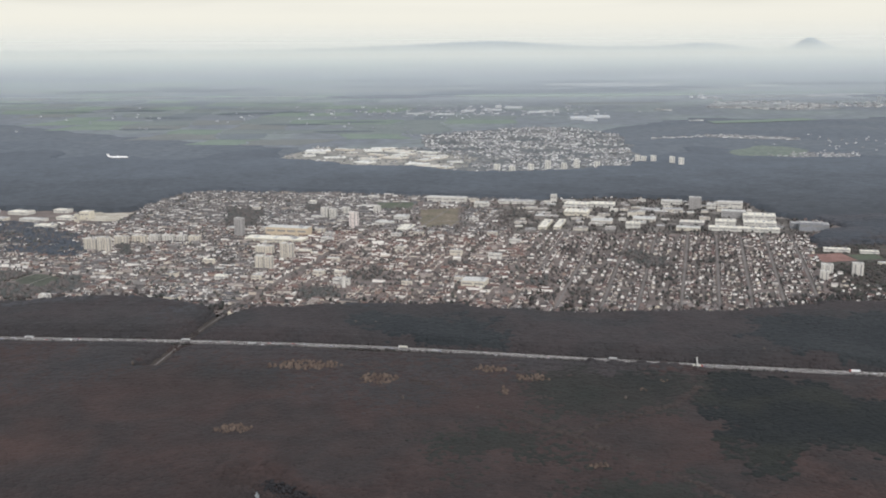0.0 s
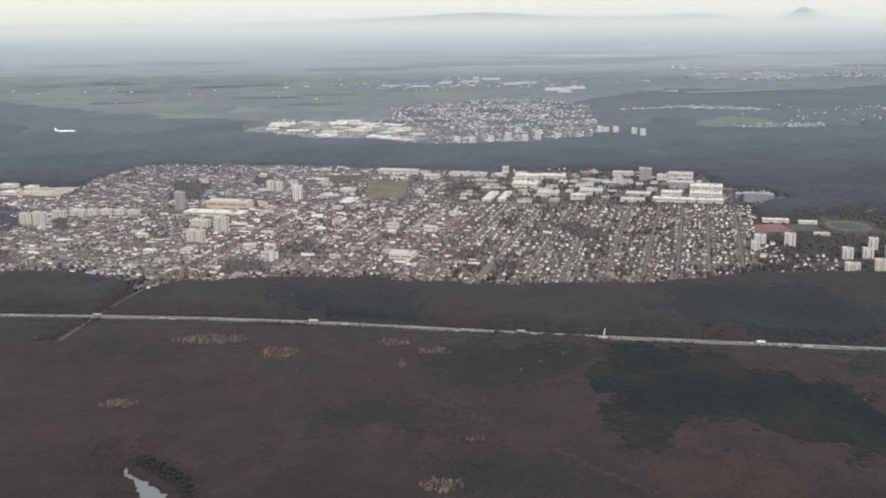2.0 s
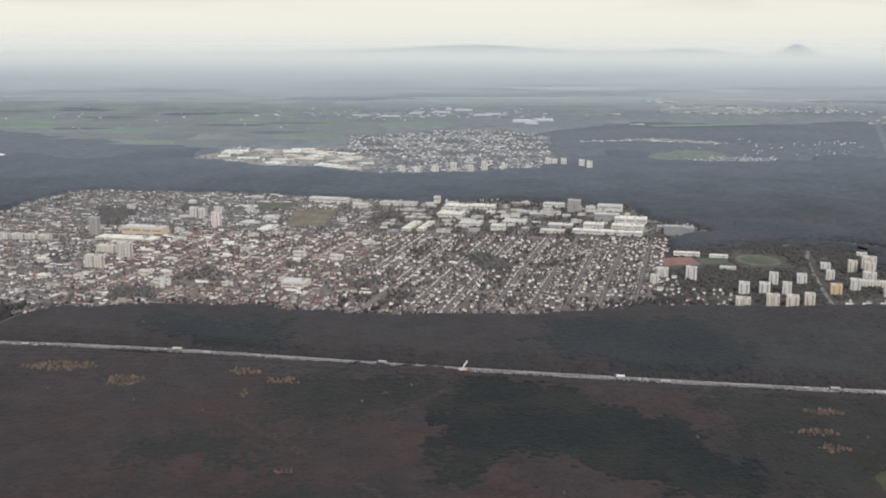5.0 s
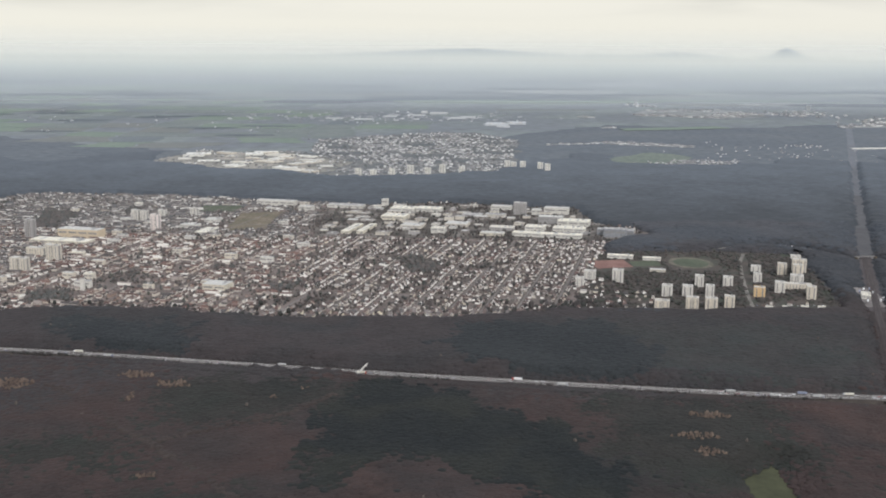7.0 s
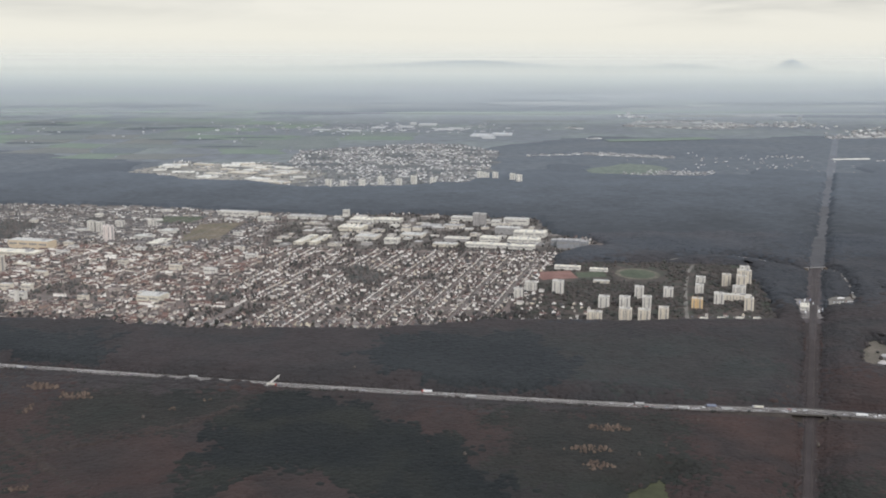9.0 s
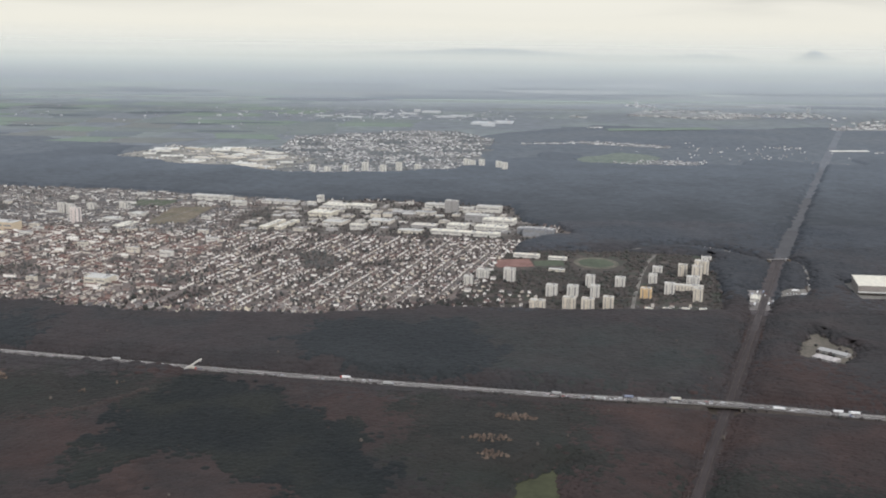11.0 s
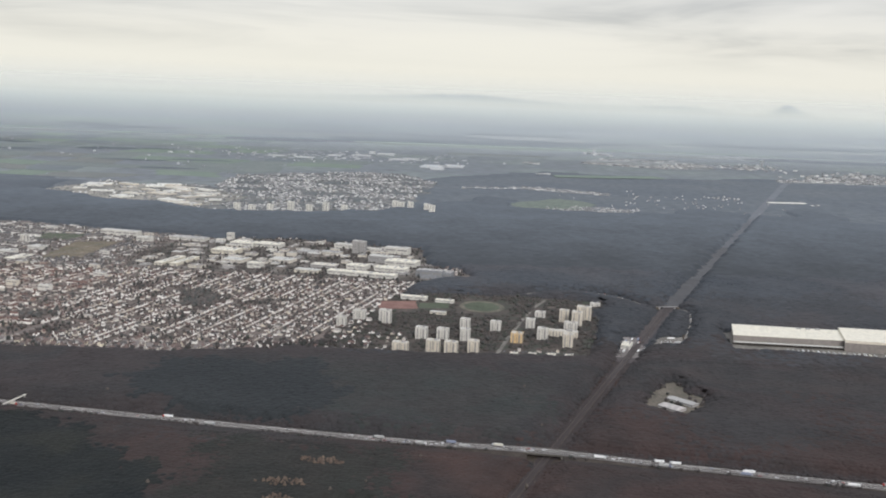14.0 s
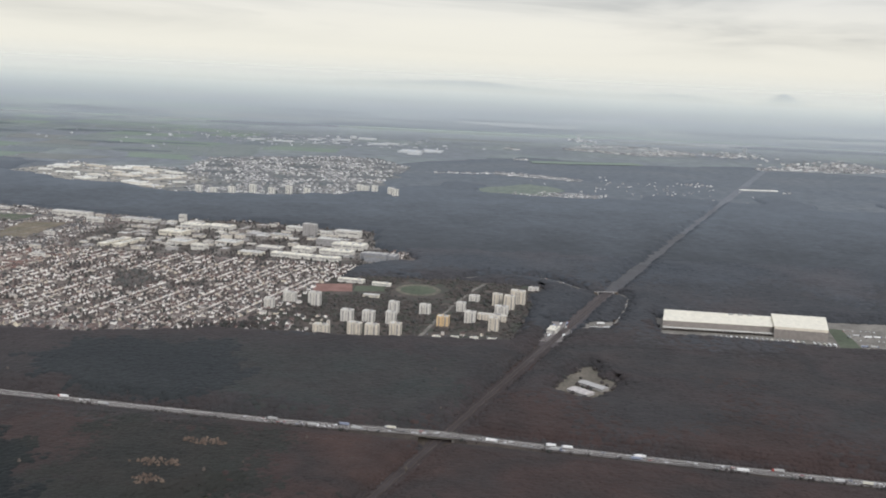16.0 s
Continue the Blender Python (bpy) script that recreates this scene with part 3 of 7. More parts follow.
# strips of woods and meadows towards the horizon, haze put into their colours
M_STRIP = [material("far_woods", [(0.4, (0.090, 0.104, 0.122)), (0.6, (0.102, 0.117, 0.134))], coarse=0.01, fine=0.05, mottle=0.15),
           material("hazed_meadows", [(0.4, (0.170, 0.205, 0.175)), (0.6, (0.200, 0.236, 0.202))], coarse=0.01, fine=0.05, mottle=0.15),
           material("hazed_suburbs", [(0.4, (0.20, 0.21, 0.21)), (0.6, (0.29, 0.295, 0.29))], coarse=0.03, fine=0.12, mottle=0.3)]
for i in range(80):
    cy = 1000 + 1900 * rng.random() ** 1.7
    cx = rng.uniform(-20 - 0.46 * cy, 130 + 0.46 * cy)
    if cy < 1150 and inside([cx], [cy], FIELDS)[0]:
        continue
    w, d = rng.uniform(0.06, 0.26) * cy, rng.uniform(0.02, 0.07) * cy
    pick = int(rng.choice([0, 0, 0, 1, 1, 2]))
    outline = [(cx + w * (0.5 + 0.1 * rng.random()) * math.cos(a), cy + d * (0.5 + 0.35 * rng.random()) * math.sin(a)) for a in np.linspace(0, 2 * math.pi, 11, endpoint=False)]
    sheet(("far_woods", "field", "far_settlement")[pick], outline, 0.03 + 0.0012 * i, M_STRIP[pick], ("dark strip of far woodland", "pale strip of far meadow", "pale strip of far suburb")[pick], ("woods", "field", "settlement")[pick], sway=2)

M_HAZELAND = material("hazed_woodland", [(0.3, (0.1049, 0.1202, 0.1383)), (0.5, (0.1164, 0.1317, 0.1479)), (0.7, (0.1297, 0.1431, 0.1555))], coarse=0.02, fine=0.2, mottle=0.2)
# dark woods beyond, too far to tell trees apart, paled in colour for haze
sheet("ground_far_woods", [(60, 396), (300, 396), (470, 420), (560, 560), (560, 700), (420, 690), (330, 725), (250, 690), (180, 720), (130, 660), (98, 620), (70, 480)], 0.024, M_HAZELAND, "dark distant woodland to the horizon", "woods", sway=9)
sheet("ground_far_woods_west", [(-330, 396), (-40, 400), (-50, 470), (-72, 520), (-110, 540), (-140, 560), (-200, 600), (-300, 690), (-420, 720), (-420, 500)], 0.024, M_HAZELAND, "dark distant woodland beside fields", "woods", sway=9)

# ---- settlement ground ----
sheet("ground_town", TOWN, 0.03, M_GARDEN, "gardens and yards between the houses of the town", "ground", sway=1.2)
sheet("ground_town_north", [(-96, 300), (-60, 296), (-30, 302), (-10, 326), (-2, 344), (-24, 352), (-72, 360), (-89, 354)], 0.045, material("north_gardens", [(0.3, (0.098, 0.100, 0.102)), (0.5, (0.128, 0.126, 0.126)), (0.7, (0.165, 0.160, 0.156))], coarse=0.2, fine=2.0, mottle=0.3), "grey gardens between the houses at the far edge of the town", "ground", sway=2)
sheet("ground_town_east", [(27, 193), (52, 191), (66, 193), (76, 197), (83, 208), (94, 254), (99, 268), (62, 273), (44, 274), (36, 235)], 0.045, material("dark_gardens", [(0.3, (0.090, 0.084, 0.074)), (0.5, (0.124, 0.104, 0.094)), (0.7, (0.172, 0.142, 0.128))], coarse=0.25, fine=2.5, mottle=0.35), "dark gardens between rows of family houses", "ground", sway=2)
M_LAWN = material("leafy_lawn", [(0.3, (0.0487, 0.0588, 0.0420)), (0.46, (0.0655, 0.0613, 0.0538)), (0.58, (0.0798, 0.0655, 0.0571)), (0.7, (0.1050, 0.0907, 0.0790))], coarse=0.25, fine=2.0, mottle=0.3)
sheet("ground_estate", ESTATE, 0.036, M_LAWN, "lawns and yards round the apartment blocks", "ground", sway=1.0)
# The suburb's garden tone is greyed, with haze put in.
sheet("ground_suburb", TOWN_TWO, 0.03, material("hazed_gardens", [(0.36, (0.106, 0.116, 0.123)), (0.5, (0.135, 0.142, 0.143)), (0.66, (0.18, 0.18, 0.172))], coarse=0.06, fine=0.6, mottle=0.25), "gardens and yards of the second town", "ground", sway=4)
sheet("pavement_works", [(22, 278), (60, 276), (98, 272), (110, 278), (104, 302), (100, 330), (60, 339), (32, 336), (18, 320)], 0.05, material("works_ground", [(0.32, (0.062, 0.058, 0.050)), (0.47, (0.098, 0.086, 0.077)), (0.58, (0.155, 0.140, 0.126)), (0.70, (0.23, 0.21, 0.19))], coarse=0.14, fine=1.2, mottle=0.3), "yards, lawns and car parks of the industrial quarter", "yard", sway=1.0)
sheet("pavement_hall", HALL_YARD, 0.04, M_YARD, "paved yard round the warehouse", "yard", sway=0.5)
sheet("lawn", [(200.8, 205.5), (205.3, 205), (207.5, 224), (204.8, 224.5)], 0.06, M_GRASS, "green lawn beside the warehouse", "lawn", sway=0.2)
sheet("pavement_sheds", SHED_YARD, 0.04, material("trodden_ground", [(0.35, (0.085, 0.080, 0.062)), (0.5, (0.115, 0.102, 0.083)), (0.65, (0.150, 0.131, 0.107))], coarse=0.25, fine=1.5, mottle=0.3), "sandy clearing round two sheds", "yard", sway=1.6)
sheet("pavement_station", RAIL_YARD_W, 0.04, M_CONCRETE, "paved yard beside the railway", "yard", sway=0.3)
sheet("pavement_station_east", RAIL_YARD_E, 0.04, M_YARD, "car park beside the railway", "yard", sway=0.3)
sheet("field", [(-4.5, 288), (6.5, 290), (7, 322), (-5, 318)], 0.05, material("olive_field", [(0.35, (0.125, 0.115, 0.08)), (0.55, (0.16, 0.135, 0.10)), (0.7, (0.20, 0.165, 0.125))], coarse=0.15, fine=1.0, mottle=0.3), "open brown field behind the houses", "field", sway=1)
sheet("field", [(-95, 221), (-92, 229), (-84, 224), (-85, 215)], 0.05, material("dull_meadow", [(0.35, (0.062, 0.068, 0.052)), (0.65, (0.085, 0.090, 0.070))], coarse=0.15, fine=1.0, mottle=0.25), "green meadow at the edge of the town", "field", sway=1)
sheet("field", [(-112, 303), (-96, 299), (-95, 315), (-108, 317)], 0.06, M_SOIL, "pale sandy works yard", "field", sway=0.5)
sheet("field", [(-20, 322), (-8, 322), (-8, 334), (-20, 334)], 0.05, M_GRASS, "green sports ground behind the houses", "field", sway=0.5)
sheet("sports_ground", [(91.9, 246), (101, 248.2), (101.8, 239.5), (93.2, 237.5)], 0.05, M_CLAY, "red clay tennis courts", "sports field", sway=0.1)
sheet("sports_ground", [(102, 240), (102, 246), (109, 247), (109, 241)], 0.05, M_GRASS, "green football pitch", "sports field", sway=0.2)
_oval = [(116.7 + 5.3 * math.cos(a), 244.5 + 6.6 * math.sin(a)) for a in np.linspace(0, 2 * math.pi, 28, endpoint=False)]
_pitch = [(116.7 + 4.1 * math.cos(a), 244.5 + 5.0 * math.sin(a)) for a in np.linspace(0, 2 * math.pi, 28, endpoint=False)]
sheet("running_track", _oval, 0.055, M_CLEARING, "sandy running track round a pitch", "sports field", sway=0)
sheet("sports_ground", _pitch, 0.065, M_GRASS, "oval green pitch inside the running track", "sports field", sway=0)
sheet("meadow", CLEARING, 0.05, material("olive_meadow", [(0.35, (0.047, 0.050, 0.028)), (0.65, (0.062, 0.065, 0.036))], coarse=0.2, fine=1.0, mottle=0.2), "small olive-green meadow in the forest", "meadow", sway=0.4)
sheet("water_pond", POND, 0.03, M_WATER, "pale still pond in the forest", "pond", sway=0.25)

# ---- motorway ----
def ribbon(name, pts, half, z, m, parent, label="", lift=None, thick=0.05):
    return part(name, strip(pts, half, z, thick, lift).mesh(name, m), parent, label)


road = tagged(empty("motorway", 0, 0), "grey motorway with two carriageways through the forest", "road", kind="structure")
GAP = (119.6, 124.6)
for side in ([p for p in MWAY if p[0] <= GAP[0]] + [(GAP[0], float(mway_y(GAP[0])))], [(GAP[1], float(mway_y(GAP[1])))] + [p for p in MWAY if p[0] > GAP[1]]):
    s = Shape()
    vs, fs = [], []
    for i, (x, y) in enumerate(side):
        z = mway_z(x)
        vs += [(x, y - 1.9 - z * 2.2, 0.0), (x, y - 1.5, z - 0.03), (x, y + 1.5, z - 0.03), (x, y + 1.9 + z * 2.2, 0.0)]
    for i in range(len(side) - 1):
        k = 4 * i
        fs += [(k + a, k + 4 + a, k + 5 + a, k + 1 + a) for a in range(3)]
    k = 4 * (len(side) - 1)
    part("embankment", s.add(vs, fs + [(0, 1, 2, 3), (k + 3, k + 2, k + 1, k)]).mesh("embankment", M_BANK), road, "dry bracken embankment")
ribbon("carriageway", offset(MWAY, 0.48), 0.36, 0.02, M_CONCRETE, road, "pale concrete lanes", lift=mway_z)
ribbon("carriageway", offset(MWAY, -0.48), 0.36, 0.02, M_TARMAC, road, "darker asphalt lanes", lift=mway_z)
ribbon("central_reserve", MWAY, 0.125, 0.018, M_BANK, road, "narrow grass strip", lift=mway_z)
for o in (0.05, 0.92, -0.92):
    ribbon("guard_rail", offset(MWAY, o), 0.02, 0.10, M_STEEL, road, "steel crash barrier", lift=mway_z, thick=0.06)
for o in (1.14, -1.14):
    ribbon("verge", offset(MWAY, o), 0.16, 0.012, M_BANK, road, "brown grass verge", lift=mway_z)
for o in (0.16, -0.16, 0.78, -0.78):
    ribbon("edge_line", offset(MWAY, o), 0.02, 0.03, M_MARK, road, "white edge line", lift=mway_z, thick=0.008)
_by = float(mway_y(122.1))
deck = tagged(empty("motorway_bridge", 122.1, _by, 0, -8.3), "concrete motorway bridge over the railway", "bridge", kind="structure")
part("deck", Shape().box(0, 0, 0.38, 5.6, 2.5, 0.13).mesh("deck", M_OLDCONC), deck)
for o in (-1.2, 1.2):
    part("parapet", Shape().box(0, o, 0.51, 5.6, 0.08, 0.12).mesh("parapet", M_OLDCONC), deck)
for o in (-2.5, 2.5):
    part("abutment", Shape().box(o, 0, 0, 0.35, 2.5, 0.38).mesh("abutment", M_OLDCONC), deck)

# side road with its junction, and forest tracks
exit_road = tagged(empty("side_road", 0, 0), "narrow country road that crosses the motorway", "road", kind="structure")
_ex = [(-45.4, 157), (-45.1, 159), (-44.2, 167), (-43.3, 175), (-42, 183), (-40.3, 192.8), (-39, 200)]
ribbon("carriageway", _ex, 0.18, 0.05, M_TARMAC, exit_road)
for o in (-0.9, 0.9):
    ribbon("verge", offset(_ex, o), 0.5, 0.03, M_BANK, exit_road)
sheet("pavement_layby", [(-24, 168.2), (-14, 165.2), (-2, 163.8), (-1, 165.0), (-10, 166.4), (-20, 169.6)], 0.05, M_VERGE, "sandy bare ground of a lay-by beside the motorway", "yard", sway=0.5)
slip = tagged(empty("slip_road", 0, 0), "pale slip road that leaves the motorway", "road", kind="structure")
ribbon("carriageway", [(-36, 173.4), (-28, 171.4), (-22, 169.0), (-16, 166.6), (-8, 165.6), (0, 165.6)], 0.35, 0.07, M_CONCRETE, slip)
TRACKS = [[(-2, 149), (5, 142), (12.6, 132.6), (20, 125), (27, 117), (33, 109.6), (40, 101)], [(20, 127), (28, 132.5), (35, 136.8), (40.5, 145)]]
for tr in TRACKS:
    tagged(new("forest_track", strip(tr, 0.32, 0.04, 0.04).mesh("forest_track", M_VERGE)), "narrow sandy track through the forest", "track", kind="structure")

# sign gantry at the roadside
_gx, _gy2 = 43.6, float(mway_y(43.6))
foot = tagged(empty("footbridge", _gx, _gy2, 0, -12), "pale concrete footbridge across the motorway", "bridge")
part("deck", Shape().box(0, 0, 0.62, 0.20, 5.6, 0.08).mesh("deck", M_WHITE), foot)
for o in (-2.5, 0, 2.5):
    part("pier", Shape().box(0, o, 0, 0.14, 0.16, 0.62).mesh("pier", M_GREYC), foot)
for o in (-0.085, 0.085):
    part("railing", Shape().box(o, 0, 0.70, 0.03, 5.6, 0.11).mesh("railing", M_WHITE), foot)

# ---- railway ----
railway = tagged(empty("railway", 0, 0), "straight double-track railway through a forest clearing", "railway", kind="structure")
_ry = np.concatenate([np.arange(60, 300, 6), np.arange(300, 780, 16)])
RAIL = list(zip(rail_x(_ry).tolist(), _ry.tolist()))
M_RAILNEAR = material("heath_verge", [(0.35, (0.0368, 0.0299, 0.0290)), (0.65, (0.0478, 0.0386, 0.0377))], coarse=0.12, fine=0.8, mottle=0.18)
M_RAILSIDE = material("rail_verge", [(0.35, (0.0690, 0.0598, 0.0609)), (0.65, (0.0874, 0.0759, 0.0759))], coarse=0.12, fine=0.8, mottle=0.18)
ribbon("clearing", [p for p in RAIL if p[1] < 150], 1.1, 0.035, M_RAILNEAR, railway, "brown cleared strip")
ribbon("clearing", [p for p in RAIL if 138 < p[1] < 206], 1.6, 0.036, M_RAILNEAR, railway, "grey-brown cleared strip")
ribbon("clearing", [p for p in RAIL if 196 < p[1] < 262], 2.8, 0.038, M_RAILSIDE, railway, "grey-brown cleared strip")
# Each farther stretch is paler and bluer: haze put into its colour.
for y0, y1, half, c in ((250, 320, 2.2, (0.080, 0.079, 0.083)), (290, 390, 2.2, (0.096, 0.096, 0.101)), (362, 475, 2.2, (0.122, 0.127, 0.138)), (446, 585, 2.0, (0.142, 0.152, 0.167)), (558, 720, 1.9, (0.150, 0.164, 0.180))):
    ribbon("clearing", [p for p in RAIL if y0 < p[1] < y1], half, 0.06 + 0.0001 * y0, material("hazed_clearing", [(0.35, tuple(0.95 * v for v in c)), (0.65, tuple(1.13 * v for v in c))], coarse=0.1, fine=0.6, mottle=0.15), railway, "cleared strip paled and blued for haze")
ribbon("ballast_bed", [p for p in RAIL if p[1] < 190], 0.6, 0.09, M_OLDBALLAST, railway, "brown weathered stone bed")
ribbon("ballast_bed", [p for p in RAIL if 183 < p[1] < 254], 0.7, 0.10, M_BALLAST, railway, "crushed stone bed")
for o in (-0.49, -0.34, 0.34, 0.49):
    ribbon("rail", offset([p for p in RAIL if p[1] < 250], o), 0.012, 0.13, M_RUST, railway, "steel rail", thick=0.03)
mast = tagged(empty("catenary_mast", 0, 0), "thin grey steel mast beside the railway", "mast", group="masts along the railway")
part("pole", Shape().box(0, 0, 0, 0.04, 0.04, 0.85, taper=0.7).mesh("pole", M_RUST), mast)
part("arm", Shape().box(-0.24, 0, 0.62, 0.5, 0.03, 0.03).mesh("arm", M_RUST), mast)
part("footing", Shape().box(0, 0, 0, 0.12, 0.12, 0.06).mesh("footing", M_CLAD), mast)
_first = True
for y in np.arange(96, 262, 6.5):
    for o, turn in ((0.95, -21), (-0.95, 159)):
        x = float(rail_x(y)) + o
        if abs(y - mway_y(x)) < 4:
            continue
        m = pose(x, float(y), 0.03, 0, 0, turn)
        if _first:
            mast.matrix_basis, _first = m, False
        else:
            copy_thing(mast, m)
over = tagged(empty("road_bridge", 161.2, 250.2, 0, 12), "pale road bridge over the railway", "bridge")
part("deck", Shape().box(0, 0, 0.55, 5.6, 0.5, 0.08).mesh("deck", M_CONCRETE), over)
for o in (-0.22, 0.22):
    part("parapet", Shape().box(0, o, 0.63, 5.6, 0.05, 0.05).mesh("parapet", M_METAL), over)
for o in (-2.0, 2.0):
    part("pier", Shape().box(o, 0, 0, 0.2, 0.6, 0.55).mesh("pier", M_GREYC), over)
for o in (-2.6, 2.6):
    part("ramp", Shape().box(o, 0, 0, 0.7, 1.6, 0.56, taper=0.75).mesh("ramp", M_VERGE), over)
byroad = tagged(empty("bypass_road", 0, 0), "curving country road at the edge of the estate", "road", kind="structure")
BYPASS = [[(128, 262), (135, 268), (142.7, 268.5), (148, 266), (152, 262), (157, 253)], [(165, 250.5), (166, 246), (165, 242), (162.5, 232), (158.5, 219)]]
for run in BYPASS:
    ribbon("carriageway", run, 0.34, 0.12, M_YARD, byroad, thick=0.12)
ribbon("carriageway", [(117.5, 196), (118.7, 203), (121.5, 216), (125, 231), (129, 246), (132.8, 256)], 0.4, 0.06, M_YARD, byroad, "grey residential street")

# ---- forests ----
MEADOW = [(136, 464), (137, 494), (162, 524), (186, 515), (196, 480), (190, 455), (160, 457)]
_g = (1 + 5 ** 0.5) / 2
CROWN_V = np.array([(-1, _g, 0), (1, _g, 0), (-1, -_g, 0), (1, -_g, 0), (0, -1, _g), (0, 1, _g), (0, -1, -_g), (0, 1, -_g), (_g, 0, -1), (_g, 0, 1), (-_g, 0, -1), (-_g, 0, 1)]) / math.hypot(1, _g)
CROWN_F = np.array([(0, 11, 5), (0, 5, 1), (1, 5, 9), (5, 11, 4), (11, 10, 2), (3, 9, 4), (3, 4, 2), (4, 9, 5), (2, 4, 11), (9, 8, 1), (3, 8, 9), (0, 10, 11), (0, 1, 7), (3, 2, 6)])
WHOLE_F = np.concatenate([CROWN_F, [(0, 7, 10), (1, 8, 7), (10, 7, 6), (10, 6, 2), (8, 6, 7), (3, 6, 8)]])


def crowns(name, x, y, z, r, tall, m, label, category="forest", point=0.0, ragged=0.45, whole=False):
    """One mesh of many ragged tree crowns with their middles at z."""
    n = len(x)
    a = rng.uniform(0, 6.28, n)
    v = CROWN_V[None] * (1 + ragged * (rng.random((n, 12, 1)) - 0.5))
    if point:
        v = v * np.stack([1 - point * np.clip(v[:, :, 2], 0, 1)] * 2 + [np.ones((n, 12))], 2)
    c, s = np.cos(a)[:, None], np.sin(a)[:, None]
    w = np.stack([v[:, :, 0] * c - v[:, :, 1] * s, v[:, :, 0] * s + v[:, :, 1] * c, v[:, :, 2]], 2)
    w = w * np.stack([r, r, r * tall], 1)[:, None, :] + np.stack([x, y, z], 1)[:, None, :]
    f = ((WHOLE_F if whole else CROWN_F)[None] + 12 * np.arange(n)[:, None, None]).reshape(-1)
    me = bpy.data.meshes.new(name)
    k = len(f) // 3
    me.vertices.add(n * 12), me.loops.add(len(f)), me.polygons.add(k)
    me.vertices.foreach_set("co", w.reshape(-1).astype(np.float32))
    me.loops.foreach_set("vertex_index", f.astype(np.int32))
    me.polygons.foreach_set("loop_start", np.arange(0, len(f), 3, dtype=np.int32))
    me.polygons.foreach_set("use_smooth", np.ones(k, bool))
    me.materials.append(m)
    me.update(calc_edges=True)
    return tagged(new(name, me), label, category, kind="stuff")


def scatter(x0, x1, y0, y1, step):
    gx, gy = np.meshgrid(np.arange(x0, x1, step), np.arange(y0, y1, step))
    gx, gy = gx.ravel(), gy.ravel()
    gx, gy = gx + rng.uniform(-0.5, 0.5, gx.size) * step, gy + rng.uniform(-0.5, 0.5, gx.size) * step
    keep = (gx > -2 - 0.475 * gy) & (gx < 126 + 0.475 * gy)
    return gx[keep], gy[keep]


def cheap_noise(x, y, f, seed):
    """Smooth bumps from a few sines, for many points."""
    r = np.random.default_rng(seed)
    t = np.zeros(len(x))
    for _ in range(7):
        a, q, p = r.uniform(0, 6.28), r.uniform(0.5, 1.8), r.uniform(0, 6.28)
        t += np.sin((x * math.cos(a) + y * math.sin(a)) * f * q * 6.28 + p)
    return t / 3.5


def track_gap(x, y):
    near = np.zeros(len(x), bool)
    for tr in TRACKS:
        for (ax, ay), (bx, by) in zip(tr, tr[1:]):
            t = np.clip(((x - ax) * (bx - ax) + (y - ay) * (by - ay)) / ((bx - ax) ** 2 + (by - ay) ** 2), 0, 1)
            near |= np.hypot(x - ax - t * (bx - ax), y - ay - t * (by - ay)) < 0.42
    return near


def road_gap(x, y):
    near = np.zeros(len(x), bool)
    for (ax, ay), (bx, by) in zip(_ex, _ex[1:]):
        t = np.clip(((x - ax) * (bx - ax) + (y - ay) * (by - ay)) / ((bx - ax) ** 2 + (by - ay) ** 2), 0, 1)
        near |= np.hypot(x - ax - t * (bx - ax), y - ay - t * (by - ay)) < 1.5
    return near


def bypass_near(x, y, reach):
    near = np.zeros(len(x), bool)
    some = (x > 120) & (x < 175) & (y > 205) & (y < 280)
    px, py = x[some], y[some]
    hit = np.zeros(len(px), bool)
    for run in BYPASS:
        for (ax, ay), (bx, by) in zip(run, run[1:]):
            t = np.clip(((px - ax) * (bx - ax) + (py - ay) * (by - ay)) / ((bx - ax) ** 2 + (by - ay) ** 2), 0, 1)
            hit |= np.hypot(px - ax - t * (bx - ax), py - ay - t * (by - ay)) < reach
    near[some] = hit
    return near


def edge_gap(x, y, poly):
    """Distance from points to the outline of a plot."""
    best = np.full(len(x), 99.0)
    for (ax, ay), (bx, by) in zip(poly, poly[1:] + poly[:1]):
        t = np.clip(((x - ax) * (bx - ax) + (y - ay) * (by - ay)) / ((bx - ax) ** 2 + (by - ay) ** 2), 0, 1)
        best = np.minimum(best, np.hypot(x - ax - t * (bx - ax), y - ay - t * (by - ay)))
    return best


def wooded(x, y, ponds=True):
    dr = x - rail_x(y)
    ok = (dr > np.where(y < 205, 1.0 + 0.012 * np.clip(y - 143, 0, 60), np.where(y > 255, 2.3, 1.9))) | (dr < -np.where(y < 150, 1.1, np.where(y < 205, 1.1 + 0.018 * (y - 150), np.where(y > 255, 2.3, 2.0))))
    d = y - mway_y(x)
    hide = (x > 25) & (x < 44)
    ok &= (d > 1.75) | (d < np.where(hide, -1.55, -1.95 - 0.65 / (1 + np.exp(-(x - 98) / 5)) - 0.8 * np.exp(-((x - 122) / 4) ** 2) - 3.0 * np.exp(-((x + 11) / 9) ** 2)))
    for poly in (TOWN, ESTATE, TOWN_TWO, FIELDS, MEADOW, HALL_YARD, SHED_YARD, RAIL_YARD_W, RAIL_YARD_E) + ((POND, CLEARING) if ponds else ()):
        ok &= ~inside(x, y, poly)
    return ok & ~road_gap(x, y) & ~bypass_near(x, y, 0.9)


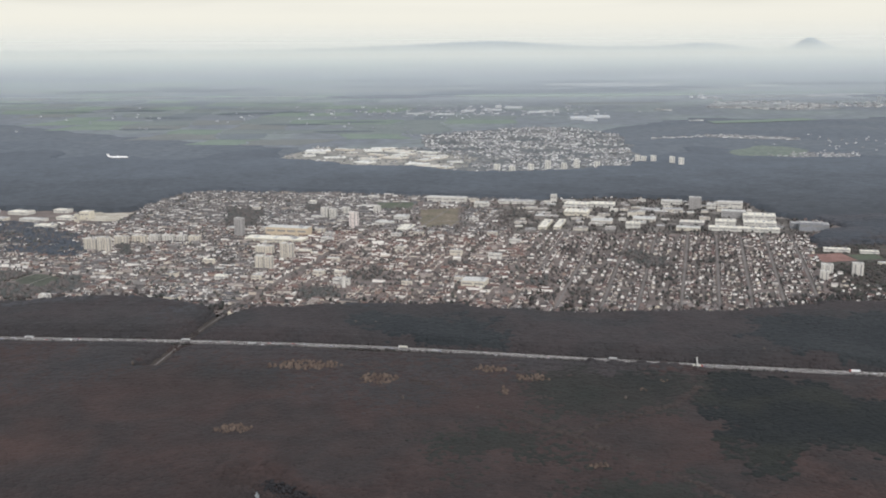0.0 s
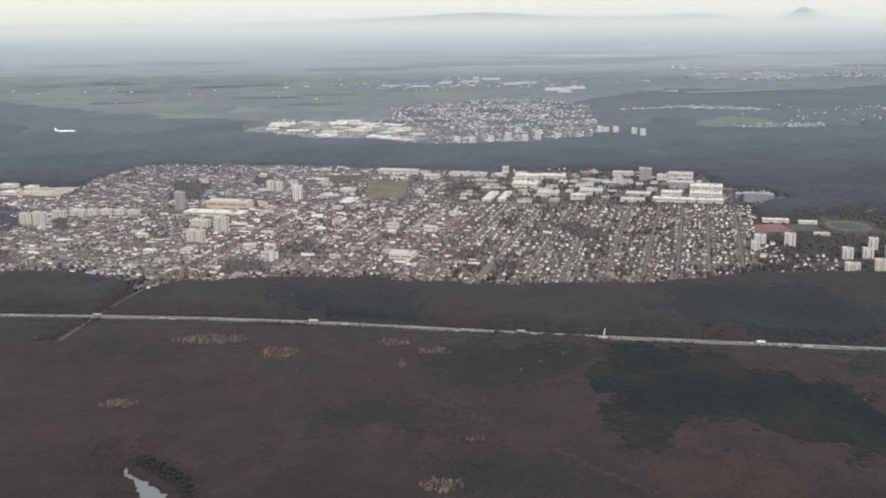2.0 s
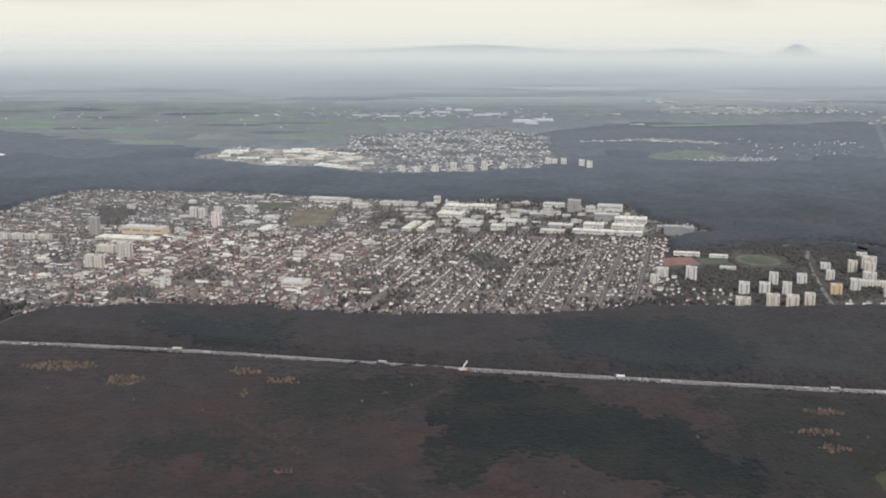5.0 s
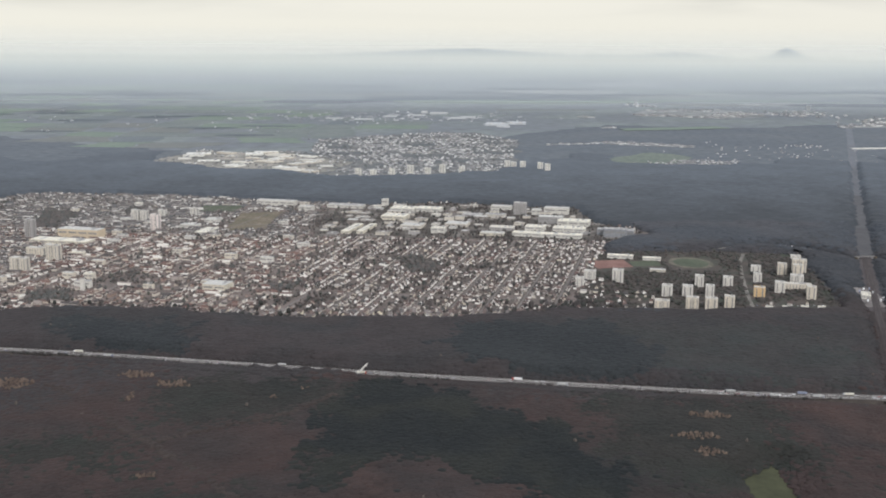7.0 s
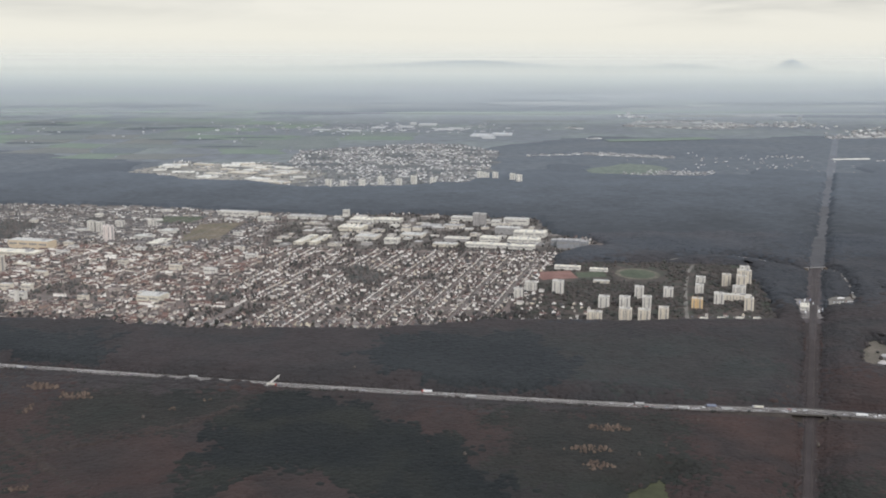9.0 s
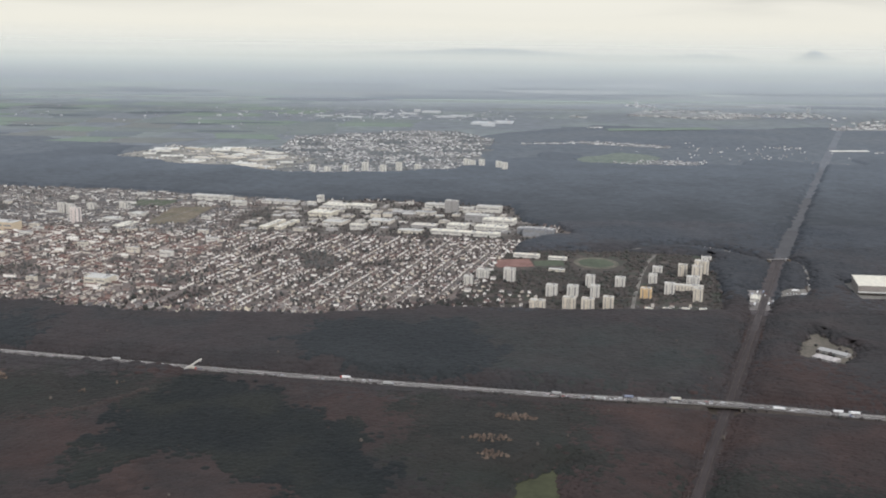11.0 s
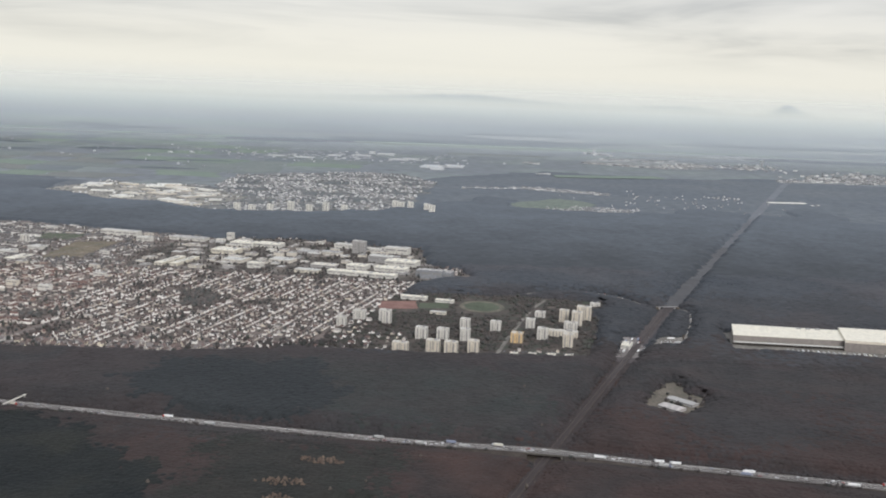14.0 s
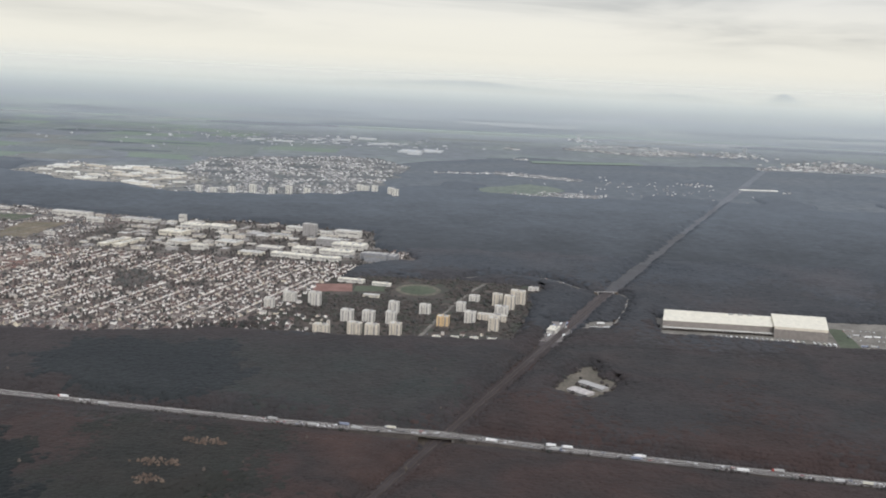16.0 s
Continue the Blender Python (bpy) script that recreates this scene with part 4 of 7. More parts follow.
def stand(x, y, polys, fray):
    """Which points lie in one of the plots, whose outlines are frayed."""
    wx = x + 2.6 * cheap_noise(x, y, 0.10, 5) + 0.9 * cheap_noise(x, y, 0.4, 15) + rng.normal(0, fray, len(x))
    wy = y + 2.6 * cheap_noise(x, y, 0.10, 6) + 0.9 * cheap_noise(x, y, 0.4, 16) + rng.normal(0, fray, len(x))
    p = np.zeros(len(x), bool)
    for poly in polys:
        p |= inside(wx, wy, poly)
    return p


def gold_at(x, y):
    p = np.zeros(len(x), bool)
    for cx, cy, a, b in GOLD:
        p |= ((x - cx) / a) ** 2 + ((y - cy) / b) ** 2 + 0.5 * cheap_noise(x, y, 0.5, 11) < 1
    return p


def forest(x0, x1, y0, y1, step, size, high):
    x, y = scatter(x0, x1, y0, y1, step)
    k = wooded(x, y) & (y < 470 + 40 * cheap_noise(x, y, 0.012, 44))
    x, y = x[k], y[k]
    pine, olive, gold, path = stand(x, y, PINES, 1.1), stand(x, y, OLIVES, 1.8), gold_at(x, y), track_gap(x, y) & (rng.random(len(x)) < 0.7)
    pine, gold = pine & ~path, gold & ~path
    olive &= ~pine & ~path & (y < 206)
    r = rng.uniform(0.6, 1.25, len(x)) * size
    z = high * (0.85 + 0.12 * cheap_noise(x, y, 0.05, 3) + rng.uniform(-0.02, 0.02, len(x)))
    d = y - mway_y(x)
    rise = np.minimum(np.where(d > 0, (d + 1.2) / 6, (-d - 0.2) / 6.0), (np.abs(x - rail_x(y)) - 0.4) / 4.5)
    z = z * np.clip(rise, np.where(d > 0, 0.2, np.where(x > 98, 0.28, 0.42)), 1.0)
    z = np.where((x > 26) & (x < 44) & (d < 0) & (d > -9), rng.uniform(0.35, 1.25, len(x)), z)
    slope = np.ones(len(x))
    for reach, low in ((4.8, 0.98), (3.6, 0.85), (2.6, 0.65), (1.7, 0.45), (0.9, 0.25)):
        slope = np.where(~wooded(x, y - reach, False), low, slope)
    for reach, low in ((2.4, 0.97), (1.4, 0.7), (0.7, 0.4)):
        slope = np.where(~wooded(x - reach, y, False) | ~wooded(x + reach, y, False), np.minimum(slope, low), slope)
    z = z * np.where((bypass_near(x, y + 2.2, 2.4) | bypass_near(x, y + 4.4, 2.4)) & (x < 158), 0.5, 1.0)
    z = z * slope * np.clip((535 - y) / 90, 0.2, 1.0)
    for poly in (POND, CLEARING):
        z = z * np.clip(0.15 + 0.2 * edge_gap(x, y, poly), 0, 1)
    tall = np.where((rise < 1.3) | (slope < 1), np.where(y > 200, 0.4, 0.5), np.where(y > 290, 0.12, 0.16))
    bare = ~pine & ~path & ~olive
    # Pale crowns just below canopy height are added to mark the hidden track.
    if path.sum() > 5:
        crowns("track_brush", x[path], y[path], high * 0.78 + 0 * x[path], r[path] * 1.3, 0.4, M_TRACK, "pale crowns added to mark the line of a forest track", "scrub")
    # Farther bands pick woods with more haze painted into the colour.
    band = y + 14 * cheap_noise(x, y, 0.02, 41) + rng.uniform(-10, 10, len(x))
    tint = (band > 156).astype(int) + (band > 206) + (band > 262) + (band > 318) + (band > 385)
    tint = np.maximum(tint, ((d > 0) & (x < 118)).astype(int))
    # The nearest woods take the copy darkened for vignetting.
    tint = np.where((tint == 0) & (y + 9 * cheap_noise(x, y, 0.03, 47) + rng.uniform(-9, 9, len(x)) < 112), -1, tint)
    for i, mb, mp, said in ((-1, M_BAREDIM, M_PINE, "bare brown winter woodland darkened for lens vignetting"), (0, M_BARE, M_PINE, "bare brown winter woodland"), (1, M_BELT, M_BELTPINE, "winter woodland along the motorway, greyed for haze"), (2, M_MIDWOOD, M_MIDPINE, "brown winter woodland greyed for haze"), (3, M_LATEWOOD, M_LATEWOOD, "winter woodland behind the town, greyed for haze"), (4, M_DEEPWOOD, M_DEEPWOOD, "woodland far behind the town, greyed for haze"), (5, M_FARWOOD, M_FARWOOD, "dark woodland behind the town, blued for haze")):
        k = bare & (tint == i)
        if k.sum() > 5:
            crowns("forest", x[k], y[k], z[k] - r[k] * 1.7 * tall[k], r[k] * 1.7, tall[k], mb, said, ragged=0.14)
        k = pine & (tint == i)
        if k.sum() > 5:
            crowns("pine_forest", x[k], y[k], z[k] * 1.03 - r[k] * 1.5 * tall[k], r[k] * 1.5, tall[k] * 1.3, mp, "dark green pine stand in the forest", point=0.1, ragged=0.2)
    if olive.sum() > 5:
        # Beyond the motorway the copy with painted haze is used.
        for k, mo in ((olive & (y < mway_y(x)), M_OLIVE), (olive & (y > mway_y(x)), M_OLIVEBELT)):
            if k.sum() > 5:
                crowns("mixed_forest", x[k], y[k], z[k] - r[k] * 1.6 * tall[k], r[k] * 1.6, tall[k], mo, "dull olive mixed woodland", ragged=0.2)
    edge = ~wooded(x, y - 1.5) | ~wooded(x, y - 0.6)
    if edge.sum() > 5:
        ex, ey, er = np.repeat(x[edge], 3), np.repeat(y[edge], 3), np.repeat(r[edge], 3)
        ez = rng.uniform(0.0, 0.5, len(ex)) * np.repeat(z[edge], 3)
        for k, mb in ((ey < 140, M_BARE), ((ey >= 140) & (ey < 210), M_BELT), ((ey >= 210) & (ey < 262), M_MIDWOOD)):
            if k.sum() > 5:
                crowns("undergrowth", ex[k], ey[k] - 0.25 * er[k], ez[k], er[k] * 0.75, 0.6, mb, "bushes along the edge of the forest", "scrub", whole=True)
    if gold.sum() > 5:
        gold &= rng.random(len(x)) < 0.9
        crowns("beech_thicket", x[gold], y[gold], z[gold] - r[gold] * 0.3, r[gold] * 0.55, 1.7, M_GOLD, "clump of young trees with pale withered leaves", point=0.4, whole=True)


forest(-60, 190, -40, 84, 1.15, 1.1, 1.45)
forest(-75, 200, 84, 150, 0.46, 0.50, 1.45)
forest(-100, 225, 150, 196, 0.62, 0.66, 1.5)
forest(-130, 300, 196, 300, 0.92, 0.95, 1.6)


# Seven tones from near to far: haze painted into the canopy colour.
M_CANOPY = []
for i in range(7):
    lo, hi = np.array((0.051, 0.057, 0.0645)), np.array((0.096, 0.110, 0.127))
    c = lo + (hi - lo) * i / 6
    M_CANOPY.append(material("hazed_woods_roof", [(0.3, tuple(c * 0.93)), (0.5, tuple(c)), (0.7, tuple(c * 1.13))], coarse=0.022, fine=0.3, mottle=0.13))


def canopy(x0, x1, y0, y1, step):
    """Closed woods too far off to tell trees apart: an uneven roof of crowns that comes down to the ground at its edges."""
    nx, ny = int((x1 - x0) / step), int((y1 - y0) / step)
    gx, gy = np.meshgrid(x0 + step * np.arange(nx), y0 + step * np.arange(ny))
    gx, gy = (gx + rng.uniform(-0.3, 0.3, gx.shape) * step).ravel(), (gy + rng.uniform(-0.3, 0.3, gy.shape) * step).ravel()
    wood = wooded(gx, gy) & (gy < 478 + 34 * cheap_noise(gx, gy, 0.012, 44))
    z = np.where(wood, 1.35 + 0.12 * cheap_noise(gx, gy, 0.05, 3) + rng.uniform(-0.09, 0.09, len(gx)), -0.05) * np.clip((535 - gy) / 90, 0.12, 1.0) * np.clip((gy - 291) / 7, 0.0, 1.0)
    k = (np.arange(ny - 1)[:, None] * nx + np.arange(nx - 1)[None]).ravel()
    quad = np.stack([k, k + 1, k + nx + 1, k + nx], 1)
    cx, cy = gx[quad].mean(1), gy[quad].mean(1)
    keep = wood[quad].any(1) & (cx > -6 - 0.475 * cy) & (cx < 130 + 0.475 * cy)
    quad, cx, cy = quad[keep], cx[keep], cy[keep]
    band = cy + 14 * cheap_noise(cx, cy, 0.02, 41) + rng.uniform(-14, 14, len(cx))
    # The slot follows distance, so the painted haze deepens.
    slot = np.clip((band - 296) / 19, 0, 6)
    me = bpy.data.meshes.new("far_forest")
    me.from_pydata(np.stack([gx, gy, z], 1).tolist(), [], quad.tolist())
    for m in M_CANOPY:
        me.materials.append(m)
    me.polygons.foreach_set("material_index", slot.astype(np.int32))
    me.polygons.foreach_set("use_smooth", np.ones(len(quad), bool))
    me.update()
    tagged(new("far_forest", me), "dark winter forest far behind the town, blued for haze", "forest", kind="stuff")


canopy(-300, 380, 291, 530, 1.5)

# crowns in a darker colour on the bank of the pond
x, y = scatter(-30, -5, 95, 121, 0.4)
k = np.zeros(len(x), bool)
for poly in POND_BANK:
    k |= inside(x + rng.normal(0, 0.25, len(x)), y + rng.normal(0, 0.25, len(x)), poly)
k &= ~inside(x, y, POND)
r = rng.uniform(0.22, 0.42, k.sum())
crowns("pond_conifers", x[k], y[k], np.clip(0.4 * edge_gap(x[k], y[k], POND), 0.08, 1.0), r, 0.6, plain("dark_crowns", (0.0225, 0.0215, 0.0235), fine=0.8, mottle=0.2), "dark crowns on the bank of the pond", "trees", point=0.3, ragged=0.3, whole=True)

# low scrub on the verges
x, y = scatter(-100, 230, 120, 190, 0.55)
d = y - mway_y(x)
k = ((np.abs(d) > 2.2) & (np.abs(d) < 6.5) & (np.abs(x - rail_x(y)) > 2.2)) | ((np.abs(x - rail_x(y)) > 1.3) & (np.abs(x - rail_x(y)) < 2.0) & (np.abs(d) > 5))
k &= ~track_gap(x, y) & (rng.random(len(x)) < 0.75) & ~((x > -26) & (x < 1) & (d < 0))
crowns("roadside_scrub", x[k], y[k], np.full(k.sum(), 0.08), rng.uniform(0.12, 0.34, k.sum()), 0.7, M_BARE, "low brown scrub beside the motorway", "scrub")

# ragged hedge that hides parts of the near carriageway
x, y = scatter(-90, 215, 125, 182, 0.3)
d = y - mway_y(x)
k = (d < -1.0) & (d > -1.8) & (cheap_noise(x, y, 0.09, 91) + 0.5 * rng.normal(0, 1, len(x)) > 0.25) & (np.abs(x - 122) > 3.2) & (np.abs(x - 43.6) > 1.0) & ((x < 95) | (rng.random(len(x)) < 0.3))
r = rng.uniform(0.12, 0.30, k.sum())
crowns("roadside_hedge", x[k], y[k], r * 0.5 + 0.06 + 0.4 * np.exp(-((x[k] - 122) / 13.0) ** 2), r, 1.0, M_EDGE, "bare hedge along the edge of the motorway", "hedge", whole=True)

# ---- buildings ----
GRID = -14.0
TAKEN = []


def take(x, y, w, d, rot, pad=0.5):
    TAKEN.append((x, y, w / 2 + pad, d / 2 + pad, math.cos(radians(rot)), math.sin(radians(rot))))


def free(x, y):
    ok = np.ones(len(x), bool)
    for cx, cy, a, b, c, s in TAKEN:
        p, q = (x - cx) * c + (y - cy) * s, -(x - cx) * s + (y - cy) * c
        ok &= (np.abs(p) > a) | (np.abs(q) > b)
    return ok


def bay_mesh(floors, step, width):
    """An upright strip of glazing from the ground floor to the roof."""
    return Shape().box(0, 0, 0.06, width, 0.04, floors * step - 0.06).mesh("window_strip", M_BAY)


def balcony_mesh(floors, step, width, m):
    """An upright stack of balconies in one skin: fronts proud, gaps between the floors set back."""
    prof = []
    for i in range(floors):
        z = i * step
        prof += [(-0.02, z + 0.02), (-0.14, z + 0.02), (-0.14, z + step * 0.42), (-0.02, z + step * 0.42)]
    prof = [(0.03, 0.02)] + prof + [(-0.02, floors * step), (0.03, floors * step)]
    n = len(prof)
    return Shape().add([(sx * width / 2, y, z) for sx in (-1, 1) for y, z in prof], [(i, (i + 1) % n, n + (i + 1) % n, n + i) for i in range(n)] + [tuple(reversed(range(n))), tuple(range(n, 2 * n))]).mesh("balcony_front", m)


def tower(x, y, w, d, h, m, label, rot=GRID, group="apartment blocks of the estate", bays=None):
    """An apartment block: walls, recessed window bays, balconies, roof slab with parapet and lift house."""
    t = tagged(empty("apartment_block", x, y, 0, rot), label, "apartment block", group=group)
    wings = ((-0.26, -0.06, 0.46, 1.0), (0.26, 0.06, 0.46, 0.96)) if 1.7 < w < 4.2 else ((0.0, 0.0, 1.0, 1.0),)
    for ox, oy, ww, hh in wings:
        part("wing", Shape().box(ox * w, oy * d, 0, ww * w, d, h * hh).mesh("wing", m), t)
        part("roof", Shape().box(ox * w, oy * d, h * hh, ww * w * 1.02, d * 1.02, 0.05).mesh("roof", M_FLATROOF), t)
        rim = Shape()
        for a, b, p, q in ((0, d / 2, ww * w, 0.06), (0, -d / 2, ww * w, 0.06), (ww * w / 2, 0, 0.06, d), (-ww * w / 2, 0, 0.06, d)):
            rim.box(ox * w + a * 0.985, oy * d + b * 0.985, h * hh + 0.05, p, q, 0.07)
        part("parapet", rim.mesh("parapet", m), t)
    # A dark infill paints the shade of the gap between the wings.
    if len(wings) > 1:
        part("stair_core", Shape().box(0, 0, 0, w * 0.08, d * 0.8, h * 0.94).mesh("stair_core", M_BAY), t, "dark infill painted as the shaded gap between the wings")
    part("lift_house", Shape().box(w * 0.2, d * 0.05, h * wings[-1][3] + 0.05, w * 0.22, d * 0.35, 0.26, taper=0.97).mesh("lift_house", M_GREYC), t)
    floors = max(2, round(h / 0.29))
    step = (h - 0.08) / floors
    n = bays or max(2, round(w / 0.7))
    n -= n % 2 if len(wings) > 1 else 0
    bay = bay_mesh(floors, step * 0.95, w / n * 0.26)
    shift = lambda px: (-0.06 if px < 0 else 0.06) * d if len(wings) > 1 else 0.0
    for i in range(n):
        px = (i + 0.5) * w / n - w / 2
        for sy in (-1, 1):
            ob = part("window_strip", bay, t)
            ob.location = (px, sy * d / 2 + shift(px), 0)
    n2 = max(1, round(d / 1.5))
    side = bay_mesh(floors, step * 0.95, d / n2 * 0.3)
    for i in range(n2):
        py = (i + 0.5) * d / n2 - d / 2
        for sx in (-1, 1):
            ob = part("window_strip", side, t)
            ob.matrix_basis = pose(sx * w * (0.49 if len(wings) > 1 else 0.5), py + shift(sx), 0, 0, 0, 90)
    slab = balcony_mesh(floors, step * 0.95, w / n * 0.5, m)
    for i in range(0, n, 2):
        px = (i + 0.5) * w / n - w / 2
        ob = part("balcony_front", slab, t)
        ob.location = (px + w / n * 0.28, -d / 2 + shift(px), 0)
    take(x, y, w, d, rot)
    return t


def hall(x, y, w, d, h, m, roof, label, rot=GRID, group="", lights=3, category="hall", detail=True):
    """A flat industrial building with parapet, roof lights, plant boxes, strip windows and gates."""
    t = tagged(empty("industrial_hall", x, y, 0, rot), label, category, group=group)
    part("body", Shape().box(0, 0, 0, w, d, h).mesh("body", m), t)
    part("roof", Shape().box(0, 0, h, w * 1.005, d * 1.005, 0.05).mesh("roof", roof), t)
    for i in range(lights):
        px = (i + 0.5) * w / lights - w / 2
        part("roof_light", Shape().box(px, 0, h + 0.05, w / lights * 0.22, d * 0.7, 0.08, taper=0.8).mesh("roof_light", M_METAL if i % 3 == 2 else M_FLATROOF), t)
    part("plant_box", Shape().box(w * 0.28, d * 0.2, h + 0.05, w * 0.1, d * 0.2, 0.25).mesh("plant_box", M_METAL), t)
    n = max(2, int(w / 2.6))
    win = Shape().box(0, 0, h * 0.55, w / n * 0.8, 0.03, h * 0.2).mesh("strip_window", M_BAY)
    gate = Shape().box(0, 0, 0, min(0.5, w / n * 0.5), 0.03, min(0.5, h * 0.45)).mesh("gate", M_METAL)
    for i in range(n if detail else 0):
        px = (i + 0.5) * w / n - w / 2
        part("strip_window", win, t).location = (px, -d / 2 - 0.005, 0)
        if i % 2:
            part("gate", gate, t).location = (px, -d / 2 - 0.006, 0)
    take(x, y, w, d, rot, 0.3)
    return t


W_, C_, B_, O_, G_ = M_WHITE, M_CREAM, M_BEIGE, M_ORANGE, M_GREYC
for x, y, w, d, h, m, look_ in (
        (89.6, 226.5, 2.6, 1.6, 2.0, W_, "white"), (95.3, 223.4, 2.4, 1.6, 2.9, W_, "white"), (86.4, 219.5, 1.8, 1.4, 2.0, W_, "white"),
        (103.4, 211.0, 2.2, 1.8, 2.3, W_, "white"), (107.7, 211.0, 2.2, 1.8, 2.2, W_, "white"), (112.3, 219.5, 1.9, 1.6, 2.5, W_, "white"),
        (112.2, 210.5, 1.8, 1.6, 2.4, W_, "white"), (118.8, 220.5, 2.1, 1.6, 2.0, W_, "white"), (99.7, 199.0, 2.9, 1.6, 2.0, C_, "cream"),
        (105.9, 200.0, 2.5, 1.6, 2.4, C_, "cream"), (109.3, 198.5, 2.4, 1.6, 2.6, C_, "cream"), (113.6, 201.0, 2.0, 1.6, 2.4, C_, "cream"),
        (122.6, 210.7, 2.3, 1.7, 2.0, O_, "ochre")):
    tower(x, y, w, d, h, m, look_ + " concrete apartment block among bare trees")
for x, y, w, d, h, m, look_ in (
        (128.1, 214.4, 2.1, 1.6, 2.3, W_, "white"), (132.6, 208.4, 1.9, 1.7, 2.7, C_, "cream"), (132.7, 217.4, 6.0, 1.5, 1.2, C_, "long low cream"),
        (134.5, 232.2, 2.0, 1.6, 2.6, C_, "cream"), (136.9, 228.8, 2.2, 1.7, 3.0, C_, "cream"), (139.2, 234.5, 3.2, 1.7, 3.1, C_, "tall cream"),
        (135.0, 223.8, 2.8, 1.6, 1.7, W_, "white"), (129.5, 235.4, 2.2, 1.6, 1.3, W_, "low white"), (126.4, 224.2, 1.8, 1.5, 2.0, W_, "white"),
        (144.0, 250.3, 2.4, 1.4, 0.8, W_, "low white")):
    tower(x, y, w, d, h, m, look_ + " concrete apartment block at the forest edge")
W_, C_ = M_HALLWALL, M_HALLCREAM
hall(100.6, 250.0, 6.3, 1.8, 0.9, W_, M_WHITEROOF, "long white school building beside the tennis courts", rot=-12)
hall(107.9, 247.8, 4.4, 1.6, 0.7, W_, M_WHITEROOF, "white gymnasium beside the football pitch", rot=-12)
hall(106.5, 234.5, 3.6, 1.4, 0.6, C_, M_FLATROOF, "low cream community building among trees", rot=-12)

W_, C_ = M_WHITE, M_CREAM
for x, y in ((121.4, 200.4), (124.9, 200.6), (128.6, 200.8), (131.9, 200.4)):
    hall(x, y, 1.5, 0.8, 0.42, M_WHITE, M_WHITEROOF, "small white flat-roofed house beside the forest", rot=-20, group="white houses", lights=1, category="house", detail=False)
TG = "high-rises of the town"
for x, y, w, d, h, m, look_ in (
        (-88.2, 255.7, 3.0, 1.7, 3.2, B_, "striped beige"), (-83.9, 253.5, 3.0, 1.7, 3.9, B_, "striped beige"), (-83.0, 264.0, 3.4, 1.7, 2.2, B_, "beige"),
        (-78.8, 266.2, 3.6, 1.7, 1.9, C_, "cream"), (-75.1, 267.0, 2.5, 1.7, 1.9, W_, "white"), (-71.3, 267.0, 3.0, 1.7, 1.9, W_, "white"),
        (-67.8, 267.0, 2.2, 1.7, 1.8, W_, "white"), (-64.3, 267.0, 2.9, 1.7, 1.6, C_, "cream"), (-54.0, 275.4, 2.2, 2.0, 5.0, G_, "tall grey"),
        (-39.6, 232.2, 4.0, 1.8, 3.3, B_, "striped beige")):
    tower(x, y, w, d, h, m, look_ + " apartment tower above the town roofs", group=TG)
for x, y, w, d, h, m, look_ in (
        (-36.0, 243.5, 2.9, 2.0, 4.1, B_, "beige"), (-42.6, 249.8, 4.4, 2.0, 2.2, C_, "cream"), (-23.5, 287.0, 2.2, 1.9, 4.6, plain("pinkish_render", (0.73, 0.665, 0.63), fine=3.0), "tall pinkish white"),
        (-33.8, 303.5, 2.0, 1.7, 3.3, W_, "white"), (-31.2, 303.2, 1.8, 1.7, 3.0, W_, "white"), (-28.2, 312.0, 2.2, 1.7, 2.0, W_, "white"),
        (-18.6, 312.6, 1.9, 1.7, 2.4, W_, "white"), (81.5, 318.2, 3.9, 2.4, 3.8, G_, "grey slab-like"), (-79.9, 203.5, 1.9, 1.5, 1.4, W_, "small white")):
    tower(x, y, w, d, h, m, look_ + " apartment tower above the town roofs", group=TG)

W_, C_ = M_HALLWALL, M_HALLCREAM
IG = "halls of the industrial quarter"
for x, y, w, d, h, m, r, look_ in (
        (45.1, 324.5, 7.6, 5, 1.2, W_, M_WHITEROOF, "white"), (43.0, 308.5, 7.4, 6, 1.3, C_, M_WHITEROOF, "cream"), (53.2, 324.0, 7.8, 5, 1.2, W_, M_WHITEROOF, "white"),
        (66.5, 314.0, 6.0, 4, 0.8, M_GREYC, M_GREYC, "grey"), (73.5, 313.5, 6.2, 3.5, 0.9, M_BEIGE, M_METAL, "beige"), (76.3, 328.0, 6.6, 3, 1.3, W_, M_FLATROOF, "white"),
        (86.6, 318.0, 2.8, 2.5, 1.7, W_, M_FLATROOF, "white"), (93.1, 320.0, 7.6, 3.2, 2.0, W_, M_FLATROOF, "stepped white"), (89.3, 302.5, 7.0, 3.5, 2.0, M_METAL, M_FLATROOF, "grey"),
        (95.6, 298.0, 9.2, 5, 1.6, W_, M_WHITEROOF, "white"), (93.0, 288.4, 9.0, 4, 1.1, W_, M_WHITEROOF, "white")):
    hall(x, y, w, d, h, m, r, look_ + " factory hall with a flat roof", group=IG, lights=4)
